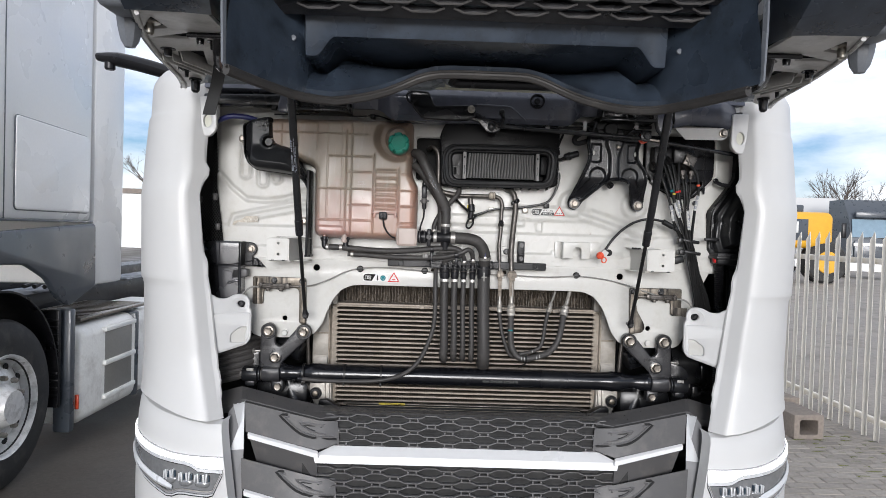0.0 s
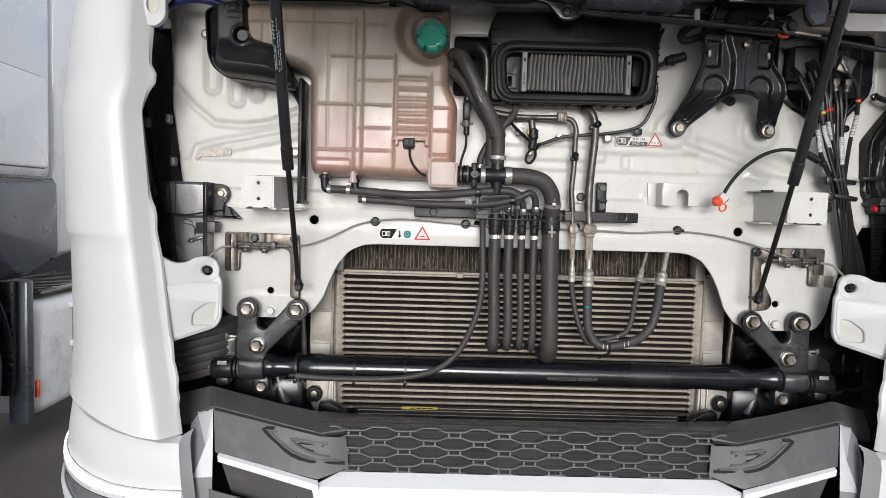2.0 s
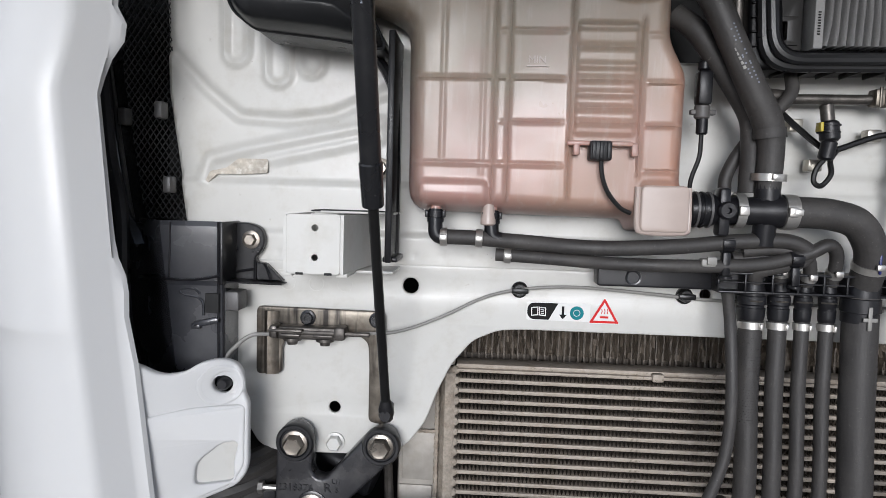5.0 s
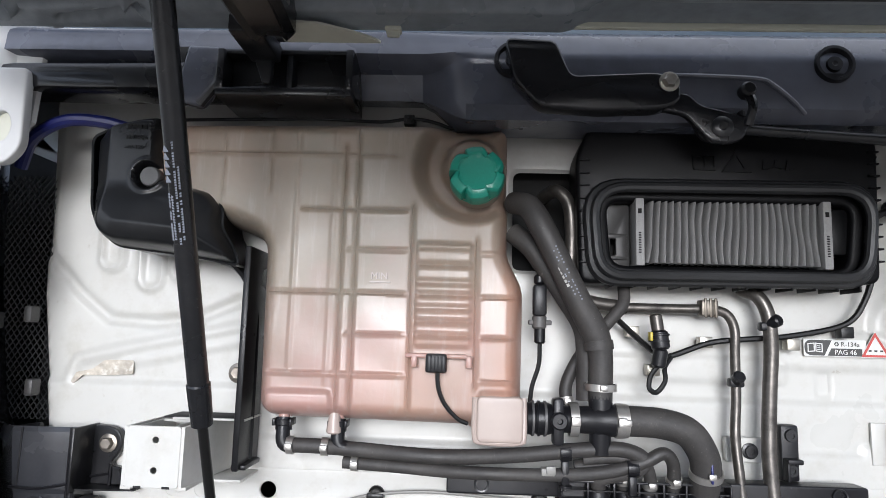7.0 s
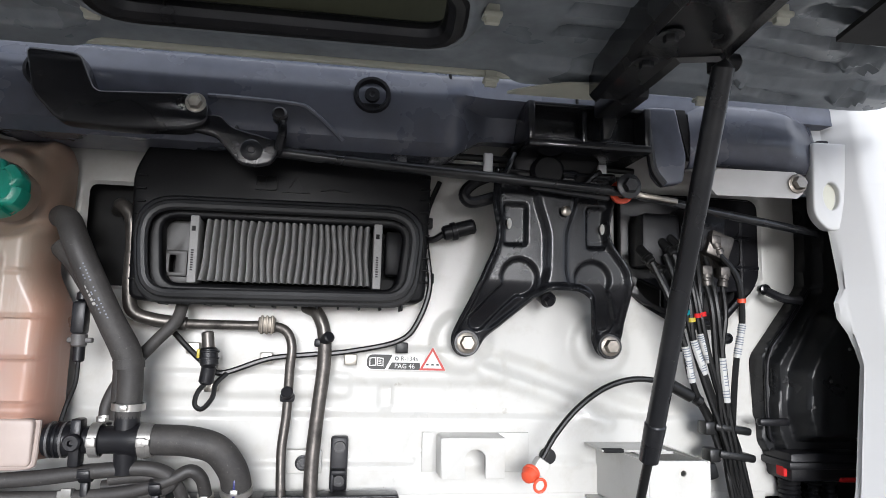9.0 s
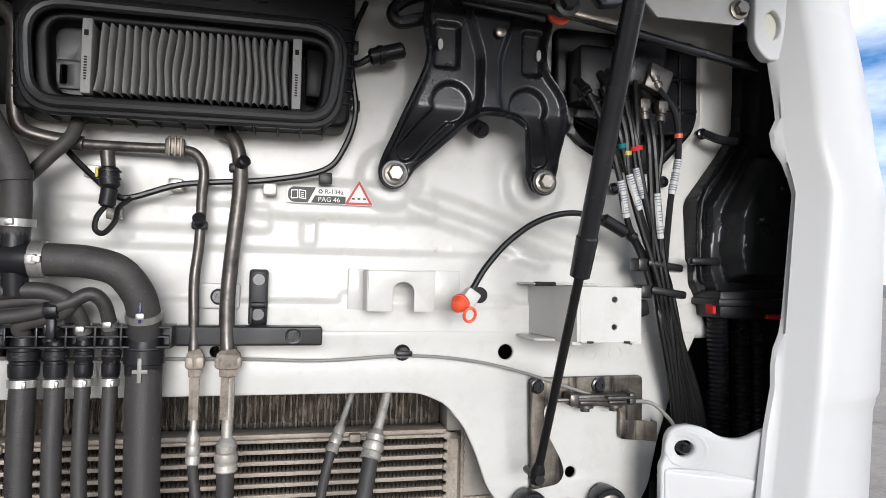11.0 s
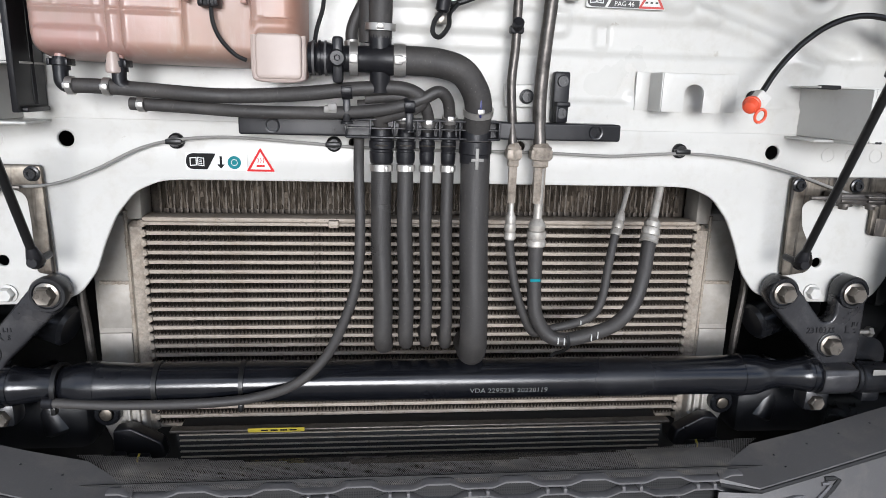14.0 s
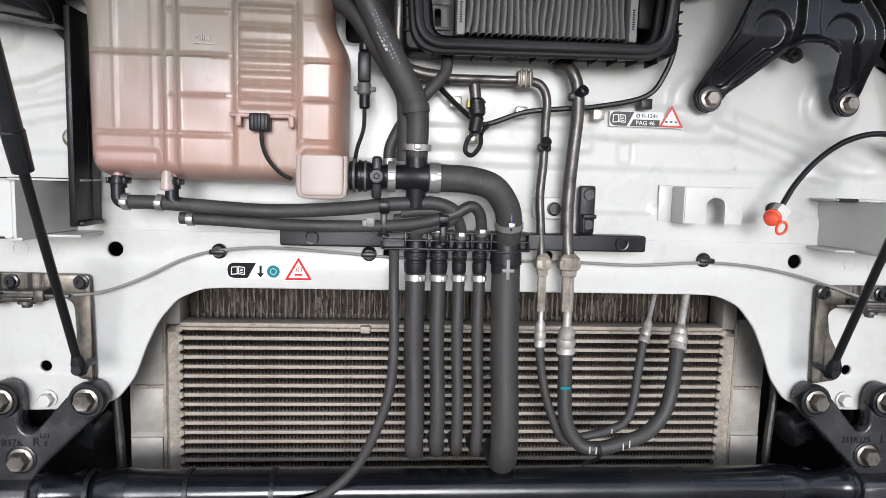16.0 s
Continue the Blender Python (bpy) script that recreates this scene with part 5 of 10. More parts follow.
    box(bm, (s * 0.744, AXIS_Y - 0.0250, AXIS_Z + 0.0055), (s * 0.768, AXIS_Y - 0.0232, AXIS_Z + 0.0155), 0.0006)
    part("sticker", bm, GREYCABLE, t, "small pale grey sticker")
    # arm behind the housing and the small stop bolt above it
    arm = rounded([(s * x, z) for x, z in ((0.735, 1.085), (0.800, 1.070), (0.800, 1.110), (0.788, 1.128), (0.742, 1.150), (0.735, 1.140))], 0.008)
    part("link", plate(arm, [], 0.004, -0.012, 0.003), SATIN, t)
    bm = bmesh.new()
    rod(bm, (s * 0.728, -0.022, 1.149), (s * 0.752, -0.022, 1.149), 0.0045, seg=10)
    rod(bm, (s * 0.750, -0.022, 1.149), (s * 0.757, -0.022, 1.149), 0.0095, seg=6)
    part("stop_bolt", bm, CLAMP, t, "bright stop bolt")
    bm = writing("2318376" if s < 0 else "2318375", 0.0150, (0, 0, 0), align="CENTER", depth=0.0007)
    join(bm, writing("R" if s < 0 else "L", 0.019, (0.047, 0, 0.0), align="CENTER", depth=0.0007))
    join(bm, writing("L11" if s < 0 else "J11", 0.0095, (0.060, 0, 0.013), align="CENTER", depth=0.0007))
    join(bm, writing("S", 0.011, (0.061, 0, 0.0), align="CENTER", depth=0.0007))
    bmesh.ops.translate(bm, vec=((0.658 if s > 0 else -0.697) - 0.003, -0.0347, 1.152), verts=bm.verts)
    part("cast_number", bm, SATIN, t, "raised cast part number")
    # steering and suspension parts in the shade below
    bm = bmesh.new()
    rod(bm, (s * 0.60, 0.08, 1.13), (s * 0.72, 0.10, 1.17), 0.035, seg=16, bevel=0.006)
    rod(bm, (s * 0.62, 0.06, 0.95), (s * 0.66, 0.08, 1.06), 0.03, seg=14, bevel=0.005)
    box(bm, (s * 0.57, 0.04, 0.92), (s * 0.76, 0.14, 1.03), 0.02)
    part("hinge_base", bm, SATIN, t)


for s in (-1, 1):
    tilt_bracket(s)
bellows = thing("rubber_bellows", (-0.80, 0.0, 1.05), "black ribbed rubber mudguard flap beside the tilt tube", "flap")
for k in range(7):
    bm = bmesh.new()
    tube(bm, [(-0.93, -0.02, 1.155 - 0.02 * k), (-0.86, -0.035, 1.165 - 0.02 * k), (-0.78, -0.02, 1.185 - 0.02 * k), (-0.73, 0.04, 1.20 - 0.02 * k)], 0.012, 8, 4)
    part("rib", bm, RUBBER, bellows)

# ---- coolant expansion tank ----
tank = thing("coolant_tank", (-0.36, -0.05, 1.55), "milky plastic coolant expansion tank showing pink coolant", "tank")
TANK_POLY = rounded([(-0.545, 1.560), (-0.258, 1.556), (-0.253, 1.540), (-0.190, 1.540), (-0.1885, 1.742), (-0.211, 1.785), (-0.211, 1.972), (-0.72, 1.966), (-0.72, 1.825), (-0.60, 1.822), (-0.548, 1.80)],
                    [0.03, 0.008, 0.010, 0.012, 0.012, 0.012, 0.02, 0.02, 0.01, 0.02, 0.02])


def tank_depth(x, z, d):
    t = np.clip(d / 0.026, 0, 1)
    y = -0.004 - 0.100 * (0.25 + 0.75 * np.sqrt(np.maximum(0, 1 - (1 - t) ** 2)))
    g = np.zeros(x.shape)
    # strong welded seams, then the faint ones
    for xx, lo, hi, a in ((-0.434, 1.565, 1.935, 1.0), (-0.416, 1.565, 1.96, 1.0), (-0.340, 1.57, 1.855, 1.0), (-0.254, 1.60, 1.81, 1.0), (-0.498, 1.62, 1.96, 0.45), (-0.448, 1.60, 1.96, 0.35), (-0.535, 1.85, 1.96, 0.5), (-0.60, 1.84, 1.955, 0.5), (-0.655, 1.84, 1.955, 0.4)):
        g = np.maximum(g, a * ridge(x - xx, 0.0036) * slope(z - lo, 0.015) * slope(hi - z, 0.015))
    for zz, lo, hi, a in ((1.914, -0.70, -0.355, 0.8), (1.839, -0.50, -0.34, 1.0), (1.786, -0.436, -0.34, 0.8), (1.728, -0.54, -0.34, 0.9), (1.675, -0.436, -0.34, 0.5), (1.622, -0.54, -0.34, 0.9), (1.7255, -0.256, -0.19, 1.0), (1.673, -0.256, -0.19, 1.0), (1.617, -0.256, -0.19, 1.0), (1.783, -0.256, -0.215, 0.7)):
        g = np.maximum(g, a * ridge(z - zz, 0.0036) * slope(x - lo, 0.015) * slope(hi - x, 0.015))
    y -= 0.0042 * g
    # shallow uneven bulges of blown plastic
    y -= 0.0007 * np.sin(x * 31 + 2 * np.sin(z * 19)) * np.sin(z * 37 + x * 11)
    # ladder of fine ribs in the sensor field
    m = inside_box(x, z, -0.337, -0.258, 1.658, 1.80, 0.006)
    rung = np.zeros(x.shape)
    for zz in (1.791, 1.767, 1.744, 1.728, 1.7105, 1.693, 1.675):
        rung = np.maximum(rung, ridge(z - zz, 0.006))
    y -= slope(m, 0.006) * (0.004 + 0.0045 * rung)
    # rounded roll along the lower edge and the foot
    y -= 0.006 * slope(inside_box(x, z, -0.53, -0.436, 1.562, 1.603, 0.012), 0.008)
    y -= 0.008 * slope(inside_box(x, z, -0.252, -0.190, 1.541, 1.608, 0.010), 0.008)
    # sunken shoulder round the cap, open towards the upper corner
    c = np.hypot(x + 0.262, z - 1.905)
    y += 0.030 * slope(0.085 - c, 0.026) - 0.028 * slope(0.046 - c, 0.016)
    return y


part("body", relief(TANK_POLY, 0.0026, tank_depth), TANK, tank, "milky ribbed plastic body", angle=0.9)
bm = plate(rounded([(-0.2505, 1.5425), (-0.1915, 1.5425), (-0.1915, 1.600), (-0.2505, 1.600)], 0.008), [], -0.100, -0.1165, 0.003, 2)
part("foot", bm, MILKY, tank, "pale milky foot")
bm = bmesh.new()
tube(bm, [(-0.2525, -0.108, 1.598), (-0.2525, -0.110, 1.552), (-0.244, -0.110, 1.543), (-0.198, -0.110, 1.543), (-0.1905, -0.108, 1.552), (-0.1905, -0.104, 1.598)], 0.0042, 10, 4)
part("foot_rim", bm, MILKY, tank, "rounded rim round the foot")
bm = writing("MIN", 0.0125, (-0.394, -0.1055, 1.747), depth=0.0012)
box(bm, (-0.395, -0.1065, 1.7425), (-0.368, -0.104, 1.7437))
part("level_mark", bm, MILKY, tank, "raised minimum level mark")
bm = bmesh.new()
lathe(bm, (-0.257, -0.088, 1.882), (0, -1, 0.12), [(0, 0.036), (0.030, 0.036)], 28)
part("neck", bm, TANK, tank)
bm = bmesh.new()
n, rings = 96, []
ax = Vector((0, -1, 0.12)).normalized()
_, cu, cw = frame_of(ax)
for h, r, k in ((0.0, 0.034, 0), (0.003, 0.0365, 0.6), (0.006, 0.0370, 1), (0.022, 0.0370, 1), (0.028, 0.0355, 1), (0.0315, 0.0315, 1), (0.0325, 0.026, 0.9), (0.0305, 0.0235, 0.3), (0.0300, 0.018, 0), (0.0300, 0.0, 0)):
    row = []
    for i in range(n):
        a = 2 * math.pi * i / n
        lobe = (a * 6 / (2 * math.pi)) % 1
        rr = r * (1 - k * 0.20 * (max(0.0, 1 - lobe / 0.30) if lobe < 0.30 else 0.10 * (lobe - 0.30) / 0.70)) if r else 0.0001
        row.append(Vector((-0.257, -0.112, 1.882)) + ax * h + (cu * math.cos(a) + cw * math.sin(a)) * rr)
    rings.append(row)
loft(bm, rings, True)
bmesh.ops.remove_doubles(bm, verts=bm.verts, dist=0.0003)
bmesh.ops.recalc_face_normals(bm, faces=bm.faces)
cap = part("cap", bm, GREEN, tank, "green six-lobed screw cap")
bm = bmesh.new()
lathe(bm, (-0.4365, -0.088, 1.572), (0, 0, -1), [(0, 0.0065), (0.004, 0.0070), (0.014, 0.0092), (0.026, 0.0102), (0.028, 0.008), (0.028, 0)], 16)
part("spigot", bm, MILKY, tank, "pale conical spigot")
# black cover over the tank's end
cover = thing("tank_cover", (-0.70, -0.10, 1.80), "black moulded plastic cover over the tank's end", "cover")
COVER = rounded([(-0.753, 1.950), (-0.710, 1.960), (-0.688, 1.960), (-0.685, 1.888), (-0.677, 1.874), (-0.663, 1.869), (-0.616, 1.859), (-0.599, 1.838), (-0.599, 1.811), (-0.581, 1.785), (-0.572, 1.760), (-0.635, 1.772), (-0.738, 1.783), (-0.768, 1.806), (-0.780, 1.835), (-0.787, 1.928), (-0.783, 1.936)], 0.010)


def cover_depth(x, z, d):
    # side wall, flat upper face and the fuller lower body that rolls back underneath
    low = slope(1.872 - z, 0.095)
    y = -0.100 - 0.026 * np.clip(d / 0.008, 0.0, 1) ** 0.5
    y += 0.9 * np.clip(-0.750 - x, 0, 0.05)
    y -= 0.036 * low * np.clip(d / 0.030, 0, 1) ** 0.7
    y += 0.020 * np.clip((x + 0.640) / 0.07, 0, 1)
    c = np.hypot(x + 0.696, z - 1.876)
    y -= 0.003 * ridge(c - 0.0215, 0.005)
    y += 0.022 * slope(0.0195 - c, 0.005)
    return y


SMOOTH = surface("smooth_black_plastic", (0.0085, 0.009, 0.010), 0.33, var=0.15, fine=300, broad=9, bump=0.05, bump_scale=700, dirt=(0.05, 0.048, 0.045), dirt_amount=0.15, dirt_scale=16, spec=0.35)
part("shell", relief(COVER, 0.0022, cover_depth), SMOOTH, cover, angle=0.9)
bm = bmesh.new()
ring = [(x, -0.095, z) for x, z in COVER]
loft(bm, [[(x, y, z) for x, _, z in ring + ring[:1]] for y in (-0.100, -0.02)])
part("skirt", bm, BLACK, cover)
bm = bmesh.new()
tube(bm, [(x, -0.102, z) for x, z in COVER + COVER[:1]], 0.0022, 6, 1)
part("rim", bm, SMOOTH, cover)
bm = bmesh.new()
lathe(bm, (-0.695, -0.106, 1.876), (0, -1, 0), [(0, 0.0140), (0.014, 0.0135), (0.016, 0.0120), (0.016, 0)], 24)
part("plug", bm, GREY, cover, "grey round plug")
bm = writing("2240596", 0.0085, (0, 0, 0), align="CENTER")
join(bm, writing(">PP-T20<", 0.0075, (0, 0, -0.0135), align="CENTER"))
bmesh.ops.translate(bm, vec=(-0.714, -0.1275, 1.925), verts=bm.verts)
part("moulded_number", bm, INK, cover, "small moulded part number", kind="stuff")
bm = bmesh.new()
for k in range(4):
    box(bm, (-0.727 + 0.007 * k, -0.1275, 1.9395), (-0.722 + 0.007 * k, -0.1255, 1.945))
part("moulded_mark", bm, INK, cover, kind="stuff")
bm = bmesh.new()
tube(bm, [(-0.62, -0.035, 1.775), (-0.60, -0.035, 1.768), (-0.578, -0.035, 1.74), (-0.568, -0.035, 1.69), (-0.566, -0.035, 1.50)], 0.007, 8, 5)
part("edge", bm, BLACK, cover)
bm = bmesh.new()
box(bm, (-0.571, -0.085, 1.490), (-0.562, 0.0, 1.79), 0.002)
box(bm, (-0.575, -0.075, 1.49), (-0.555, -0.01, 1.497), 0.002)
part("side_rail", bm, BLACK, cover, "upright black rail")
for z, x in ((1.895, -0.806), (1.615, -0.585)):
    bm = bmesh.new()
    rod(bm, (x, 0.0, z), (x, -0.035, z), 0.012, seg=16, bevel=0.002)
    bolt(bm, (x, -0.035, z), 0.0095)
    part("bolt", bm, CHROME, cover, "bright hexagon bolt")
blue = bmesh.new()
tube(blue, [(-0.915, -0.06, 1.90), (-0.89, -0.075, 1.94), (-0.84, -0.085, 1.962), (-0.79, -0.08, 1.963), (-0.75, -0.07, 1.955)], 0.009, 10, 6)
solid("blue_hose", blue, BLUE, "dark blue hose running into the tank cover", "hose")

# level sensor with its lead
sensor = thing("level_sensor", (-0.302, -0.11, 1.64), "black level sensor clipped to the tank's front", "sensor")
bm = bmesh.new()
box(bm, (-0.317, -0.128, 1.628), (-0.29, -0.105, 1.652), 0.003)
for dx in (-0.009, 0.0, 0.009):
    box(bm, (-0.3055 + dx, -0.131, 1.630), (-0.3005 + dx, -0.126, 1.650), 0.001)
part("plug", bm, BLACK, sensor)
bm = bmesh.new()
box(bm, (-0.344, -0.122, 1.646), (-0.314, -0.112, 1.652), 0.002)
box(bm, (-0.316, -0.119, 1.645), (-0.291, -0.112, 1.651), 0.002)
box(bm, (-0.293, -0.122, 1.646), (-0.264, -0.112, 1.652), 0.002)
for x in (-0.332, -0.262):
    box(bm, (x - 0.004, -0.122, 1.634), (x + 0.004, -0.112, 1.650), 0.002)
part("clip", bm, TANK, sensor, "milky plastic clip")
bm = bmesh.new()
tube(bm, [(-0.302, -0.12, 1.632), (-0.3, -0.122, 1.61), (-0.292, -0.12, 1.59), (-0.276, -0.116, 1.572), (-0.262, -0.112, 1.565)], 0.0028, 8, 5)
part("lead", bm, CABLE, sensor)
side_sensor = thing("side_sensor", (-0.165, -0.05, 1.70), "black sensor with a lead beside the tank", "sensor")
bm = bmesh.new()
box(bm, (-0.176, -0.075, 1.705), (-0.158, -0.052, 1.748), 0.004)
rod(bm, (-0.167, -0.062, 1.748), (-0.167, -0.062, 1.762), 0.008, seg=12, bevel=0.003)
rod(bm, (-0.166, -0.062, 1.668), (-0.166, -0.062, 1.69), 0.0075, seg=12, bevel=0.002)
part("housing", bm, BLACK, side_sensor)
bm = bmesh.new()
rod(bm, (-0.167, -0.062, 1.688), (-0.167, -0.062, 1.706), 0.010, seg=14, bevel=0.002)
box(bm, (-0.182, -0.066, 1.693), (-0.150, -0.056, 1.70), 0.002)
part("sleeve", bm, GREY, side_sensor)
bm = bmesh.new()
tube(bm, [(-0.166, -0.062, 1.67), (-0.167, -0.062, 1.64), (-0.176, -0.062, 1.61), (-0.180, -0.07, 1.58)], 0.003, 8, 5)
part("lead", bm, CABLE, side_sensor)

# ---- air intake filter ----
filt = thing("cabin_filter_box", (0.10, -0.03, 1.75), "black cabin air filter box with its lid off", "filter box")
bm = plate(rounded([(-0.112, 1.752), (0.295, 1.760), (0.300, 1.965), (-0.098, 1.975), (-0.118, 1.93)], 0.016), [rounded([(-0.068, 1.778), (0.252, 1.778), (0.262, 1.868), (-0.075, 1.868)], 0.02)], 0.005, -0.060, 0.006, 2)
part("housing", bm, BOXBLACK, filt)
bm = bmesh.new()
box(bm, (-0.085, 0.0, 1.765), (0.268, 0.004, 1.885))
part("back", bm, DARK, filt)
bm = plate(rounded([(-0.082, 1.778), (-0.037, 1.778), (-0.037, 1.868), (-0.082, 1.868)], 0.006), [rounded([(-0.066, 1.794), (-0.058, 1.794), (-0.058, 1.818), (-0.066, 1.818)], 0.002)], -0.030, -0.036, 0.002)
join(bm, plate(rounded([(-0.080, 1.788), (-0.042, 1.788), (-0.042, 1.825), (-0.080, 1.825)], 0.003), [rounded([(-0.066, 1.794), (-0.058, 1.794), (-0.058, 1.818), (-0.066, 1.818)], 0.002)], -0.036, -0.040, 0.001))
part("tray", bm, TRAY, filt, "grey moulded end tray")
for k in range(2):
    m = 0.006 * k
    ring = rounded([(-0.088 - m, 1.762 - m), (0.268 + m, 1.766 - m), (0.282 + m, 1.886 + m), (-0.098 - m, 1.884 + m)], [0.035, 0.035, 0.05, 0.05], 6)
    bm = bmesh.new()
    pts = [(x, -0.078 + 0.012 * k, z) for x, z in ring]
    tube(bm, pts + pts[:1], 0.0075 + 0.001 * k, 10, 1)
    part("seal_lip", bm, SEAL, filt, "rounded black sealing lip")
ring = rounded([(-0.088, 1.762), (0.268, 1.766), (0.282, 1.886), (-0.098, 1.884)], [0.035, 0.035, 0.05, 0.05], 6)
bm = bmesh.new()
loft(bm, [[(x, y, z) for x, z in ring + ring[:1]] for y in (-0.082, -0.01)])
thicken(bm, 0.002)
part("collar", bm, BOXBLACK, filt)
bm = bmesh.new()
npl = 24
xs = np.linspace(-0.016, 0.214, npl * 8 + 1)
rows = []
for z in np.linspace(1.782, 1.868, 14):
    row = []
    for i, x in enumerate(xs):
        k = i // 8
        sway = 0.0016 * math.sin((z - 1.78) * 46 + k * 0.35) + 0.0007 * math.sin((z - 1.78) * 80 + k * 0.9)
        lean = -0.11 * (1.868 - z) * (1 - i / len(xs)) ** 3
        row.append((x + lean + sway, -0.030 - 0.036 * abs(math.sin(math.pi * (i % 8) / 8)) ** 0.55 if i % 8 else -0.030, z))
    rows.append(row)
loft(bm, rows)
part("filter_pleats", bm, FILTER, filt, "grey pleated filter paper", angle=1.4)
for x in (-0.030, 0.224):
    bm = bmesh.new()
    box(bm, (x - 0.006, -0.066, 1.778), (x + 0.006, -0.02, 1.872), 0.002)
    strip = part("end_strip", bm, FILTER, filt, "grey card end strip")
    bm = bmesh.new()
    for k in range(9):
        box(bm, (x - 0.0022, -0.0668, 1.795 + 0.0034 * k), (x + 0.0012, -0.0660, 1.7968 + 0.0034 * k))
    box(bm, (x - 0.003, -0.0668, 1.850), (x + 0.002, -0.0660, 1.857))
    part("print_bar", bm, INK, strip, kind="stuff")
bm = bmesh.new()
box(bm, (0.236, -0.050, 1.80), (0.262, -0.02, 1.865), 0.004)
part("latch", bm, BOXBLACK, filt)
for k in range(10):
    bm = bmesh.new()
    box(bm, (0.284, -0.064, 1.79 + 0.017 * k), (0.299, -0.030, 1.7925 + 0.017 * k), 0.0008)
    part("rib", bm, BOXBLACK, filt)
for k in range(9):
    bm = bmesh.new()
    box(bm, (-0.112, -0.064, 1.78 + 0.018 * k), (-0.098, -0.030, 1.7825 + 0.018 * k), 0.0008)
    part("rib", bm, BOXBLACK, filt)
for k in range(12):
    bm = bmesh.new()
    box(bm, (-0.07 + 0.03 * k, -0.070, 1.748), (-0.0675 + 0.03 * k, -0.020, 1.760), 0.0008)
    part("rib", bm, BOXBLACK, filt)
part("raised_symbol", plate([(0.085, 1.912), (0.125, 1.912), (0.105, 1.945)], [[(0.0945, 1.9175), (0.1155, 1.9175), (0.105, 1.935)]], -0.060, -0.0625), BOXBLACK, filt, "raised warning triangle")
part("raised_symbol", plate(rounded([(0.045, 1.914), (0.078, 1.914), (0.078, 1.938), (0.045, 1.938)], 0.004), [rounded([(0.049, 1.918), (0.0605, 1.918), (0.0605, 1.934), (0.049, 1.934)], 0.002), rounded([(0.063, 1.918), (0.074, 1.918), (0.074, 1.934), (0.063, 1.934)], 0.002)], -0.060, -0.0625), BOXBLACK, filt, "raised book symbol")
for k in range(3):
    part("raised_symbol", plate([(0.14 + 0.016 * k, 1.916 + 0.004 * (k % 2)), (0.152 + 0.016 * k, 1.918), (0.150 + 0.016 * k, 1.934), (0.142 + 0.016 * k, 1.93)], [], -0.060, -0.0625), BOXBLACK, filt)


# ---- hoses and pipes ----
def ring_on(bm, a, b, r, w=0.007):
    """A band round a hose at a, along the way to b."""
    d = (Vector(b) - Vector(a)).normalized()
    lathe(bm, Vector(a) - d * w / 2, d, [(0, r - 0.002), (0, r), (w, r), (w, r - 0.002)], 20)


def hose(name, pts, r, label, clamps=(), material=None, seg=16, fitting=None, category="hose"):
    """A hose as one thing, with metal clamps at the given shares of its length."""
    t = thing(name, pts[0], label, category)
    bm = bmesh.new()
    tube(bm, pts, r, seg, 8)
    part("hose_body", bm, material or RUBBER, t)
    line = glide(pts, 8)
    rr = r if isinstance(r, (int, float)) else max(r)
    for c in clamps:
        k = min(len(line) - 2, max(0, int(c * (len(line) - 1))))
        bm = bmesh.new()
        ring_on(bm, line[k], line[k + 1], rr + 0.0022, 0.009)
        d = (line[k + 1] - line[k]).normalized()
        o = line[k] + Vector((0, -rr - 0.004, 0))
        box(bm, tuple(o - Vector((0.005, 0.003, 0.004))), tuple(o + Vector((0.005, 0.002, 0.004))), 0.0015)
        part("clamp", bm, CLAMP, t, "bright metal hose clamp")
    return t


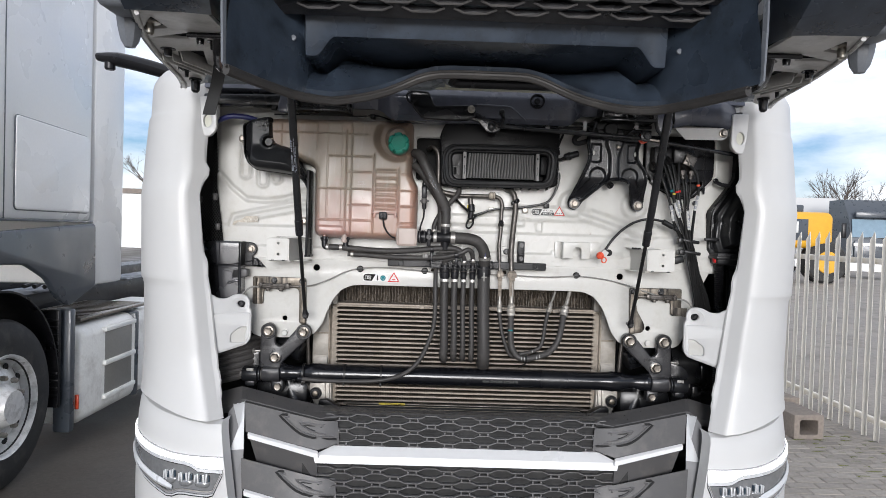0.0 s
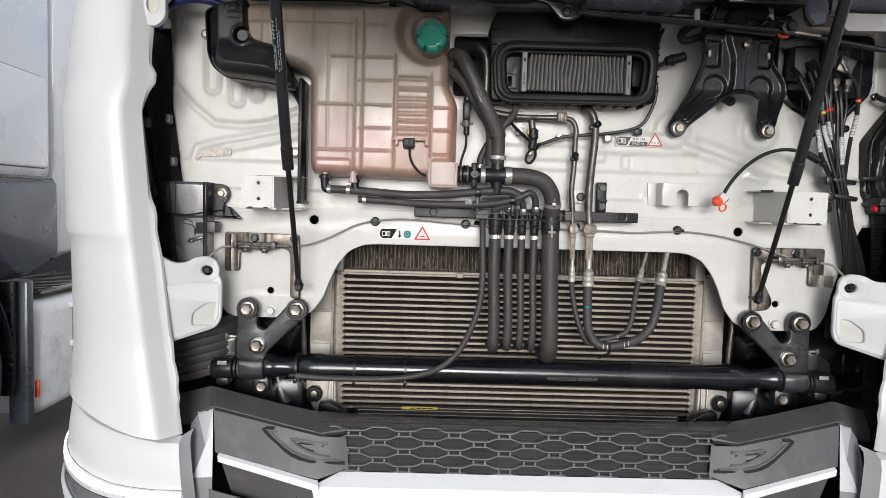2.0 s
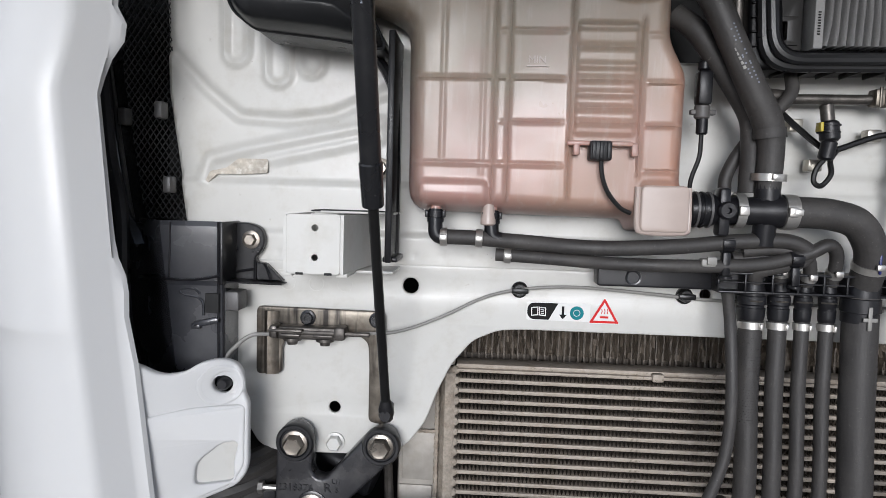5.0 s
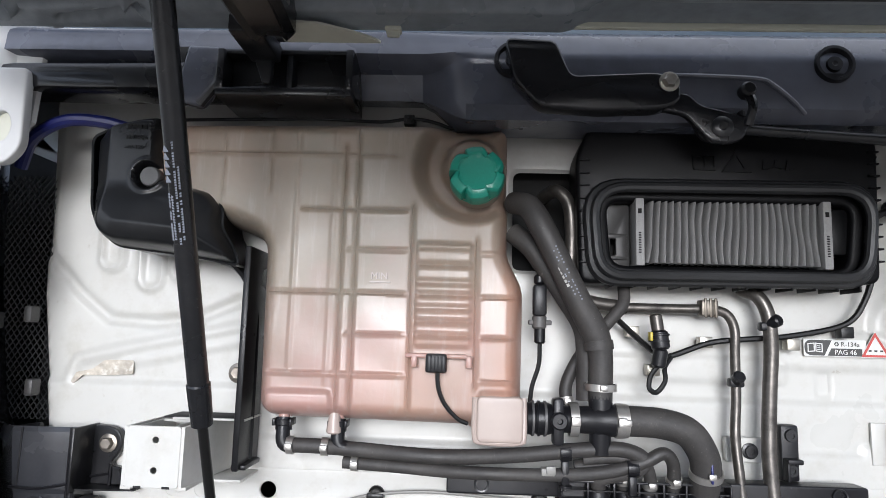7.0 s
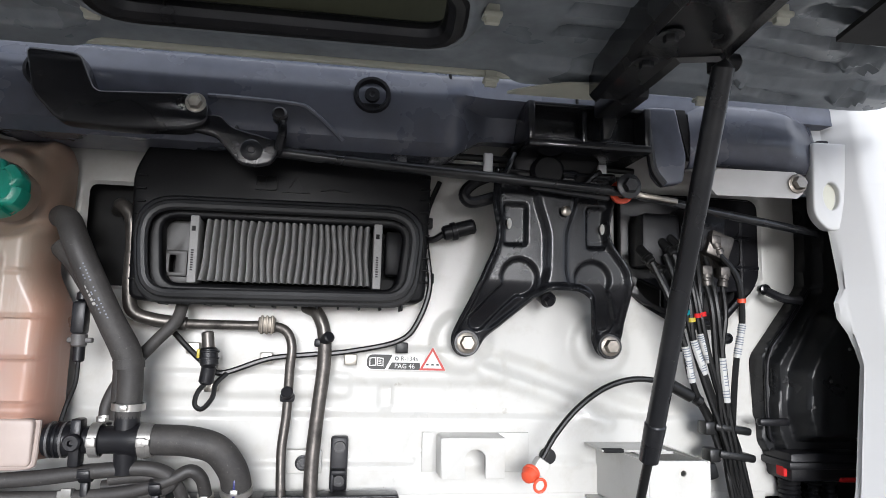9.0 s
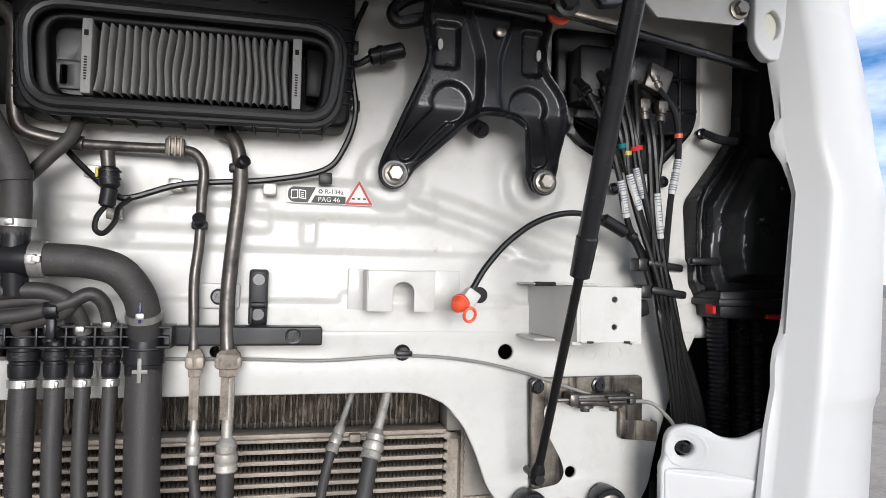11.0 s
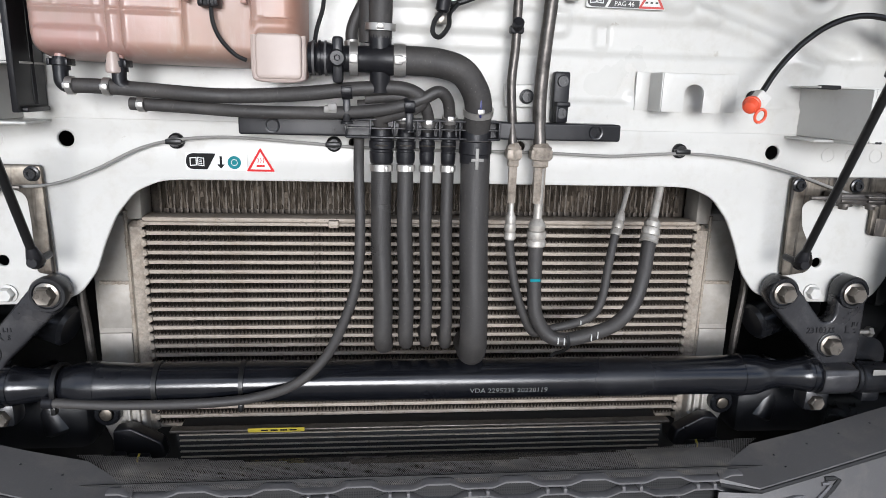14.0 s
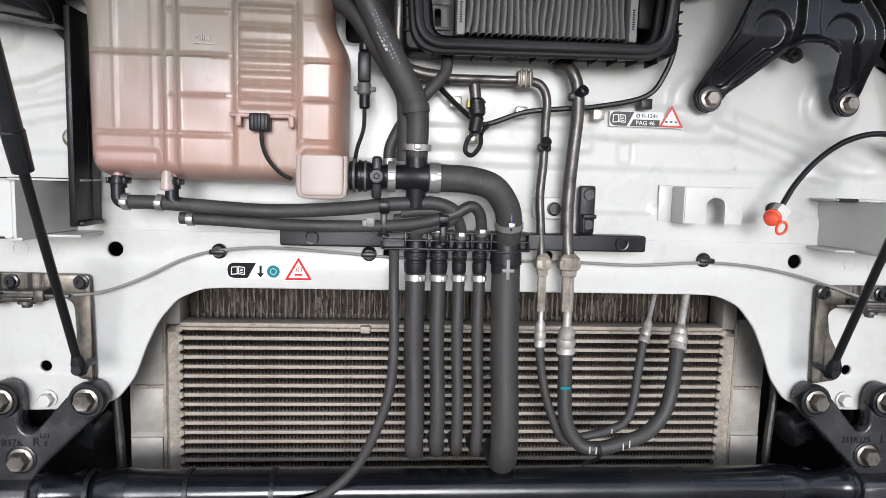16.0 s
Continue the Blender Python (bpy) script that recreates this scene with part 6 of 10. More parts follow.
# the five hoses that hang from the holder
for x0, x1, r, bot in ((-0.087, -0.083, 0.0145, 1.135), (-0.052, -0.048, 0.0115, 1.138), (-0.021, -0.017, 0.0092, 1.138), (0.010, 0.014, 0.0092, 1.135)):
    pts = [(x0, -0.055, 1.470), (x0, -0.056, 1.41), (x0, -0.058, 1.33), (x1, -0.060, 1.22), (x1, -0.056, bot + 0.025), (x1 + 0.002, -0.036, bot + 0.006), (x1 + 0.002, -0.005, bot + 0.004), (x1 + 0.002, 0.03, bot + 0.002)]
    h = hose("heater_hose", pts, r, "black rubber heater hose hanging before the cooler", ())
    tagged(h, group="hanging hoses")
    bm = bmesh.new()
    lathe(bm, (x0, -0.055, 1.482), (0, 0, -1), [(0, r * 0.9), (0.012, r * 1.10), (0.020, r * 1.10), (0.021, r * 1.24), (0.031, r * 1.24), (0.033, r * 1.10), (0.036, r * 1.10), (0.0365, r * 1.20), (0.046, r * 1.18), (0.052, r * 1.12), (0.054, r * 0.95)], 20)
    part("quick_coupling", bm, BLACK, h, "black quick coupling")
    bm = bmesh.new()
    ring_on(bm, (x0, -0.0565, 1.4225), (x0, -0.057, 1.41), r + 0.0024, 0.0090)
    box(bm, (x0 + r * 0.35, -0.0620 - r, 1.4185), (x0 + r * 0.35 + 0.004, -0.0570 - r, 1.4265), 0.001)
    part("clamp", bm, CLAMP, h, "bright metal hose clamp")
    if r > 0.014:
        bm = bmesh.new()
        for k in range(34):
            z = 1.413 - 0.0036 * k
            ring_on(bm, (x0, -0.056 - 0.00008 * k, z), (x0, -0.056 - 0.00008 * k, z - 0.01), r + 0.0005, 0.0018)
        part("woven_wrap", bm, RUBBER, h, "ribbed woven wrap", kind="stuff")
    bm = bmesh.new()
    tube(bm, [(x0 - r * 1.1, -0.060, 1.455), (x0, -0.058 - r * 1.2, 1.456), (x0 + r * 1.1, -0.060, 1.455)], 0.0012, 6, 4)
    part("spring_clip", bm, CHROME, h, "bright wire clip")
big = hose("radiator_hose", [(0.049, -0.06, 1.465), (0.050, -0.062, 1.40), (0.052, -0.064, 1.30), (0.056, -0.066, 1.20), (0.058, -0.058, 1.145), (0.059, -0.03, 1.124), (0.059, 0.005, 1.120), (0.059, 0.03, 1.118)], 0.0215, "thick black rubber radiator hose hanging before the cooler", (), seg=24)
tagged(big, group="hanging hoses")
bm = bmesh.new()
lathe(bm, (0.049, -0.06, 1.482), (0, 0, -1), [(0, 0.0195), (0.004, 0.0215), (0.018, 0.0215), (0.019, 0.0235), (0.036, 0.0240), (0.037, 0.0225), (0.05, 0.0222)], 24)
part("quick_coupling", bm, BLACK, big, "black quick coupling")
bm = bmesh.new()
box(bm, (0.046, -0.0860, 1.425), (0.051, -0.0838, 1.455), 0.0008)
box(bm, (0.040, -0.0858, 1.436), (0.058, -0.0842, 1.441), 0.0008)
part("label_mark", bm, GREYCABLE, big, "pale printed cross mark")
elbow = hose("elbow_hose", [(-0.075, -0.09, 1.572), (-0.045, -0.09, 1.572), (-0.01, -0.09, 1.570), (0.022, -0.088, 1.560), (0.042, -0.082, 1.535), (0.049, -0.075, 1.510), (0.049, -0.062, 1.478)], 0.0195, "thick black rubber elbow hose above the holder", (0.10, 0.86), seg=24)
bm = bmesh.new()
box(bm, (0.0475, -0.0985, 1.498), (0.0505, -0.0950, 1.525), 0.001)
part("paint_mark", bm, BLUE, elbow, "blue paint mark")
valve = thing("coolant_tee", (-0.11, -0.09, 1.572), "black plastic coolant tee with bright clamps under the tank", "valve")
bm = bmesh.new()
lathe(bm, (-0.185, -0.09, 1.572), (1, 0, 0), [(0, 0.012), (0, 0.020), (0.006, 0.0215), (0.010, 0.0190), (0.016, 0.0215), (0.028, 0.0205), (0.034, 0.017), (0.085, 0.0175), (0.090, 0.0205), (0.112, 0.0205), (0.112, 0.012)], 24)
rod(bm, (-0.090, -0.09, 1.575), (-0.090, -0.09, 1.610), 0.0155, seg=20)
rod(bm, (-0.090, -0.09, 1.570), (-0.090, -0.085, 1.530), 0.014, seg=20)
lathe(bm, (-0.146, -0.112, 1.572), (0, -1, 0), [(0, 0.011), (0.006, 0.011), (0.008, 0.009), (0.008, 0.004), (0.003, 0.003), (0.003, 0)], 16)
box(bm, (-0.153, -0.108, 1.54), (-0.139, -0.085, 1.60), 0.004)
part("tee_body", bm, BLACK, valve)
for x in (-0.125, -0.066):
    bm = bmesh.new()
    ring_on(bm, (x, -0.09, 1.572), (x + 0.01, -0.09, 1.572), 0.0222, 0.011)
    box(bm, (x - 0.006, -0.116, 1.566), (x + 0.006, -0.110, 1.578), 0.002)
    part("clamp", bm, CLAMP, valve, "bright metal hose clamp")
for k in range(3):
    bm = bmesh.new()
    ring_on(bm, (-0.178 + 0.008 * k, -0.09, 1.572), (-0.1, -0.09, 1.572), 0.0228, 0.003)
    part("coupling_ring", bm, BLACK if k % 2 else GREY, valve)
down = hose("upper_hose", [(-0.205, -0.06, 1.862), (-0.185, -0.085, 1.852), (-0.168, -0.098, 1.822), (-0.145, -0.098, 1.775), (-0.118, -0.096, 1.722), (-0.098, -0.094, 1.685), (-0.090, -0.092, 1.655), (-0.090, -0.090, 1.60)], [0.0155, 0.0165, 0.017, 0.017, 0.0172, 0.0185, 0.0160, 0.0155], "black rubber hose bending down from the tank", (0.97,), seg=20)
bm = bmesh.new()
ring_on(bm, (-0.093, -0.093, 1.668), (-0.091, -0.093, 1.65), 0.0195, 0.012)
part("hose_sleeve", bm, RUBBER, down)
bm = bmesh.new()
for k in range(5):
    box(bm, (-0.0045, -0.0006, -0.0015 + 0.006 * k), (0.0045, 0.0006, 0.0025 + 0.006 * k))
bmesh.ops.transform(bm, matrix=Matrix.Translation((-0.133, -0.1130, 1.745)) @ Matrix.Rotation(radians(-27), 4, "Y"), verts=bm.verts)
part("print_bar", bm, GREYCABLE, down, "faint grey print", kind="stuff")
hose("branch_hose", [(-0.205, -0.05, 1.822), (-0.18, -0.062, 1.800), (-0.155, -0.066, 1.765), (-0.13, -0.068, 1.728), (-0.108, -0.068, 1.69), (-0.104, -0.070, 1.65), (-0.104, -0.07, 1.595)], 0.0145, "black rubber branch hose beside the tank", seg=16)
hose("heater_pipe", [(-0.155, 0.01, 1.885), (-0.140, -0.025, 1.888), (-0.124, -0.032, 1.870), (-0.119, -0.032, 1.83), (-0.119, -0.030, 1.77), (-0.112, -0.030, 1.738), (-0.085, -0.028, 1.727), (-0.04, -0.025, 1.722)], 0.0095, "bare metal heater pipe curving out of the bulkhead", (), PIPE, category="pipe")
hose("thin_hose", [(-0.045, -0.03, 1.752), (-0.050, -0.045, 1.725), (-0.075, -0.05, 1.695), (-0.108, -0.05, 1.655), (-0.128, -0.05, 1.615), (-0.128, -0.055, 1.585)], 0.0085, "thin black rubber hose behind the tee", (0.95,))
# the two hoses that run level under the tank
def fine_print(owner, pts, r, lo, hi, rows=2):
    """Short faint bars along a hose, where its printing runs."""
    bm = bmesh.new()
    line = glide(pts, 24)
    a, b = int(lo * len(line)), int(hi * len(line))
    for row in range(rows):
        run = 0.0
        for p, q in zip(line[a:b], line[a + 1:b]):
            run += (q - p).length
            if run < 0.0026:
                continue
            run = 0.0
            if random.random() < 0.75:
                d = (q - p).normalized()
                side = d.cross(Vector((0, -1, 0))).normalized() * (0.0052 * (row - (rows - 1) / 2))
                c = p + side + Vector((0, -math.sqrt(r * r - side.length_squared) - 0.0003, 0))
                box(bm, tuple(c - Vector((0.0009, 0.0004, 0.0009))), tuple(c + Vector((0.0009, 0.0006, 0.0009))))
    part("print_bar", bm, PRINT, owner, "faint printed letters", kind="stuff")


fine_print(down, [(-0.205, -0.06, 1.862), (-0.185, -0.085, 1.852), (-0.168, -0.098, 1.822), (-0.145, -0.098, 1.775), (-0.118, -0.096, 1.722), (-0.098, -0.094, 1.685)], 0.0168, 0.52, 0.80)
hose("vent_hose", [(-0.498, -0.085, 1.527), (-0.46, -0.085, 1.527), (-0.40, -0.085, 1.524), (-0.30, -0.087, 1.519), (-0.20, -0.088, 1.524), (-0.12, -0.088, 1.533), (-0.06, -0.086, 1.535), (-0.032, -0.084, 1.522), (-0.045, -0.08, 1.508), (-0.086, -0.07, 1.495), (-0.087, -0.06, 1.480)], 0.0098, "black rubber hose running level under the tank", (0.02, 0.13))
hose("vent_hose", [(-0.425, -0.070, 1.505), (-0.36, -0.075, 1.503), (-0.27, -0.080, 1.499), (-0.16, -0.084, 1.500), (-0.085, -0.086, 1.506), (-0.035, -0.087, 1.520), (-0.010, -0.086, 1.532), (0.004, -0.08, 1.522), (0.009, -0.07, 1.500), (0.010, -0.06, 1.480)], 0.0085, "black rubber hose looping down into the holder", (0.03, 0.92))
hose("vent_hose", [(-0.11, -0.075, 1.520), (-0.07, -0.078, 1.524), (-0.035, -0.078, 1.520), (-0.022, -0.07, 1.50), (-0.021, -0.06, 1.478)], 0.0082, "short black rubber hose into the holder", (0.88,))
hose("vent_hose", [(-0.12, -0.068, 1.508), (-0.08, -0.07, 1.512), (-0.058, -0.066, 1.502), (-0.052, -0.058, 1.480)], 0.0095, "short black rubber hose into the holder", (0.82,))
for x, z in ((-0.505, 1.530), (-0.432, 1.530)):
    t = thing("elbow_fitting", (x, -0.085, z), "black plastic elbow fitting under the tank", "fitting", "tank fittings")
    bm = bmesh.new()
    tube(bm, [(x, -0.08, 1.562), (x, -0.083, 1.545), (x + 0.002, -0.085, 1.530), (x + 0.014, -0.085, 1.525)], 0.0095, 12, 5)
    lathe(bm, (x, -0.08, 1.560), (0, 0, -1), [(0, 0.009), (0, 0.0135), (0.007, 0.0135), (0.008, 0.011), (0.014, 0.011)], 18)
    part("elbow", bm, BLACK, t)
    bm = bmesh.new()
    box(bm, (x - 0.013, -0.093, 1.552), (x - 0.009, -0.067, 1.561), 0.001)
    box(bm, (x + 0.009, -0.093, 1.552), (x + 0.013, -0.067, 1.561), 0.001)
    part("clip", bm, BLACK, t)
    bm = bmesh.new()
    lathe(bm, (x, -0.08, 1.560), (0, 0, 1), [(0, 0.0075), (0.018, 0.0065), (0.03, 0.004), (0.034, 0.002)], 12)
    part("nipple", bm, TANK, t, "milky plastic nipple")
for x, y, z0, r, foot in ((-0.135, -0.087, 1.5300, 0.0115, 1.500), (-0.049, -0.0865, 1.5125, 0.0105, 1.490)):
    bm = bmesh.new()
    ring_on(bm, (x, y, z0), (x + 0.01, y, z0 + 0.001), r, 0.014)
    box(bm, (x - 0.0075, y - r - 0.0015, z0 - 0.004), (x + 0.0075, y - r + 0.002, z0 + 0.005), 0.001)
    box(bm, (x - 0.005, y - 0.006, foot - 0.012), (x + 0.005, y + 0.006, z0 - r + 0.001), 0.002)
    lathe(bm, (x, y - 0.002, foot - 0.014), (0, 0, 1), [(0, 0.0085), (0.003, 0.0085), (0.004, 0.006), (0.004, 0)], 14)
    solid("hose_clip", bm, BLACK, "black plastic clip holding a hose", "clip", group="hose clips")
bm = bmesh.new()
box(bm, (-0.166, -0.094, 1.500), (-0.148, -0.078, 1.510), 0.002)
box(bm, (-0.160, -0.097, 1.503), (-0.148, -0.092, 1.513), 0.001)
solid("hose_clip", bm, GREYCABLE, "pale grey spring clip on the lower hose", "clip", group="hose clips")

# holder bar with its ribbed middle
holder = thing("hose_holder", (0, -0.03, 1.477), "black plastic holder bar for the hanging hoses", "bracket")
for lo, hi in ((-0.288, -0.135), (0.080, 0.268)):
    bm = plate(rounded([(lo, 1.466), (hi, 1.466), (hi, 1.491), (lo, 1.491)], 0.004), [], -0.02, -0.052, 0.002, 2)
    part("bar", bm, BLACK, holder)
for x in (-0.241, 0.230):
    bm = bmesh.new()
    lathe(bm, (x, -0.0535, 1.479), (0, -1, 0), [(0, 0.0105), (0.0015, 0.0100), (0.001, 0.008), (-0.004, 0.007), (-0.004, 0)], 18)
    part("screw", bm, SATIN, holder)
for k in range(2):
    bm = bmesh.new()
    box(bm, (-0.137, -0.075, 1.4655 + 0.0245 * k), (0.082, -0.03, 1.4685 + 0.0245 * k), 0.0008)
    part("rail", bm, BLACK, holder)
bm = bmesh.new()
box(bm, (-0.137, -0.073, 1.479), (0.082, -0.05, 1.4805))
part("rail", bm, BLACK, holder)
for x in (-0.137, -0.103, -0.069, -0.037, -0.005, 0.024, 0.052, 0.081):
    bm = bmesh.new()
    box(bm, (x - 0.0013, -0.075, 1.4665), (x + 0.0013, -0.03, 1.4915), 0.0005)
    part("web", bm, BLACK, holder)
bm = bmesh.new()
box(bm, (-0.137, -0.052, 1.467), (0.082, -0.048, 1.491))
part("back", bm, BLACK, holder)
arm = bmesh.new()
box(arm, (0.170, -0.022, 1.49), (0.195, -0.004, 1.566), 0.004)
box(arm, (0.172, -0.038, 1.515), (0.193, -0.018, 1.522), 0.002)
box(arm, (0.172, -0.036, 1.492), (0.176, -0.018, 1.522), 0.001)
part("stay", arm, BLACK, holder, "upright stay with two screws")
for z in (1.552, 1.505):
    bm = bmesh.new()
    lathe(bm, (0.183, -0.0225, z), (0, -1, 0), [(0, 0.0085), (0.004, 0.008), (0.004, 0.004), (0.002, 0.004), (0.002, 0)], 16)
    part("screw", bm, SATIN, holder)

# thin hose sweeping across the cooler to the tilt tube
sweep = hose("sweeping_hose", [(-0.119, -0.055, 1.465), (-0.119, -0.075, 1.42), (-0.117, -0.088, 1.33), (-0.122, -0.092, 1.26), (-0.140, -0.092, 1.20), (-0.170, -0.090, 1.14), (-0.215, -0.088, 1.098), (-0.275, -0.080, 1.074), (-0.345, -0.075, 1.064), (-0.43, -0.072, 1.061), (-0.50, -0.070, 1.061), (-0.572, -0.066, 1.064)], 0.0075, "thin black hose sweeping down to the tilt tube", ())
bm = bmesh.new()
rod(bm, (-0.570, -0.066, 1.064), (-0.588, -0.064, 1.064), 0.0092, seg=14, bevel=0.002)
part("end_cap", bm, BLACK, sweep)

# air conditioning pipes
ac = [(0.04, -0.024, 1.722), (0.075, -0.026, 1.722), (0.098, -0.028, 1.716), (0.108, -0.030, 1.695), (0.107, -0.032, 1.66), (0.106, -0.034, 1.60), (0.102, -0.038, 1.55), (0.104, -0.044, 1.50), (0.106, -0.05, 1.455)]
p1 = hose("refrigerant_pipe", [(-0.06, -0.02, 1.722), (0.0, -0.022, 1.722)] + ac, 0.0068, "dull aluminium refrigerant pipe down the bulkhead", (), PIPE, category="pipe")
p2 = hose("refrigerant_pipe", [(0.125, -0.01, 1.752), (0.142, -0.028, 1.742), (0.153, -0.034, 1.715), (0.155, -0.036, 1.67), (0.150, -0.038, 1.61), (0.145, -0.042, 1.54), (0.145, -0.046, 1.49), (0.148, -0.05, 1.45)], 0.0098, "thick dull aluminium refrigerant pipe down the bulkhead", (), PIPE, category="pipe")
for x, r, p in ((0.108, 0.0068, p1), (0.149, 0.0098, p2)):
    bm = bmesh.new()
    lathe(bm, (x, -0.05, 1.462), (0, 0, -1), [(0, r * 1.0), (0.004, r * 1.4), (0.006, r * 1.7), (0.024, r * 1.7), (0.026, r * 1.3), (0.034, r * 1.3), (0.036, r * 1.0), (0.09, r)], 6)
    part("union_nut", bm, UNION, p, "stained union nut")
    bm = bmesh.new()
    box(bm, (x - r * 1.7, -0.06, 1.438), (x + r * 1.7, -0.04, 1.453), 0.003)
    part("union_block", bm, UNION, p)
p3 = hose("refrigerant_hose", [(0.108, -0.05, 1.335), (0.111, -0.05, 1.296), (0.121, -0.052, 1.241), (0.137, -0.052, 1.194), (0.156, -0.048, 1.163), (0.186, -0.045, 1.168), (0.224, -0.045, 1.177), (0.252, -0.045, 1.191), (0.266, -0.042, 1.218), (0.275, -0.034, 1.273), (0.286, -0.020, 1.317), (0.291, -0.013, 1.328)], 0.0068, "thin black refrigerant hose looping below the pipes")
p4 = hose("refrigerant_hose", [(0.150, -0.052, 1.325), (0.150, -0.054, 1.28), (0.151, -0.056, 1.233), (0.156, -0.058, 1.194), (0.176, -0.060, 1.163), (0.206, -0.062, 1.156), (0.249, -0.060, 1.165), (0.286, -0.058, 1.180), (0.314, -0.054, 1.212), (0.329, -0.045, 1.257), (0.339, -0.030, 1.301), (0.344, -0.022, 1.315)], 0.0112, "black refrigerant hose looping below the pipes")
for p, spots in ((p3, ((0.109, -0.050, 1.345, 0, 0, 0.0068), (0.286, -0.020, 1.345, 0.42, 0.55, 0.0068))), (p4, ((0.150, -0.052, 1.335, 0, 0, 0.0112), (0.339, -0.028, 1.335, 0.34, 0.50, 0.0112)))):
    for x, y, z, lean, back, r in spots:
        bm = bmesh.new()
        lathe(bm, (x, y, z - 0.03), (lean, back, 1), [(0, r * 1.15), (0.002, r * 1.35), (0.010, r * 1.3), (0.012, r * 1.15), (0.016, r * 1.35), (0.024, r * 1.3), (0.026, r * 1.1), (0.034, r * 1.2), (0.040, r * 0.9), (0.044, r * 0.62), (0.12, r * 0.60)], 18)
        part("crimp_sleeve", bm, ALU, p, "grey crimped sleeve")
for p, line, r in ((p4, [(0.190, 1.158), (0.200, 1.157), (0.243, 1.163), (0.253, 1.167)], 0.0100), (p3, [(0.176, 1.166), (0.231, 1.180)], 0.006)):
    bm = bmesh.new()
    for x, z in line:
        box(bm, (x - 0.0008, -0.0742 if r > 0.008 else -0.0530, z - r * 0.55), (x + 0.0008, -0.0718 if r > 0.008 else -0.0505, z + r * 0.55))
    part("tick_mark", bm, SLEEVE, p, "white tick marks", kind="stuff")
bm = bmesh.new()
box(bm, (0.141, -0.0672, 1.252), (0.157, -0.0640, 1.257), 0.001)
part("colour_band", bm, TEAL, p4, "small teal band")
tieclip = bmesh.new()
tube(tieclip, [(0.205, -0.07, 1.166), (0.207, -0.074, 1.15), (0.203, -0.06, 1.136), (0.193, -0.05, 1.128), (0.185, -0.052, 1.124)], 0.003, 6, 4)
solid("cable_tie", tieclip, CABLE, "black cable tie round the refrigerant hoses", "cable tie")
# small plate and nut between the pipes
bm = plate(rounded([(0.098, 1.512), (0.158, 1.512), (0.158, 1.546), (0.098, 1.546)], 0.004), [], 0.0, -0.012, 0.002)
pl = thing("pipe_bracket", (0.128, 0, 1.53), "white painted bracket with a black nut between two pipes", "bracket")
part("plate", bm, PANEL, pl)
bm = bmesh.new()
lathe(bm, (0.131, -0.012, 1.528), (0, -1, 0), [(0, 0.011), (0.003, 0.011), (0.004, 0.008), (0.008, 0.008), (0.008, 0.004), (0.005, 0.004), (0.005, 0)], 18)
part("nut", bm, SATIN, pl)
for x, z in ((0.106, 1.622), (0.150, 1.70)):
    bm = bmesh.new()
    rod(bm, (x, -0.03, z), (x + 0.012 * (x > 0.12), -0.05, z + 0.010), 0.0085, seg=14, bevel=0.002)
    box(bm, (x - 0.010, -0.042, z - 0.006), (x + 0.010, -0.026, z + 0.006), 0.003)
    solid("pipe_clip", bm, BLACK, "black plastic clip on a refrigerant pipe", "clip", group="pipe clips")
bm = bmesh.new()
box(bm, (0.060, -0.040, 1.712), (0.084, -0.018, 1.735), 0.003)
for dx in (0.064, 0.071, 0.078):
    box(bm, (dx, -0.042, 1.710), (dx + 0.0035, -0.038, 1.737), 0.001)
solid("pipe_block", bm, WORN, "dull fluted block clamping the refrigerant pipe", "bracket")

# wiring loom over the bulkhead
loom = thing("wiring_loom", (0.1, -0.02, 1.66), "black wiring loom clipped across the bulkhead", "cable")
bm = bmesh.new()
tube(bm, [(-0.062, -0.02, 1.715), (-0.035, -0.025, 1.688), (-0.002, -0.03, 1.66), (0.018, -0.026, 1.655), (0.075, -0.022, 1.675), (0.13, -0.022, 1.682), (0.19, -0.020, 1.688), (0.265, -0.020, 1.706), (0.293, -0.022, 1.74), (0.307, -0.022, 1.79), (0.300, -0.022, 1.85), (0.300, -0.02, 1.90), (0.318, -0.02, 1.95)], 0.0042, 8, 6)
part("loom_tape", bm, CABLE, loom)
for x, z in ((-0.03, 1.688), (0.072, 1.676), (0.193, 1.676), (0.268, 1.695), (0.304, 1.80), (0.30, 1.885), (-0.002, 1.635)):
    bm = bmesh.new()
    box(bm, (x - 0.009, -0.022, z - 0.008), (x + 0.009, -0.004, z + 0.008), 0.0015)
    part("clip", bm, STEEL if x < 0.2 else CABLE, loom, "small square clip")
plugs = thing("temperature_plug", (0.0, -0.05, 1.67), "black sensor plug hanging on its lead", "sensor")
bm = bmesh.new()
rod(bm, (-0.003, -0.05, 1.690), (0.000, -0.052, 1.664), 0.0125, seg=14, bevel=0.003)
rod(bm, (0.000, -0.052, 1.666), (-0.004, -0.05, 1.640), 0.010, seg=14, bevel=0.003)
for z in (1.683, 1.674):
    lathe(bm, (-0.002, -0.05, z), (0, 0, 1), [(0, 0.012), (0.001, 0.0145), (0.003, 0.0145), (0.004, 0.012)], 14)
part("plug", bm, BLACK, plugs)
bm = bmesh.new()
rod(bm, (-0.003, -0.05, 1.688), (-0.006, -0.048, 1.712), 0.0085, seg=14, bevel=0.002)
part("tip", bm, PIPE, plugs, "dull steel sensor tip")
bm = bmesh.new()
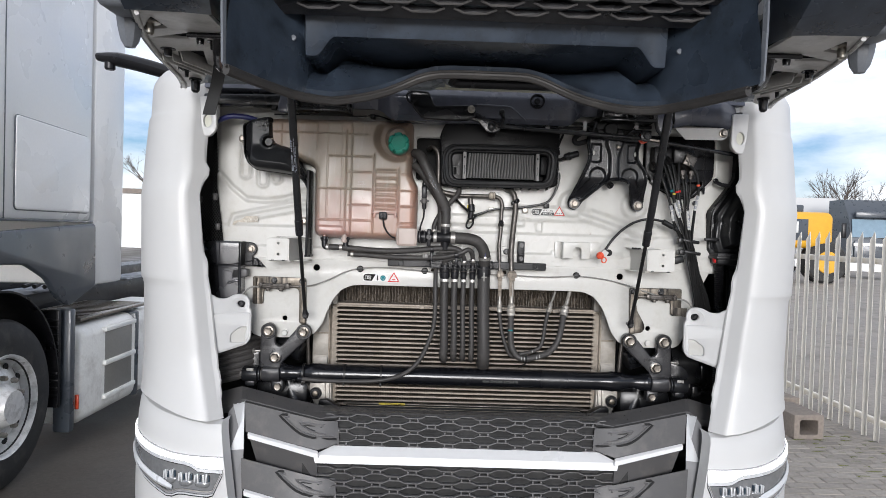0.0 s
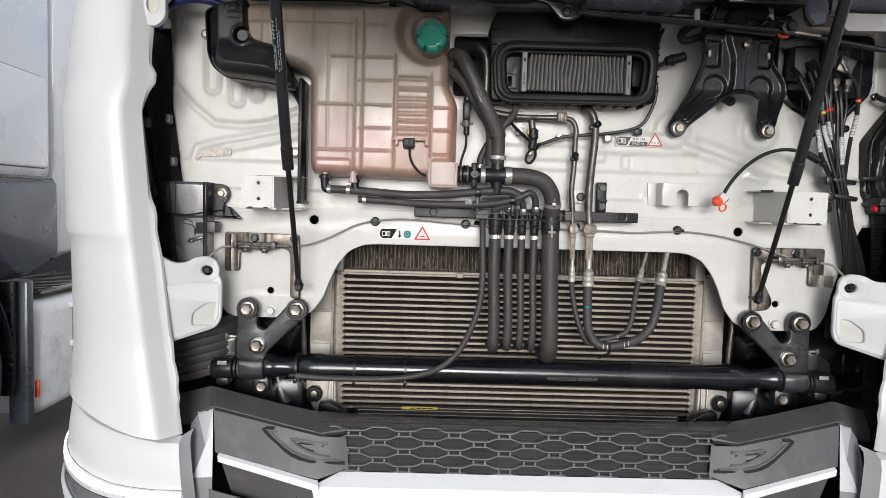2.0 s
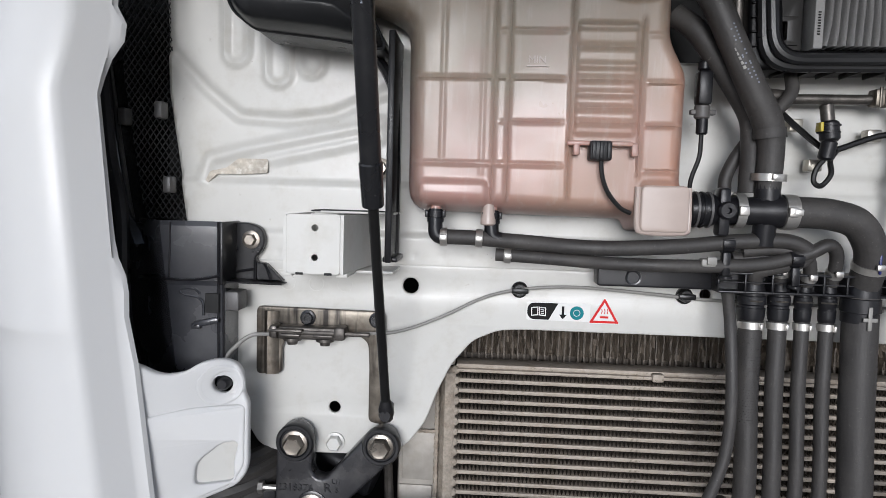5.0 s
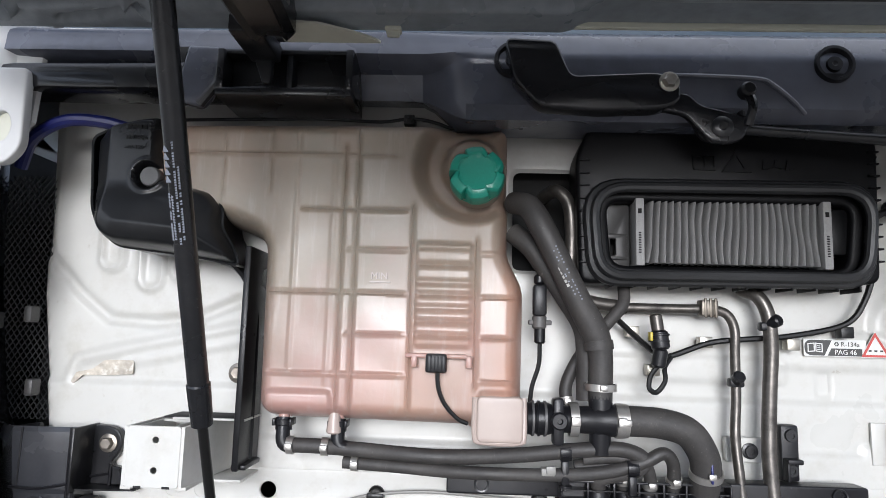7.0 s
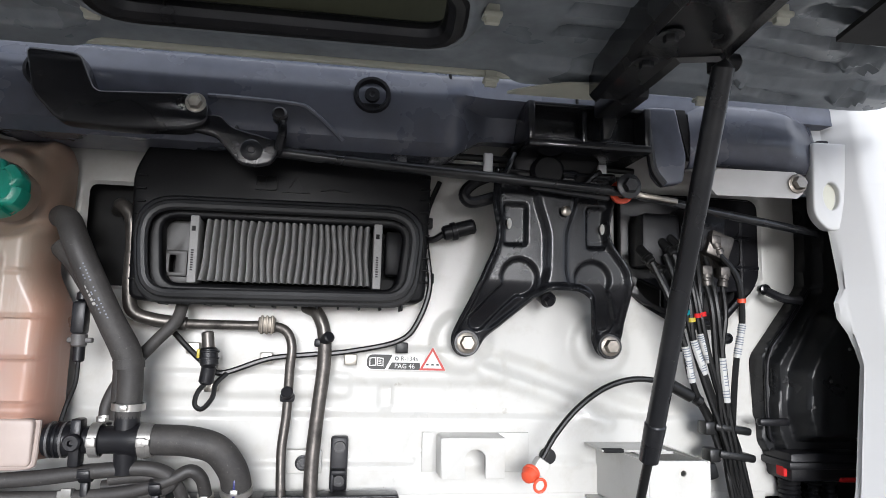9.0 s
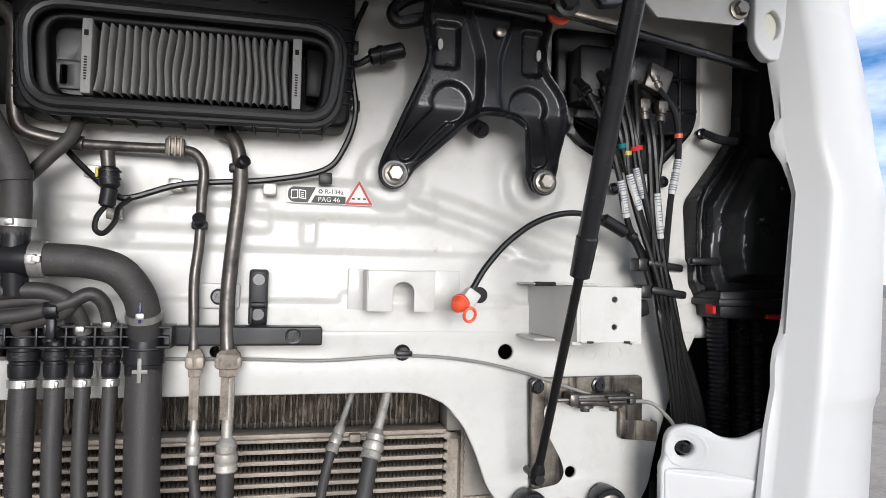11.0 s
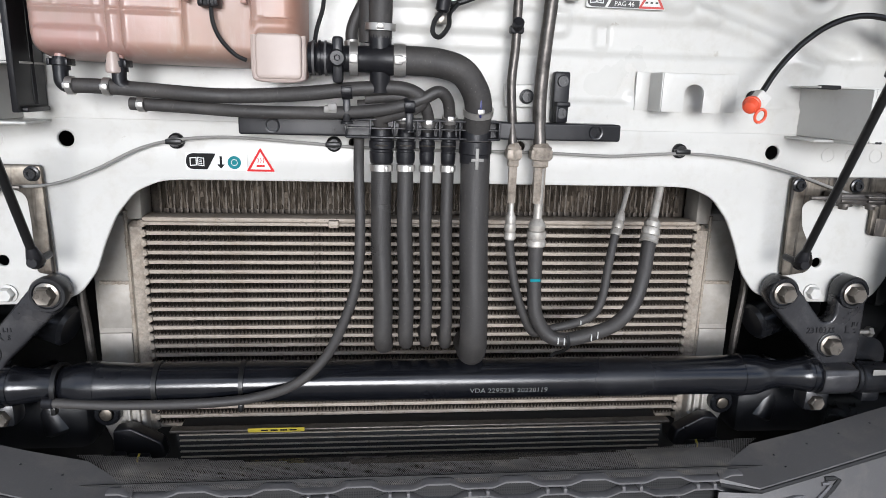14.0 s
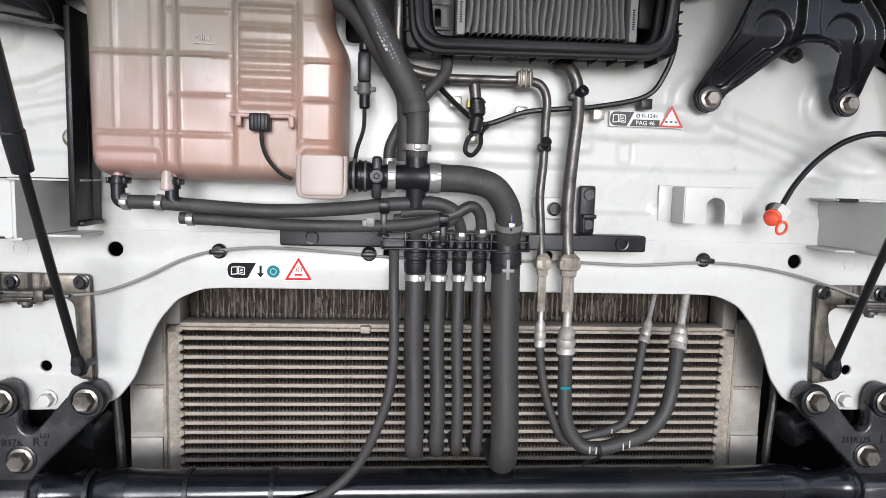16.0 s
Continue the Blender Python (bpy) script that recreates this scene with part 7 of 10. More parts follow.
tube(bm, [(-0.004, -0.05, 1.642), (-0.014, -0.05, 1.628), (-0.016, -0.05, 1.612), (-0.006, -0.05, 1.607), (0.006, -0.048, 1.622), (0.008, -0.04, 1.640), (0.02, -0.03, 1.654)], 0.0035, 8, 5)
part("lead", bm, CABLE, plugs)
bm = bmesh.new()
box(bm, (-0.0165, -0.060, 1.676), (-0.0125, -0.045, 1.688), 0.001)
part("tab", bm, YELLOW, plugs, "yellow locking tab")

# thin washer line under the scuttle
wash = thing("washer_line", (-0.35, -0.03, 1.99), "thin black washer line hung under the scuttle", "hose")
bm = bmesh.new()
tube(bm, [(-0.70, -0.03, 1.984), (-0.552, -0.03, 1.988), (-0.476, -0.03, 1.989), (-0.40, -0.03, 1.986), (-0.361, -0.03, 1.991), (-0.335, -0.03, 1.990), (-0.312, -0.03, 1.984), (-0.292, -0.03, 1.978), (-0.270, -0.03, 1.988), (-0.235, -0.028, 1.994), (-0.201, -0.03, 1.983), (-0.188, -0.03, 1.974), (-0.172, -0.03, 1.970), (-0.155, -0.03, 1.976), (-0.130, -0.03, 1.988)], 0.0026, 8, 5)
part("line", bm, CABLE, wash)
for x, z in ((-0.356, 1.990), (-0.262, 1.990), (-0.128, 1.984)):
    bm = bmesh.new()
    box(bm, (x - 0.009, -0.034, z - 0.008), (x + 0.007, 0.004, z + 0.007), 0.002)
    lathe(bm, (x, -0.034, z), (0, -1, 0), [(0, 0.006), (0.004, 0.0055), (0.004, 0.002), (0.002, 0)], 10)
    part("clip", bm, CABLE, wash, "black square clip")

# grey release cable over the apron
cab_release = thing("release_cable", (0, -0.012, 1.44), "thin grey hatch release cable clipped along the apron", "cable")
bm = bmesh.new()
tube(bm, [(-0.615, -0.03, 1.383), (-0.56, -0.02, 1.386), (-0.50, -0.016, 1.408), (-0.44, -0.014, 1.438), (-0.387, -0.014, 1.452), (-0.31, -0.014, 1.458), (-0.20, -0.014, 1.452), (-0.128, -0.014, 1.447), (0.0, -0.014, 1.445), (0.16, -0.014, 1.444), (0.27, -0.014, 1.441), (0.387, -0.014, 1.447), (0.48, -0.014, 1.440), (0.56, -0.016, 1.423), (0.64, -0.02, 1.398), (0.705, -0.03, 1.378)], 0.0024, 8, 6)
part("cable", bm, GREYCABLE, cab_release)
for x in (-0.388, -0.158, 0.386):
    bm = bmesh.new()
    lathe(bm, (x, 0.0, 1.45), (0, -1, 0), [(0, 0.012), (0.004, 0.0115), (0.006, 0.009), (0.012, 0.008), (0.012, 0)], 16)
    box(bm, (x - 0.012, -0.018, 1.446), (x + 0.012, -0.006, 1.454), 0.002)
    part("clip", bm, CABLE, cab_release, "black round clip")


# ---- brackets, locks and stays on both sides ----
def side_kit(s):
    t = thing("hatch_lock", (s * 0.68, -0.01, 1.37), "bare steel hatch lock on an arched bracket", "lock", "hatch locks")
    leg = [(0.608, 1.33), (0.632, 1.288), (0.638, 1.268), (0.628, 1.252), (0.583, 1.245)] if s > 0 else [(0.600, 1.33), (0.600, 1.25), (0.574, 1.246)]
    pts = leg + [(0.578, 1.412), (0.766, 1.414), (0.766, 1.314), (0.728, 1.316), (0.728, 1.360), (0.716, 1.372), (0.615, 1.376), (0.602, 1.366)]
    part("bracket", plate(rounded([(s * x, z) for x, z in pts], 0.008, 3), [], -0.003, -0.012, 0.002), WORN, t, "stained bare steel bracket")
    bm = bmesh.new()
    loft(bm, [[(s * x, y, z) for x, y in (((0.736, -0.0125), (0.748, -0.018), (0.762, -0.022), (0.778, -0.034), (0.782, -0.016)) if s > 0 else ((0.732, -0.0125), (0.738, -0.017), (0.748, -0.018), (0.754, -0.0125)))] for z in (1.316, 1.346 if s > 0 else 1.408)])
    thicken(bm, 0.003)
    part("flange", bm, WORN, t)
    bm = bmesh.new()
    box(bm, (s * 0.640, -0.036, 1.372), (s * 0.732, -0.012, 1.390), 0.004)
    box(bm, (s * 0.596, -0.040, 1.380), (s * 0.700, -0.032, 1.386), 0.002)
    box(bm, (s * 0.630, -0.044, 1.374), (s * 0.646, -0.018, 1.393), 0.004)
    box(bm, (s * 0.690, -0.046, 1.384), (s * 0.738, -0.030, 1.388), 0.0015)
    box(bm, (s * 0.726, -0.044, 1.374), (s * 0.738, -0.018, 1.393), 0.004)
    for x in (0.661, 0.708):
        lathe(bm, (s * x, -0.028, 1.374), (0, 0, -1), [(0, 0.013), (0.004, 0.013), (0.004, 0.008), (0.010, 0.007), (0.010, 0)], 14)
        box(bm, (s * x - 0.014, -0.042, 1.377), (s * x + 0.014, -0.036, 1.381), 0.0015)
    part("latch", bm, PIPE, t, "worn dark steel latch")
    for x in (0.590, 0.690):
        bm = bmesh.new()
        lathe(bm, (s * x, -0.012, 1.400), (0, -1, 0), [(0, 0.0115), (0.003, 0.011), (0.004, 0.008), (0.009, 0.0075), (0.009, 0.004), (0.006, 0.004), (0.006, 0)], 16)
        part("screw", bm, SATIN, t)
    bm = bmesh.new()
    tube(bm, [(s * 0.735, -0.03, 1.378), (s * 0.765, -0.04, 1.376), (s * 0.79, -0.045, 1.355), (s * 0.803, -0.05, 1.335)], 0.003, 8, 5)
    part("cable_end", bm, GREYCABLE, t)
    # white box bracket above
    b = thing("box_bracket", (s * 0.65, 0, 1.51), "white painted sheet-metal box bracket with two holes", "bracket", "box brackets")
    x0 = 0.600 if s > 0 else 0.618
    face = plate(rounded([(s * x, z) for x, z in ((x0, 1.478), (0.686, 1.478), (0.686, 1.553), (x0, 1.553))], 0.005), [circle(s * 0.650, 1.536, 0.0040), circle(s * 0.650, 1.499, 0.0040)], -0.134, -0.138, 0.001)
    part("face", face, PANEL, b, angle=0.2)
    for lo, hi in ((x0 - 0.004, x0), (0.686, 0.690)):
        back = lo - 0.016 if lo < 0.65 else lo
        bm = bmesh.new()
        loft(bm, [[(s * x, y, z) for x, y in ((lo, -0.137), (hi, -0.137), (back + 0.004, 0.005), (back, 0.005))] for z in (1.479, 1.552)], True)
        for z in (1.479, 1.552):
            bm.faces.new([bm.verts.new((s * x, y, z)) for x, y in ((lo, -0.137), (hi, -0.137), (back + 0.004, 0.005), (back, 0.005))])
        bmesh.ops.remove_doubles(bm, verts=bm.verts, dist=0.0001)
        bmesh.ops.recalc_face_normals(bm, faces=bm.faces)
        part("side", bm, PANEL, b, angle=0.3)
    for lo, hi in (((0.560, -0.075, 1.474), (0.70, 0.0, 1.478)), ((0.560, -0.07, 1.553), (0.66, 0.0, 1.556)), ((x0 - 0.008, -0.131, 1.474), (x0 + 0.006, -0.07, 1.479)), ((0.680, -0.131, 1.474), (0.694, -0.07, 1.479))):
        bm = bmesh.new()
        box(bm, (s * lo[0], *lo[1:]), (s * hi[0], *hi[1:]), 0.001)
        part("flange", bm, PANEL, b)
    lip = [(x0 - 0.004, -0.134), (x0 + 0.010, -0.130), (x0 + 0.010, -0.060), (0.676, -0.060), (0.676, -0.130), (0.690, -0.134)]
    bm = bmesh.new()
    loft(bm, [[(s * x, y, z) for x, y in lip] for z in (1.549, 1.5525)])
    thicken(bm, 0.0015)
    part("rolled_lip", bm, PANEL, b)
    # black blocks stand in for the shade over the foot
    for x in (x0 + 0.010, 0.664):
        bm = bmesh.new()
        box(bm, (s * x, -0.1385, 1.4772), (s * (x + 0.010), -0.130, 1.4805), 0.0008)
        part("foot_gap", bm, DARK, b, "dark gap over the foot")
    # black strip in place of the slot's shaded opening
    bm = bmesh.new()
    if s > 0:
        box(bm, (0.562, -0.0712, 1.5515), (x0 - 0.006, -0.060, 1.5575), 0.002)
    else:
        box(bm, (-0.674, -0.066, 1.5545), (-0.572, -0.008, 1.5566), 0.001)
    part("slot", bm, DARK, b, "dark slot above the flange")
    # gas stay
    g = thing("gas_strut", (s * 0.58, -0.05, 1.28), "black gas strut holding the raised hatch", "strut", "gas struts")
    ball, mid, end = Vector((s * 0.5635, -0.085, 1.290)), Vector((s * 0.567, -0.210, 1.578)), Vector((s * 0.568, -0.395, 2.02))
    bm = bmesh.new()
    rod(bm, ball, mid, 0.0062, seg=14)
    part("piston_rod", bm, CABLE, g, "thin black piston rod")
    bm = bmesh.new()
    d = (end - mid).normalized()
    lathe(bm, mid - d * 0.012, d, [(0, 0.007), (0, 0.0125), (0.05, 0.0135), (0.052, 0.0120), ((end - mid).length, 0.0120), ((end - mid).length + 0.01, 0)], 20)
    part("cylinder", bm, SATIN, g, "black painted cylinder")
    bm = bmesh.new()
    lathe(bm, ball - (mid - ball).normalized() * 0.01, (mid - ball), [(0, 0), (0, 0.009), (0.016, 0.0105), (0.028, 0.0075), (0.032, 0.006)], 14)
    lathe(bm, ball + Vector((0, -0.012, -0.002)), (0, 1, 0), [(0, 0), (0, 0.007), (0.008, 0.010), (0.02, 0.010), (0.024, 0.0055), (0.052, 0.0055)], 14)
    part("ball_socket", bm, BLACK, g, "black plastic ball socket")
    if s < 0:
        bm = bmesh.new()
        d2 = (end - mid).normalized()
        u = Vector((1, 0, 0))
        for off, half, height, lo, hi, pitch, fill in ((-0.0062, 0.0026, 0.0062, 0.268, 0.312, 0.0078, 1.0), (-0.0075, 0.0012, 0.0024, 0.205, 0.258, 0.0032, 0.9), (-0.0040, 0.0011, 0.0022, 0.205, 0.255, 0.0030, 0.85), (0.0010, 0.0010, 0.0020, 0.200, 0.315, 0.0027, 0.8), (0.0046, 0.0010, 0.0020, 0.205, 0.285, 0.0027, 0.8)):
            for k in range(int((hi - lo) / pitch)):
                if random.random() < fill:
                    c = mid + d2 * (lo + pitch * k) + Vector((off, -math.sqrt(0.0120 ** 2 - off ** 2) - 0.0006, 0))
                    box(bm, tuple(c - Vector((half, 0.0006, height / 2))), tuple(c + Vector((half, 0.0012, height / 2))))
        part("print_bar", bm, PRINT, g, "pale printed label", kind="stuff")


for s in (-1, 1):
    side_kit(s)

# notched bracket on the bulkhead and the capped socket beside it
nb = thing("notched_bracket", (0.37, 0, 1.52), "white painted bracket with a keyhole notch", "bracket")
notch = [(0.392, 1.512), (0.392, 1.535)] + [(0.377 + 0.015 * math.cos(a), 1.540 + 0.013 * math.sin(a)) for a in (math.pi * k / 8 for k in range(9))] + [(0.362, 1.535), (0.362, 1.512)]
bm = plate([(0.328, 1.512), (0.328, 1.568), (0.422, 1.568), (0.420, 1.512)] + notch, [], -0.045, -0.049, 0.001)
part("face", bm, PANEL, nb)
bm = bmesh.new()
box(bm, (0.328, -0.047, 1.565), (0.422, 0.008, 1.569), 0.001)
box(bm, (0.305, -0.001, 1.512), (0.330, 0.004, 1.570), 0.001)
box(bm, (0.420, -0.001, 1.512), (0.470, 0.004, 1.570), 0.001)
box(bm, (0.3265, -0.047, 1.512), (0.3295, 0.008, 1.568), 0.001)
part("flange", bm, PANEL, nb)
sock = thing("capped_socket", (0.45, -0.05, 1.53), "white socket with a tethered orange cap and black cable", "socket")
bm = bmesh.new()
lathe(bm, (0.452, -0.080, 1.528), (-0.55, -0.62, -0.35), [(0, 0.0112), (0.001, 0.0128), (0.005, 0.0128), (0.006, 0.0112), (0.012, 0.0108), (0.0165, 0.0085), (0.0185, 0.0045), (0.0188, 0)], 22)
tube(bm, [(0.461 + 0.0080 * math.cos(a), -0.090 - 0.003 * math.sin(a), 1.511 + 0.0095 * math.sin(a)) for a in (2 * math.pi * k / 14 for k in range(15))], 0.0022, 8, 1)
part("cap", bm, ORANGE, sock, "orange rubber cap")
bm = bmesh.new()
box(bm, (0.454, -0.086, 1.523), (0.475, -0.066, 1.545), 0.003, (0, 35, 0))
part("plate", bm, PANEL, sock)
bm = bmesh.new()
tube(bm, [(0.468, -0.075, 1.545), (0.490, -0.07, 1.578), (0.525, -0.065, 1.615), (0.570, -0.062, 1.645), (0.620, -0.062, 1.658), (0.675, -0.062, 1.650), (0.710, -0.06, 1.632), (0.735, -0.055, 1.600), (0.757, -0.05, 1.55)], 0.0045, 10, 6)
part("cable", bm, CABLE, sock)
bm = bmesh.new()
rod(bm, (0.668, -0.062, 1.652), (0.708, -0.06, 1.632), 0.0095, seg=14, bevel=0.003)
rod(bm, (0.712, -0.06, 1.631), (0.722, -0.06, 1.624), 0.0085, seg=14, bevel=0.002)
part("connector", bm, CABLE, sock)
hole = bmesh.new()
lathe(hole, (0.500, 0.004, 1.535), (0, -1, 0), [(0, 0), (0, 0.012), (0.009, 0.012), (0.010, 0.010), (0.010, 0)], 20)
solid("hole_plug", hole, DARK, "black rubber plug in the bulkhead", "plug")

# wiper bracket, motor arm and linkage
wip = thing("wiper_bracket", (0.48, -0.05, 1.70), "pressed black steel wiper bracket on two legs", "bracket")
WIP = rounded([(0.340, 1.706), (0.346, 1.690), (0.363, 1.682), (0.381, 1.692), (0.392, 1.712), (0.462, 1.777), (0.478, 1.785), (0.528, 1.785), (0.542, 1.778), (0.562, 1.712), (0.570, 1.692), (0.589, 1.684), (0.605, 1.692), (0.611, 1.714), (0.607, 1.735), (0.605, 1.812), (0.598, 1.828), (0.573, 1.860), (0.570, 1.885), (0.580, 1.925), (0.580, 1.965), (0.392, 1.965), (0.389, 1.91), (0.397, 1.868), (0.392, 1.845), (0.366, 1.785), (0.342, 1.724)],
              [0.008, 0.008, 0.010, 0.008, 0.008, 0.012, 0.008, 0.008, 0.010, 0.010, 0.008, 0.010, 0.008, 0.008, 0.008, 0.010, 0.012, 0.014, 0.012, 0.010, 0.004, 0.004, 0.010, 0.014, 0.014, 0.010, 0.010])


def wiper_depth(x, z, d):
    low = slope(1.80 - z, 0.09)
    y = -0.018 - 0.055 * (1 - low) - 0.010 * low
    # turned-up edge, then the flat field inside it
    y -= 0.009 * (1 - slope(d - 0.004, 0.008)) * slope(z - 1.712, 0.02)
    y += 0.005 * (1 - slope(d, 0.003))
    # spine down the middle
    y -= 0.010 * slope(0.020 + 0.016 * slope(np.abs(z - 1.84) - 0.02, 0.07) - np.abs(x - 0.487), 0.011)
    for cx, side in ((0.433, -1), (0.545, 1)):
        # half-round pad over each leg and the sunken field of the leg below it
        c = np.hypot(x - cx, z - 1.803)
        tip = 0.372 if side < 0 else 0.584
        leg = along(x, z, [(cx + side * 0.004, 1.795), ((cx + tip) / 2, 1.768), (tip - side * 0.006, 1.738)])
        y += 0.008 * np.maximum(slope(0.030 - c, 0.006), slope(0.016 - leg, 0.005))
        y += 0.007 * slope(inside_box(x, z, cx - 0.028 if side < 0 else cx - 0.012, cx + 0.012 if side < 0 else cx + 0.022, 1.848, 1.915, 0.008), 0.006)
    return y


bm = relief(WIP, 0.0022, wiper_depth)
part("pressing", bm, PRESSED, wip, "glossy black pressing", angle=1.1)
for x, z in ((0.416, 1.882), (0.560, 1.880), (0.397, 1.760)):
    bm = bmesh.new()
    slot = [(x + 0.0035 * math.cos(a), z + 0.008 * math.sin(a)) for a in (2 * math.pi * k / 14 for k in range(14))]
    part("slot", plate(slot, [], -0.070 if z > 1.8 else -0.036, -0.0735 if z > 1.8 else -0.0395), PANEL, wip, "oval slot showing the white bulkhead")
for x in (0.363, 0.588):
    bm = bmesh.new()
    lathe(bm, (x, -0.028, 1.705), (0, -1, 0), [(0, 0.020), (0.004, 0.020), (0.006, 0.0185), (0.006, 0)], 24)
    part("washer", bm, SATIN, wip)
    bm = bmesh.new()
    bolt(bm, (x, -0.034, 1.705), 0.0115, washer=1.35)
    part("bolt", bm, CHROME, wip, "bright hexagon bolt head")
bm = bmesh.new()
lathe(bm, (0.497, -0.088, 1.902), (0, -1, 0), [(0, 0.008), (0.003, 0.0078), (0.004, 0.006), (0.004, 0)], 16)
part("screw", bm, CHROME, wip)
bm = bmesh.new()
rod(bm, (0.480, -0.02, 1.785), (0.484, -0.055, 1.770), 0.012, seg=16, bevel=0.004)
rod(bm, (0.482, -0.055, 1.772), (0.484, -0.062, 1.768), 0.007, seg=6)
part("rubber_mount", bm, BLACK, wip)
bm = bmesh.new()
rod(bm, (0.323, -0.03, 1.868), (0.372, -0.035, 1.882), 0.0115, seg=14, bevel=0.003)
rod(bm, (0.335, -0.03, 1.871), (0.345, -0.03, 1.874), 0.0140, seg=14, bevel=0.002)
tube(bm, [(0.302, -0.022, 1.858), (0.312, -0.026, 1.860), (0.325, -0.03, 1.868)], 0.005, 8, 4)
part("plug", bm, BLACK, wip)
bm = bmesh.new()
tube(bm, [(0.425, -0.04, 1.97), (0.375, -0.05, 1.95), (0.352, -0.05, 1.93), (0.362, -0.05, 1.915), (0.40, -0.05, 1.925)], 0.009, 10, 5)
part("loop", bm, BLACK, wip)
motor = bmesh.new()
join(motor, plate(rounded([(0.412, 2.0), (0.558, 2.0), (0.552, 1.972), (0.522, 1.938), (0.430, 1.938), (0.418, 1.965)], 0.010), [], 0.0, -0.080, 0.006, 2))
rod(motor, (0.470, -0.06, 1.960), (0.470, -0.092, 1.960), 0.026, seg=24, bevel=0.005)
part("motor_gear", motor, BOXBLACK, wip, "black wiper motor housing")
for x0, z0, x1, z1 in ((0.400, 1.935, 0.420, 1.985), (0.520, 1.935, 0.552, 1.965)):
    bm = bmesh.new()
    tube(bm, [(x0, -0.084, z0), ((x0 + x1) / 2, -0.088, (z0 + z1) / 2 + 0.004), (x1, -0.084, z1)], 0.0045, 8, 4)
    part("motor_web", bm, PRESSED, wip)
lever = thing("wiper_lever", (0.58, -0.11, 1.94), "black crank lever with a red washer", "lever")
bm = bmesh.new()
box(bm, (0.437, -0.107, 1.922), (0.560, -0.097, 1.941), 0.005, (0, 5, 0))
box(bm, (0.450, -0.111, 1.928), (0.535, -0.105, 1.934), 0.002, (0, 5, 0))
part("arm", bm, SATIN, lever)
bm = bmesh.new()
bolt(bm, (0.578, -0.128, 1.936), 0.0115, washer=1.6)
part("pivot", bm, SATIN, lever)
bm = bmesh.new()
lathe(bm, (0.576, -0.104, 1.931), (0, -1, 0), [(0, 0.010), (0, 0.0175), (0.006, 0.0175), (0.006, 0.010)], 24)
part("red_washer", bm, ORANGE, lever, "red plastic washer")
link = thing("wiper_rod", (0.05, -0.12, 1.95), "long black steel wiper linkage rod", "rod")
bm = bmesh.new()
tube(bm, [(0.055, -0.125, 1.955), (0.20, -0.122, 1.947), (0.40, -0.118, 1.938), (0.575, -0.115, 1.930)], 0.0075, 12, 4)
part("rod", bm, SATIN, link)
bm = bmesh.new()
tube(bm, [(0.575, -0.115, 1.930), (0.68, -0.11, 1.915), (0.80, -0.10, 1.900), (0.905, -0.09, 1.888)], 0.0068, 12, 4)
part("rod", bm, GLOSS, link)
bm = bmesh.new()
box(bm, (0.585, -0.128, 1.918), (0.655, -0.120, 1.926), 0.002, (0, 7, 0))
part("bright_edge", bm, CHROME, link)
bm = bmesh.new()
lathe(bm, (0.05, -0.118, 1.957), (0, -1, 0), [(0, 0.022), (0.006, 0.022), (0.010, 0.016), (0.014, 0.010), (0.014, 0)], 20)
tube(bm, [(0.028, -0.125, 1.985), (0.030, -0.13, 1.962), (0.044, -0.132, 1.942), (0.068, -0.132, 1.942), (0.085, -0.13, 1.955), (0.088, -0.12, 1.985)], 0.0055, 8, 5)
part("ball_end", bm, BLACK, link)

# valve block on the right with its air lines
valves = thing("air_valve_block", (0.75, -0.02, 1.75), "black valve block with many labelled air lines", "valve block")
bm = plate(rounded([(0.622, 1.955), (0.622, 1.832), (0.663, 1.778), (0.735, 1.742), (0.798, 1.742), (0.868, 1.818), (0.868, 1.955)], 0.018), [rounded([(0.64, 1.79), (0.66, 1.775), (0.70, 1.765), (0.70, 1.80), (0.65, 1.82)], 0.004), rounded([(0.72, 1.75), (0.79, 1.75), (0.83, 1.79), (0.83, 1.80), (0.72, 1.79)], 0.004)], 0.02, 0.004, 0.003)
part("backplate", bm, BLACK, valves)
bm = bmesh.new()
for x0, z0, x1, z1 in ((0.835, 1.755, 0.835, 1.93), (0.81, 1.84, 0.865, 1.84), (0.81, 1.89, 0.85, 1.89), (0.64, 1.915, 0.72, 1.915)):
    tube(bm, [(x0, 0.003, z0), ((x0 + x1) / 2, 0.002, (z0 + z1) / 2), (x1, 0.003, z1)], 0.0035, 6, 2)
lathe(bm, (0.835, 0.004, 1.84), (0, -1, 0), [(0, 0.0085), (0.004, 0.008), (0.004, 0.004), (0, 0.004)], 14)
lathe(bm, (0.835, 0.004, 1.89), (0, -1, 0), [(0, 0.0085), (0.004, 0.008), (0.004, 0.004), (0, 0.004)], 14)
part("ribs", bm, BLACK, valves, kind="stuff")
bm = bmesh.new()
box(bm, (0.635, -0.05, 1.83), (0.70, 0.004, 1.915), 0.008)
box(bm, (0.70, -0.06, 1.855), (0.775, 0.004, 1.925), 0.008)
part("valve_body", bm, BLACK, valves)
bm = bmesh.new()
box(bm, (0.735, -0.07, 1.845), (0.775, -0.02, 1.885), 0.004, (0, 20, 0))
part("manifold", bm, PIPE, valves, "dull metal manifold")
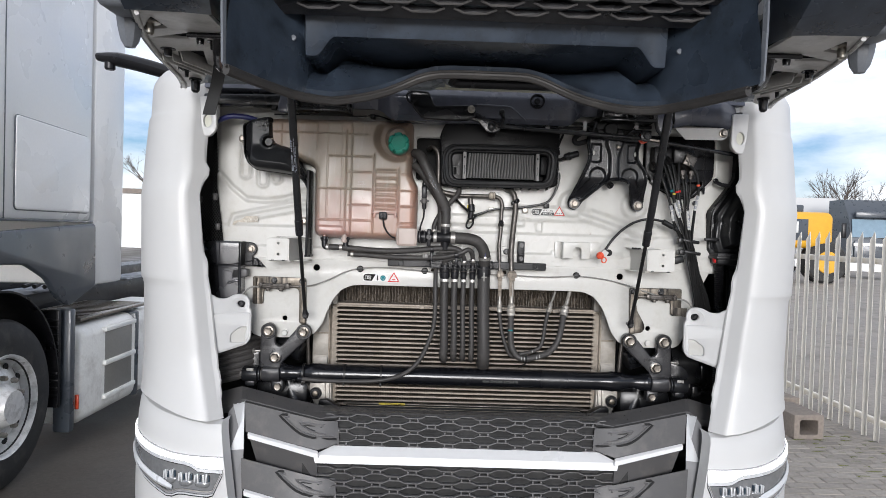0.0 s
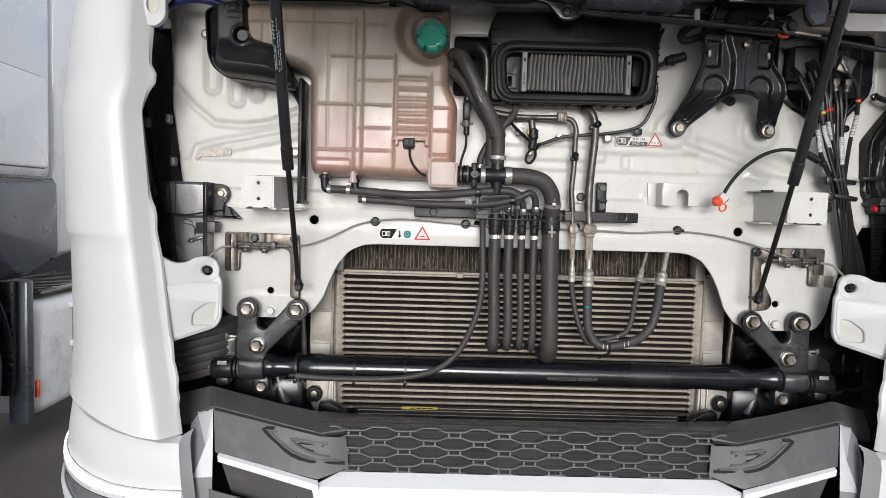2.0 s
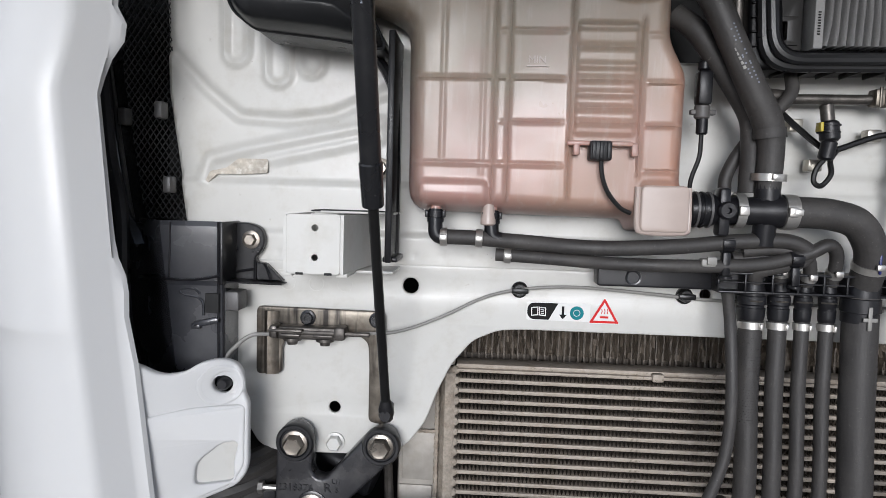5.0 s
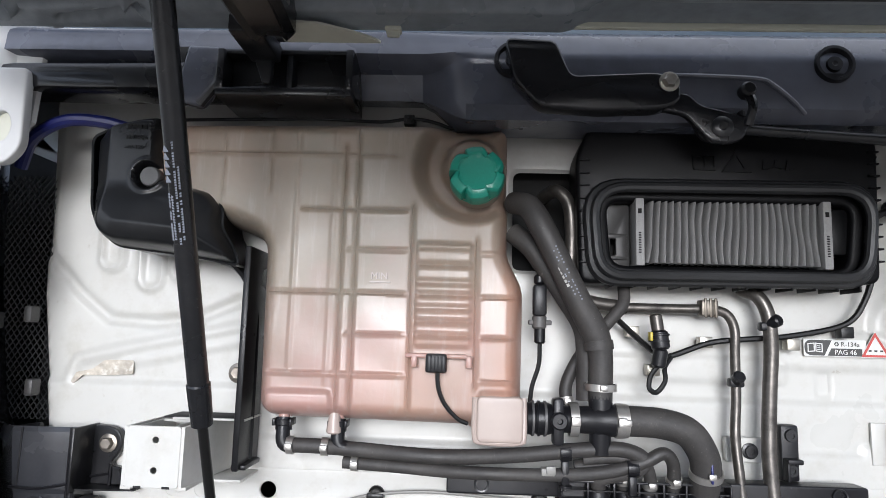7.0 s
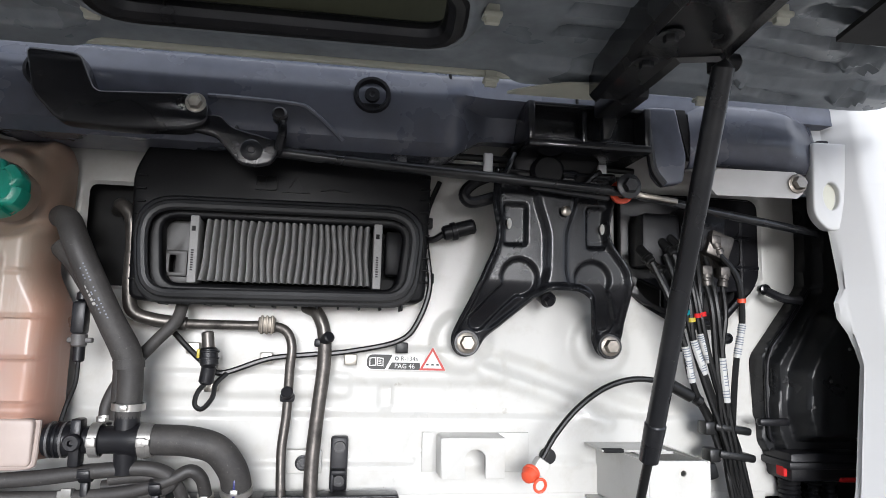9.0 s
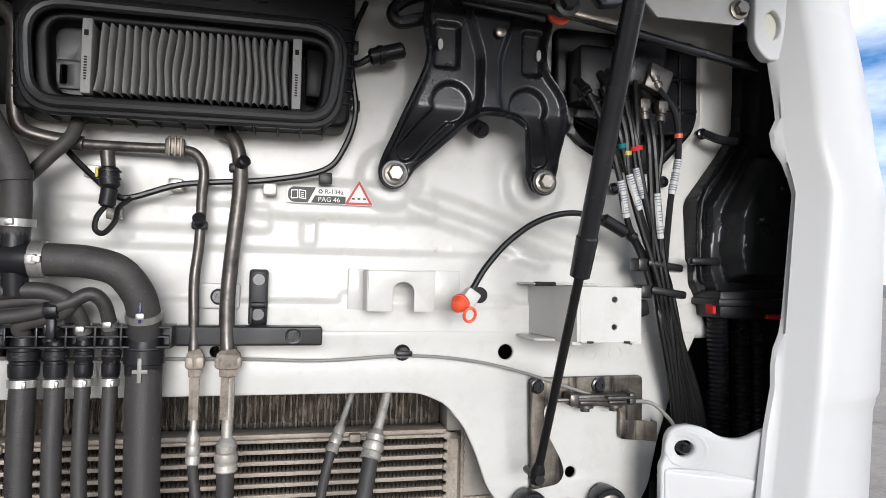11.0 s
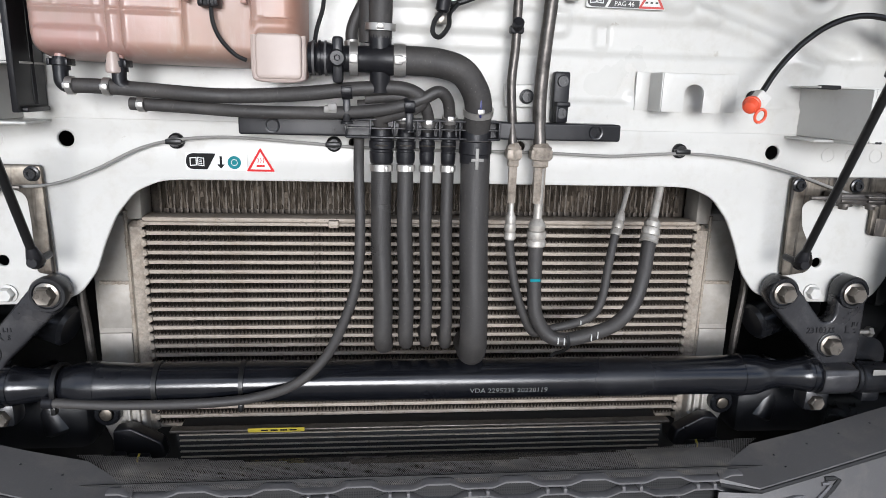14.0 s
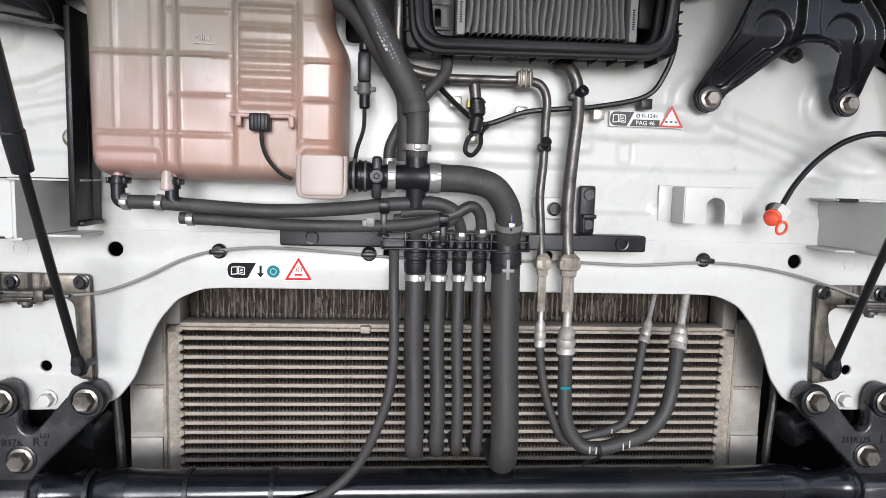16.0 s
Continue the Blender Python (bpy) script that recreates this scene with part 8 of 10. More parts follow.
for x, z in ((0.640, 1.843), (0.654, 1.826), (0.676, 1.856), (0.690, 1.862)):
    bm = bmesh.new()
    rod(bm, (x - 0.010, -0.045, z + 0.016), (x + 0.004, -0.062, z - 0.008), 0.0078, seg=12, bevel=0.002)
    lathe(bm, (x - 0.002, -0.054, z + 0.002), (0.5, -0.6, -0.8), [(0, 0.0078), (0.0015, 0.0098), (0.005, 0.0098), (0.006, 0.0078)], 12)
    part("fitting", bm, CABLE, valves, "black push-in fitting")
for x, z, dx in ((0.746, 1.868, 0.55), (0.730, 1.820, 0.08), (0.760, 1.819, -0.12)):
    bm = bmesh.new()
    box(bm, (x - 0.0085, -0.074, z - 0.003), (x + 0.0085, -0.050, z + 0.013), 0.003)
    lathe(bm, (x, -0.066, z), (dx, 0, -1), [(0, 0.0085), (0.006, 0.0085), (0.007, 0.0068), (0.010, 0.0068), (0.011, 0.0080), (0.018, 0.0080), (0.018, 0)], 12)
    part("elbow_fitting", bm, PIPE, valves, "dull metal elbow fitting")
for x, z, w in ((0.742, 1.842, 0.012), (0.765, 1.838, 0.010), (0.722, 1.850, 0.008)):
    bm = bmesh.new()
    zs = np.linspace(z + 0.018, z - 0.014, 40)
    tube(bm, [(x + 0.3 * (z - q), -0.045, q) for q in zs], w, 10, 1, ripple=0.12)
    part("silencer", bm, PIPE, valves, "ribbed grey silencer")
# start, then the line's two ways down, its label's reach and its band
ends = [((0.644, -0.062, 1.834), (0.668, 1.775), (0.692, 1.708), (0.710, 1.643), True, None), ((0.658, -0.062, 1.818), (0.672, 1.768), (0.690, 1.712), (0.707, 1.650), False, None),
        ((0.680, -0.062, 1.848), (0.697, 1.780), (0.706, 1.718), (0.731, 1.655), True, 0), ((0.694, -0.062, 1.854), (0.706, 1.785), (0.717, 1.728), (0.738, 1.673), True, 4),
        ((0.731, -0.066, 1.802), (0.735, 1.765), (0.741, 1.710), (0.749, 1.640), False, None), ((0.758, -0.066, 1.801), (0.757, 1.755), (0.752, 1.692), (0.763, 1.614), True, None),
        ((0.754, -0.066, 1.852), (0.779, 1.812), (0.787, 1.745), (0.778, 1.679), True, 2), ((0.720, -0.058, 1.862), (0.716, 1.790), (0.724, 1.725), (0.744, 1.650), False, 4),
        ((0.668, -0.058, 1.848), (0.686, 1.780), (0.699, 1.738), (0.722, 1.665), False, 1), ((0.706, -0.050, 1.850), (0.712, 1.780), (0.730, 1.700), (0.752, 1.630), False, None),
        ((0.738, -0.050, 1.850), (0.742, 1.780), (0.752, 1.700), (0.764, 1.620), False, None)]
tags = (YELLOW, TEAL, ORANGE, None, RED)
for k, (p, q0, q1, q2, labelled, c) in enumerate(ends):
    line = thing("air_line", p, "thin black air line with a white sleeve label" if labelled else "thin black air line running down the bulkhead", "cable", "air lines")
    xb, yb = 0.762 + 0.0075 * (k % 4), -0.046 - 0.007 * (k // 4)
    pts = [p, (*q0[:1], -0.074, q0[1]), (q1[0], -0.070, q1[1]), (q2[0], -0.064, q2[1]), (xb, yb, 1.560), (xb + 0.010 + 0.001 * k, -0.050, 1.500), (0.805 + 0.0045 * k, -0.034, 1.38), (0.828 + 0.006 * k, -0.01, 1.25)]
    bm = bmesh.new()
    tube(bm, pts, 0.0042 if k % 2 else 0.0049, 8, 6)
    part("sleeve", bm, CABLE, line)
    ln = glide(pts, 6)
    if labelled:
        bm = bmesh.new()
        tube(bm, ln[12:18], 0.0056, 10, 1)
        lab = part("label_sleeve", bm, SLEEVE, line, "white wrapped label with fine print")
        bm = bmesh.new()
        for j in range(13):
            if j % 5 != 4:
                q = ln[12].lerp(ln[17], 0.06 + 0.068 * j)
                ring_on(bm, q, q + (ln[17] - ln[12]), 0.0060, 0.0016)
        part("print_ring", bm, PRINT, lab, kind="stuff")
    if c is not None:
        bm = bmesh.new()
        ring_on(bm, ln[9], ln[10], 0.0064, 0.0065)
        part("colour_band", bm, tags[c], line, "coloured band")
bundle = thing("cable_tie_pack", (0.77, -0.05, 1.55), "black cable ties round the bundle of air lines", "cable tie")
for z, dx in ((1.585, 0.0), (1.545, 0.006)):
    bm = bmesh.new()
    box(bm, (0.742 + dx, -0.066, z - 0.006), (0.802 + dx, -0.034, z + 0.006), 0.004, (0, 8, 0))
    box(bm, (0.728 + dx, -0.062, z - 0.009), (0.746 + dx, -0.036, z + 0.011), 0.003)
    part("tie", bm, CABLE, bundle)
bm = bmesh.new()
box(bm, (0.715, -0.05, 1.505), (0.755, -0.02, 1.53), 0.005, (0, -15, 0))
rod(bm, (0.705, -0.035, 1.508), (0.72, -0.035, 1.513), 0.007, seg=12)
part("stud_clip", bm, CABLE, bundle)
for x, z in ((0.722, 1.707), (0.807, 1.722), (0.878, 1.805)):
    bm = bmesh.new()
    lathe(bm, (x, 0.006, z), (0, -1, 0), [(0, 0.0095), (0.004, 0.009), (0.005, 0.006), (0.003, 0.004), (0.003, 0)], 16)
    solid("push_clip", bm, SATIN, "black push clip in the bulkhead", "clip", group="push clips")

# black duct in the right corner
duct = thing("cable_duct", (0.95, -0.02, 1.35), "black moulded cable duct with corrugated conduits", "duct")
DUCT = rounded([(0.874, 1.530), (0.853, 1.555), (0.855, 1.697), (0.936, 1.813), (0.944, 1.97), (1.04, 1.97), (1.06, 1.75), (1.04, 1.53)], 0.008)
DUCT_STEP = rounded([(0.882, 1.540), (0.868, 1.575), (0.871, 1.686), (0.953, 1.804), (0.962, 1.96), (1.05, 1.96), (1.06, 1.54)], 0.008)
DUCT_TOP = rounded([(0.898, 1.561), (0.887, 1.606), (0.892, 1.677), (0.938, 1.760), (0.952, 1.772), (1.02, 1.772), (1.04, 1.60), (1.00, 1.561)], 0.008)


def duct_depth(x, z, d):
    P = np.stack([x, z], 1)
    step, _ = edge_distance(P, DUCT_STEP)
    top, _ = edge_distance(P, DUCT_TOP)
    y = 0.022 - 0.030 * slope(d, 0.004)
    y -= 0.020 * slope(step, 0.006)
    y -= 0.038 * slope(top, 0.016)
    y -= 0.006 * slope(inside_box(x, z, 0.93, 1.02, 1.56, 1.78, 0.03), 0.03)
    return y


part("shell", relief(DUCT, 0.0035, duct_depth), SMOOTH, duct, "smooth black moulded shell", angle=0.8)
bm = bmesh.new()
tube(bm, [(0.872, -0.012, 1.56), (0.864, -0.014, 1.58), (0.866, -0.014, 1.690), (0.905, -0.014, 1.748), (0.946, -0.014, 1.806)], 0.003, 8, 3)
part("lip", bm, BLACK, duct)
bm = bmesh.new()
box(bm, (0.868, -0.06, 1.505), (1.0, 0.02, 1.55), 0.008)
box(bm, (0.862, -0.066, 1.525), (1.0, 0.02, 1.537), 0.003)
part("coupling", bm, BLACK, duct)
for x, r in ((0.893, 0.0165), (0.935, 0.0135), (0.965, 0.010)):
    bm = bmesh.new()
    zs = np.linspace(1.515, 1.02, 140)
    tube(bm, [(x + 0.12 * (1.515 - z) * 0.3, -0.018 + 0.02 * (1.515 - z), z) for z in zs], r, 12, 1, ripple=0.07)
    part("conduit", bm, BLACK, duct, "corrugated black conduit")
bm = bmesh.new()
box(bm, (0.862, -0.050, 1.512), (0.878, -0.03, 1.530), 0.003)
part("red_seal", bm, RED, duct, "red seal edge")
bm = bmesh.new()
box(bm, (0.95, -0.064, 1.506), (0.985, -0.05, 1.513), 0.002)
part("red_seal", bm, RED, duct, "red seal edge")
liner = thing("arch_liner", (0.92, 0.12, 0.9), "black moulded liner in the shade behind the corner panel", "liner")
bm = bmesh.new()
loft(bm, [[(x, 0.10 + 0.25 * (x - 0.84) ** 2 + 0.01 * math.sin(z * 60), z) for x in np.linspace(0.78, 1.06, 8)] for z in np.linspace(0.70, 1.34, 40)])
thicken(bm, 0.004)
part("shell", bm, SMOOTH, liner)
for x, y, z, w in ((0.835, 0.05, 1.20, 0.02), (0.90, 0.06, 1.10, 0.025), (0.86, 0.05, 1.02, 0.018)):
    bm = bmesh.new()
    box(bm, (x - w, y, z - 0.03), (x + w, y + 0.07, z + 0.03), 0.006)
    part("bracket", bm, SATIN, liner)
bm = bmesh.new()
box(bm, (0.826, -0.05, 1.588), (0.878, -0.036, 1.600), 0.004)
part("clip", bm, BLACK, duct, "black clip")
bm = bmesh.new()
tube(bm, [(0.865, -0.02, 1.80), (0.885, -0.035, 1.788), (0.91, -0.04, 1.786)], 0.007, 8, 4)
part("clip", bm, BLACK, duct, "black clip")
bm = bmesh.new()
for x, z in ((0.965, 1.71), (0.93, 1.66), (0.90, 1.62)):
    lathe(bm, (x, -0.075, z), (0, -1, 0), [(0, 0.003), (0.002, 0.002), (0.002, 0)], 8)
part("pips", bm, GREY, duct, kind="stuff")

# mesh-covered opening and black guide on the left
GUIDEWIRE = surface("black_plastic_net", (0.035, 0.035, 0.036), 0.4, var=0.2, bump=0)
SHELL = surface("polished_black_plastic", (0.026, 0.027, 0.031), 0.24, var=0.2, fine=200, broad=12, bump=0.05, bump_scale=60, dirt=(0.05, 0.05, 0.05), dirt_amount=0.12, dirt_scale=40, coat=0.25, spec=0.55)
guide = thing("air_guide", (-0.90, -0.02, 1.33), "black moulded air guide with a diamond mesh above", "duct")
bm = bmesh.new()
for k in range(-20, 34):
    for sgn in (-1, 1):
        z0 = 1.52 + 0.0135 * k
        a, b = Vector((-0.985, 0.020, z0)), Vector((-0.875, 0.020, z0 + sgn * 0.16))
        f0, f1 = sorted((np.clip((1.535 - a.z) / (b.z - a.z), 0, 1), np.clip((1.905 - a.z) / (b.z - a.z), 0, 1)))
        if f1 - f0 > 0.05:
            rod(bm, a.lerp(b, f0), a.lerp(b, f1), 0.0011, seg=4)
part("mesh", bm, GUIDEWIRE, guide, "black diamond mesh", kind="stuff")
bm = bmesh.new()
edge = ([1.50, 1.525, 1.545, 1.73, 1.81, 1.90, 1.95], [-0.925, -0.934, -0.950, -0.978, -0.984, -0.988, -0.99])
loft(bm, [[(-1.06, 0.02, z), (xb - 0.045, -0.012, z), (xb - 0.036, -0.030, z), (xb - 0.010, -0.034, z), (xb, -0.026, z), (xb + 0.002, 0.018, z)] for z, xb in ((z, float(np.interp(z, *edge))) for z in np.linspace(1.50, 1.95, 24))])
bmesh.ops.recalc_face_normals(bm, faces=bm.faces)
part("side_band", bm, GLOSS, guide, "glossy black side band")
bm = bmesh.new()
tube(bm, [(-0.985, -0.04, 1.80), (-0.972, -0.045, 1.70), (-0.962, -0.05, 1.62), (-0.945, -0.055, 1.55), (-0.94, -0.06, 1.45), (-0.935, -0.055, 1.33)], 0.011, 10, 5)
tube(bm, [(-0.984, -0.016, 1.81), (-0.978, -0.016, 1.73), (-0.950, -0.018, 1.545), (-0.932, -0.02, 1.525), (-0.87, -0.02, 1.532)], 0.005, 8, 5)
part("rim", bm, BLACK, guide)
# tapering shell with a broad chamfer down its outer corner
bm = bmesh.new()
rows = []
for z in np.linspace(1.536, 1.310, 34):
    t = (1.536 - z) / 0.2
    xe = -0.886 + 0.107 * (1.532 - z)
    out = 0.004 * float(ridge(np.array(z - 1.534), 0.006)) + 0.0025 * float(slope(np.array(1.452 - z), 0.004))
    rows.append([(-1.0 + 0.035 * t, 0.03, z), (xe - 0.062, -0.004, z), (xe - 0.037, -0.028 + out, z), (xe, -0.060 + out, z), (-0.850, -0.060 + out, z), (-0.806, -0.057 + out, z), (-0.797, -0.050, z), (-0.797, 0.0, z)])
loft(bm, rows)
bmesh.ops.recalc_face_normals(bm, faces=bm.faces)
shell = part("shell", bm, SHELL, guide, "polished black tapering shell", angle=0.3)
for pts, r in (([(-0.940, -0.012, 1.451), (-0.918, -0.036, 1.453), (-0.880, -0.062, 1.456), (-0.845, -0.063, 1.455), (-0.815, -0.062, 1.459), (-0.800, -0.060, 1.463)], 0.0020), ([(-0.871, -0.0605, 1.534), (-0.872, -0.0605, 1.458)], 0.0013), ([(-0.8045, -0.058, 1.536), (-0.8045, -0.056, 1.345)], 0.0014), ([(-0.7985, -0.054, 1.536), (-0.7985, -0.052, 1.345)], 0.0014)):
    bm = bmesh.new()
    tube(bm, pts, r, 6, 4)
    part("seam", bm, BLACK, shell)
bm = bmesh.new()
tube(bm, [(-0.830, -0.058, 1.436), (-0.838, -0.058, 1.4425), (-0.852, -0.058, 1.4425), (-0.858, -0.058, 1.4385), (-0.852, -0.058, 1.434), (-0.834, -0.058, 1.431), (-0.826, -0.058, 1.424), (-0.825, -0.058, 1.406)], 0.0016, 6, 4)
part("moulded_edge", bm, SHELL, shell)
# recess drawn as a black block that holds its shade
bm = bmesh.new()
box(bm, (-0.8225, -0.0595, 1.410), (-0.803, -0.050, 1.437), 0.001)
part("recess", bm, DARK, shell, "dark square recess")
bm = bmesh.new()
box(bm, (-0.840, -0.0625, 1.392), (-0.802, -0.050, 1.401), 0.003, (0, -14, 0))
box(bm, (-0.842, -0.0625, 1.387), (-0.828, -0.050, 1.395), 0.002)
part("ledge", bm, SHELL, shell)
bm = bmesh.new()
box(bm, (-0.797, -0.056, 1.413), (-0.776, -0.020, 1.440), 0.003)
part("catch", bm, GREY, guide, "square grey catch")
bm = plate(rounded([(-0.800, 1.452), (-0.797, 1.534), (-0.775, 1.534), (-0.759, 1.527), (-0.753, 1.510), (-0.758, 1.494), (-0.768, 1.484), (-0.765, 1.478), (-0.752, 1.476), (-0.742, 1.466), (-0.727, 1.451)], [0.002, 0.002, 0.010, 0.010, 0.010, 0.008, 0.003, 0.002, 0.004, 0.004, 0.002]), [], 0.0, -0.014, 0.002)
part("ear", bm, BLACK, guide, "black fixing ear", angle=0.3)
for p in ([(-0.767, 1.452), (-0.767, 1.482)], [(-0.752, 1.476), (-0.744, 1.454)], [(-0.797, 1.463), (-0.768, 1.468)]):
    bm = bmesh.new()
    tube(bm, [(p[0][0], -0.016, p[0][1]), (p[1][0], -0.016, p[1][1])], 0.0022, 6, 1)
    part("rib", bm, BLACK, guide)
bm = bmesh.new()
loft(bm, [[(-0.81, -0.060, 1.455), (-0.77, -0.044, 1.452), (-0.725, -0.026, 1.449)], [(-0.81, 0.0, 1.455), (-0.77, 0.0, 1.452), (-0.725, 0.0, 1.449)]])
thicken(bm, 0.002)
part("shelf", bm, BLACK, guide)
bm = bmesh.new()
box(bm, (-0.800, -0.066, 1.45), (-0.795, 0.0, 1.536), 0.0015)
part("flange", bm, BLACK, guide)
for x, z in ((-0.905, 1.69), (-0.893, 1.585), (-0.958, 1.68)):
    bm = bmesh.new()
    box(bm, (x - 0.006, -0.026, z - 0.012), (x + 0.006, -0.004, z + 0.012), 0.003)
    part("clip", bm, GREY, guide, "grey clip on the mesh edge")
bm = bmesh.new()
bolt(bm, (-0.7735, -0.0145, 1.510), 0.0088, washer=1.5)
part("bolt", bm, CHROME, guide, "bright hexagon bolt")
# scraped paint on the bulkhead's left field
bm = plate(rounded([(-0.800, 1.603), (-0.757, 1.606), (-0.757, 1.626), (-0.80, 1.626), (-0.818, 1.612), (-0.842, 1.607), (-0.850, 1.592), (-0.845, 1.590), (-0.832, 1.603)], 0.003), [], 0.0085, 0.0055)
SCRAPE = surface("scraped_primer", (0.42, 0.38, 0.32), 0.6, var=0.4, fine=140, broad=60, bump=0.3, dirt=(0.70, 0.70, 0.66), dirt_amount=1.0, dirt_scale=70)
solid("trim_sticker", bm, SCRAPE, "torn remains of a sticker on the bulkhead", "sticker", "structure")


# ---- stickers ----
def sticker(name, label, x0, z0, w, h, y, build):
    t = thing(name, (x0, y, z0), label, "sticker")
    part("sheet", plate(rounded([(x0, z0), (x0 + w, z0), (x0 + w, z0 + h), (x0, z0 + h)], 0.003), [], y, y - 0.0008), PAPER, t)
    build(t, y - 0.0012)


def book(x, z, y):
    """An open book in outline, its pages' lines inside."""
    bm = bmesh.new()
    for pts in ([(x, z), (x + 0.010, z + 0.0010), (x + 0.010, z + 0.0135), (x, z + 0.0125)], [(x + 0.011, z + 0.0010), (x + 0.021, z), (x + 0.021, z + 0.0125), (x + 0.011, z + 0.0135)]):
        cx, cz = sum(p[0] for p in pts) / 4, sum(p[1] for p in pts) / 4
        join(bm, plate(pts, [[(cx + (px - cx) * 0.74, cz + (pz - cz) * 0.78) for px, pz in pts]], y, y - 0.0004))
    for k in range(3):
        join(bm, plate([(x + 0.0135, z + 0.0035 + 0.0026 * k), (x + 0.0180, z + 0.0031 + 0.0026 * k), (x + 0.0180, z + 0.0042 + 0.0026 * k), (x + 0.0135, z + 0.0046 + 0.0026 * k)], [], y, y - 0.0004))
    return bm


def triangle(x, z, w, y):
    h = w * 0.86
    return plate(rounded([(x, z), (x + w, z), (x + w / 2, z + h)], 0.002), [[(x + w * 0.14, z + h * 0.09), (x + w * 0.86, z + h * 0.09), (x + w / 2, z + h * 0.82)]], y, y - 0.0004)


def label_a(t, y):
    part("symbol_field", plate(rounded([(-0.376, 1.4085), (-0.3455, 1.4085), (-0.3325, 1.4325), (-0.376, 1.4325)], [0.0115, 0.001, 0.001, 0.0115], 6), [], y, y - 0.0003), INK, t, "black symbol field")
    part("book_symbol", book(-0.3705, 1.4135, y - 0.0004), PAPER, t, "white open book symbol")
    bm = plate([(-0.3255, 1.4100), (-0.3200, 1.4165), (-0.3238, 1.4165), (-0.3238, 1.4285), (-0.3272, 1.4285), (-0.3272, 1.4165), (-0.3310, 1.4165)], [], y, y - 0.0003)
    part("arrow_symbol", bm, INK, t, "black arrow")
    bm = plate(circle(-0.306, 1.4195, 0.0098, 20), [circle(-0.306, 1.4195, 0.0050, 12)], y, y - 0.0003)
    join(bm, plate(circle(-0.306, 1.4195, 0.0042, 10), [], y, y - 0.0003))
    part("cap_symbol", bm, TEAL, t, "teal cap symbol")


sticker("coolant_sticker", "white coolant warning sticker with printed symbols", -0.377, 1.4075, 0.090, 0.026, -0.0001, label_a)
tri = thing("warning_triangle", (-0.268, 0, 1.407), "red and white warning triangle sticker", "sticker")
part("sheet", plate(rounded([(-0.2895, 1.4055), (-0.2455, 1.4055), (-0.2675, 1.4435)], 0.002), [], -0.0001, -0.0009), PAPER, tri)
part("red_border", triangle(-0.2885, 1.4065, 0.042, -0.0011), RED, tri, "red border")
bm = bmesh.new()
for k in range(3):
    tube(bm, [(-0.2715 + 0.004 * k, -0.0014, 1.420), (-0.2705 + 0.004 * k, -0.0014, 1.4235), (-0.2715 + 0.004 * k, -0.0014, 1.427)], 0.0006, 5, 3)
box(bm, (-0.2735, -0.0016, 1.4135), (-0.2615, -0.0011, 1.4165))
part("steam_symbol", bm, RED, tri)


def label_b(t, y):
    part("symbol_field", plate(rounded([(0.2175, 1.662), (0.245, 1.662), (0.256, 1.684), (0.2175, 1.684)], [0.0105, 0.001, 0.001, 0.0105], 6), [], y, y - 0.0003), GLAREINK, t, "black symbol field")
    part("book_symbol", book(0.2215, 1.6665, y - 0.0004), PAPER, t, "white open book symbol")
    part("text_field", plate([(0.2495, 1.662), (0.298, 1.662), (0.298, 1.6725), (0.255, 1.6725)], [], y, y - 0.0003), GLAREINK, t)
    part("writing", writing("PAG 46", 0.0098, (0.259, y - 0.0006, 1.6640), depth=0.0002), PAPER, t, "white letters")
    bm = writing("R-134a", 0.0092, (0.2685, y - 0.0003, 1.6755), depth=0.0002)
    join(bm, plate(circle(0.2625, 1.6785, 0.0034, 6), [circle(0.2625, 1.6785, 0.0018, 6)], y, y - 0.0003))
    part("writing", bm, GLAREINK, t, "black letters")


sticker("refrigerant_sticker", "white refrigerant sticker with black symbols and letters", 0.2165, 1.661, 0.088, 0.024, 0.0, label_b)
tri = thing("warning_triangle", (0.318, 0, 1.66), "red and white warning triangle sticker", "sticker")
part("sheet", plate(rounded([(0.2955, 1.6605), (0.3385, 1.6605), (0.317, 1.698)], 0.002), [], 0.0, -0.0011), PAPER, tri)
part("red_border", triangle(0.2965, 1.6615, 0.041, -0.0013), GLARERED, tri, "red border")
bm = bmesh.new()
for x in (0.309, 0.317, 0.325):
    box(bm, (x - 0.002, -0.0018, 1.669), (x + 0.002, -0.0013, 1.6715))
part("arrow_symbol", bm, GLAREINK, tri)


# ---- black scuttle panel above the bay ----
cowl = thing("windscreen_scuttle", (0, -0.1, 1.98), "dark plastic scuttle panel below the windscreen", "panel")


def cowl_row(x):
    """Upper edge, belly and lower edge of the panel at x."""
    mid = float(slope(np.array(0.36 - abs(x - 0.02)), 0.07))
    low = 2.008 - 0.044 * mid
    set_in = 0.040 * (1 - mid)
    return [(x, 0.12, 2.17), (x, 0.0, 2.13), (x, -0.085, 2.098), (x, -0.110, 2.089), (x, -0.117, 2.083), (x, -0.119 - 0.006 * mid, 2.076), (x, -0.122 - 0.010 * mid, 2.052), (x, -0.119 - 0.015 * mid + 0.3 * set_in, 2.047), (x, -0.116 - 0.018 * mid + set_in, 2.040), (x, -0.108 - 0.022 * mid + set_in, low + 0.016), (x, -0.098 - 0.016 * mid + set_in, low), (x, -0.02, low + 0.004)]


bm = bmesh.new()
loft(bm, [cowl_row(x) for x in np.linspace(-0.93, 0.93, 120)])
bmesh.ops.recalc_face_normals(bm, faces=bm.faces)
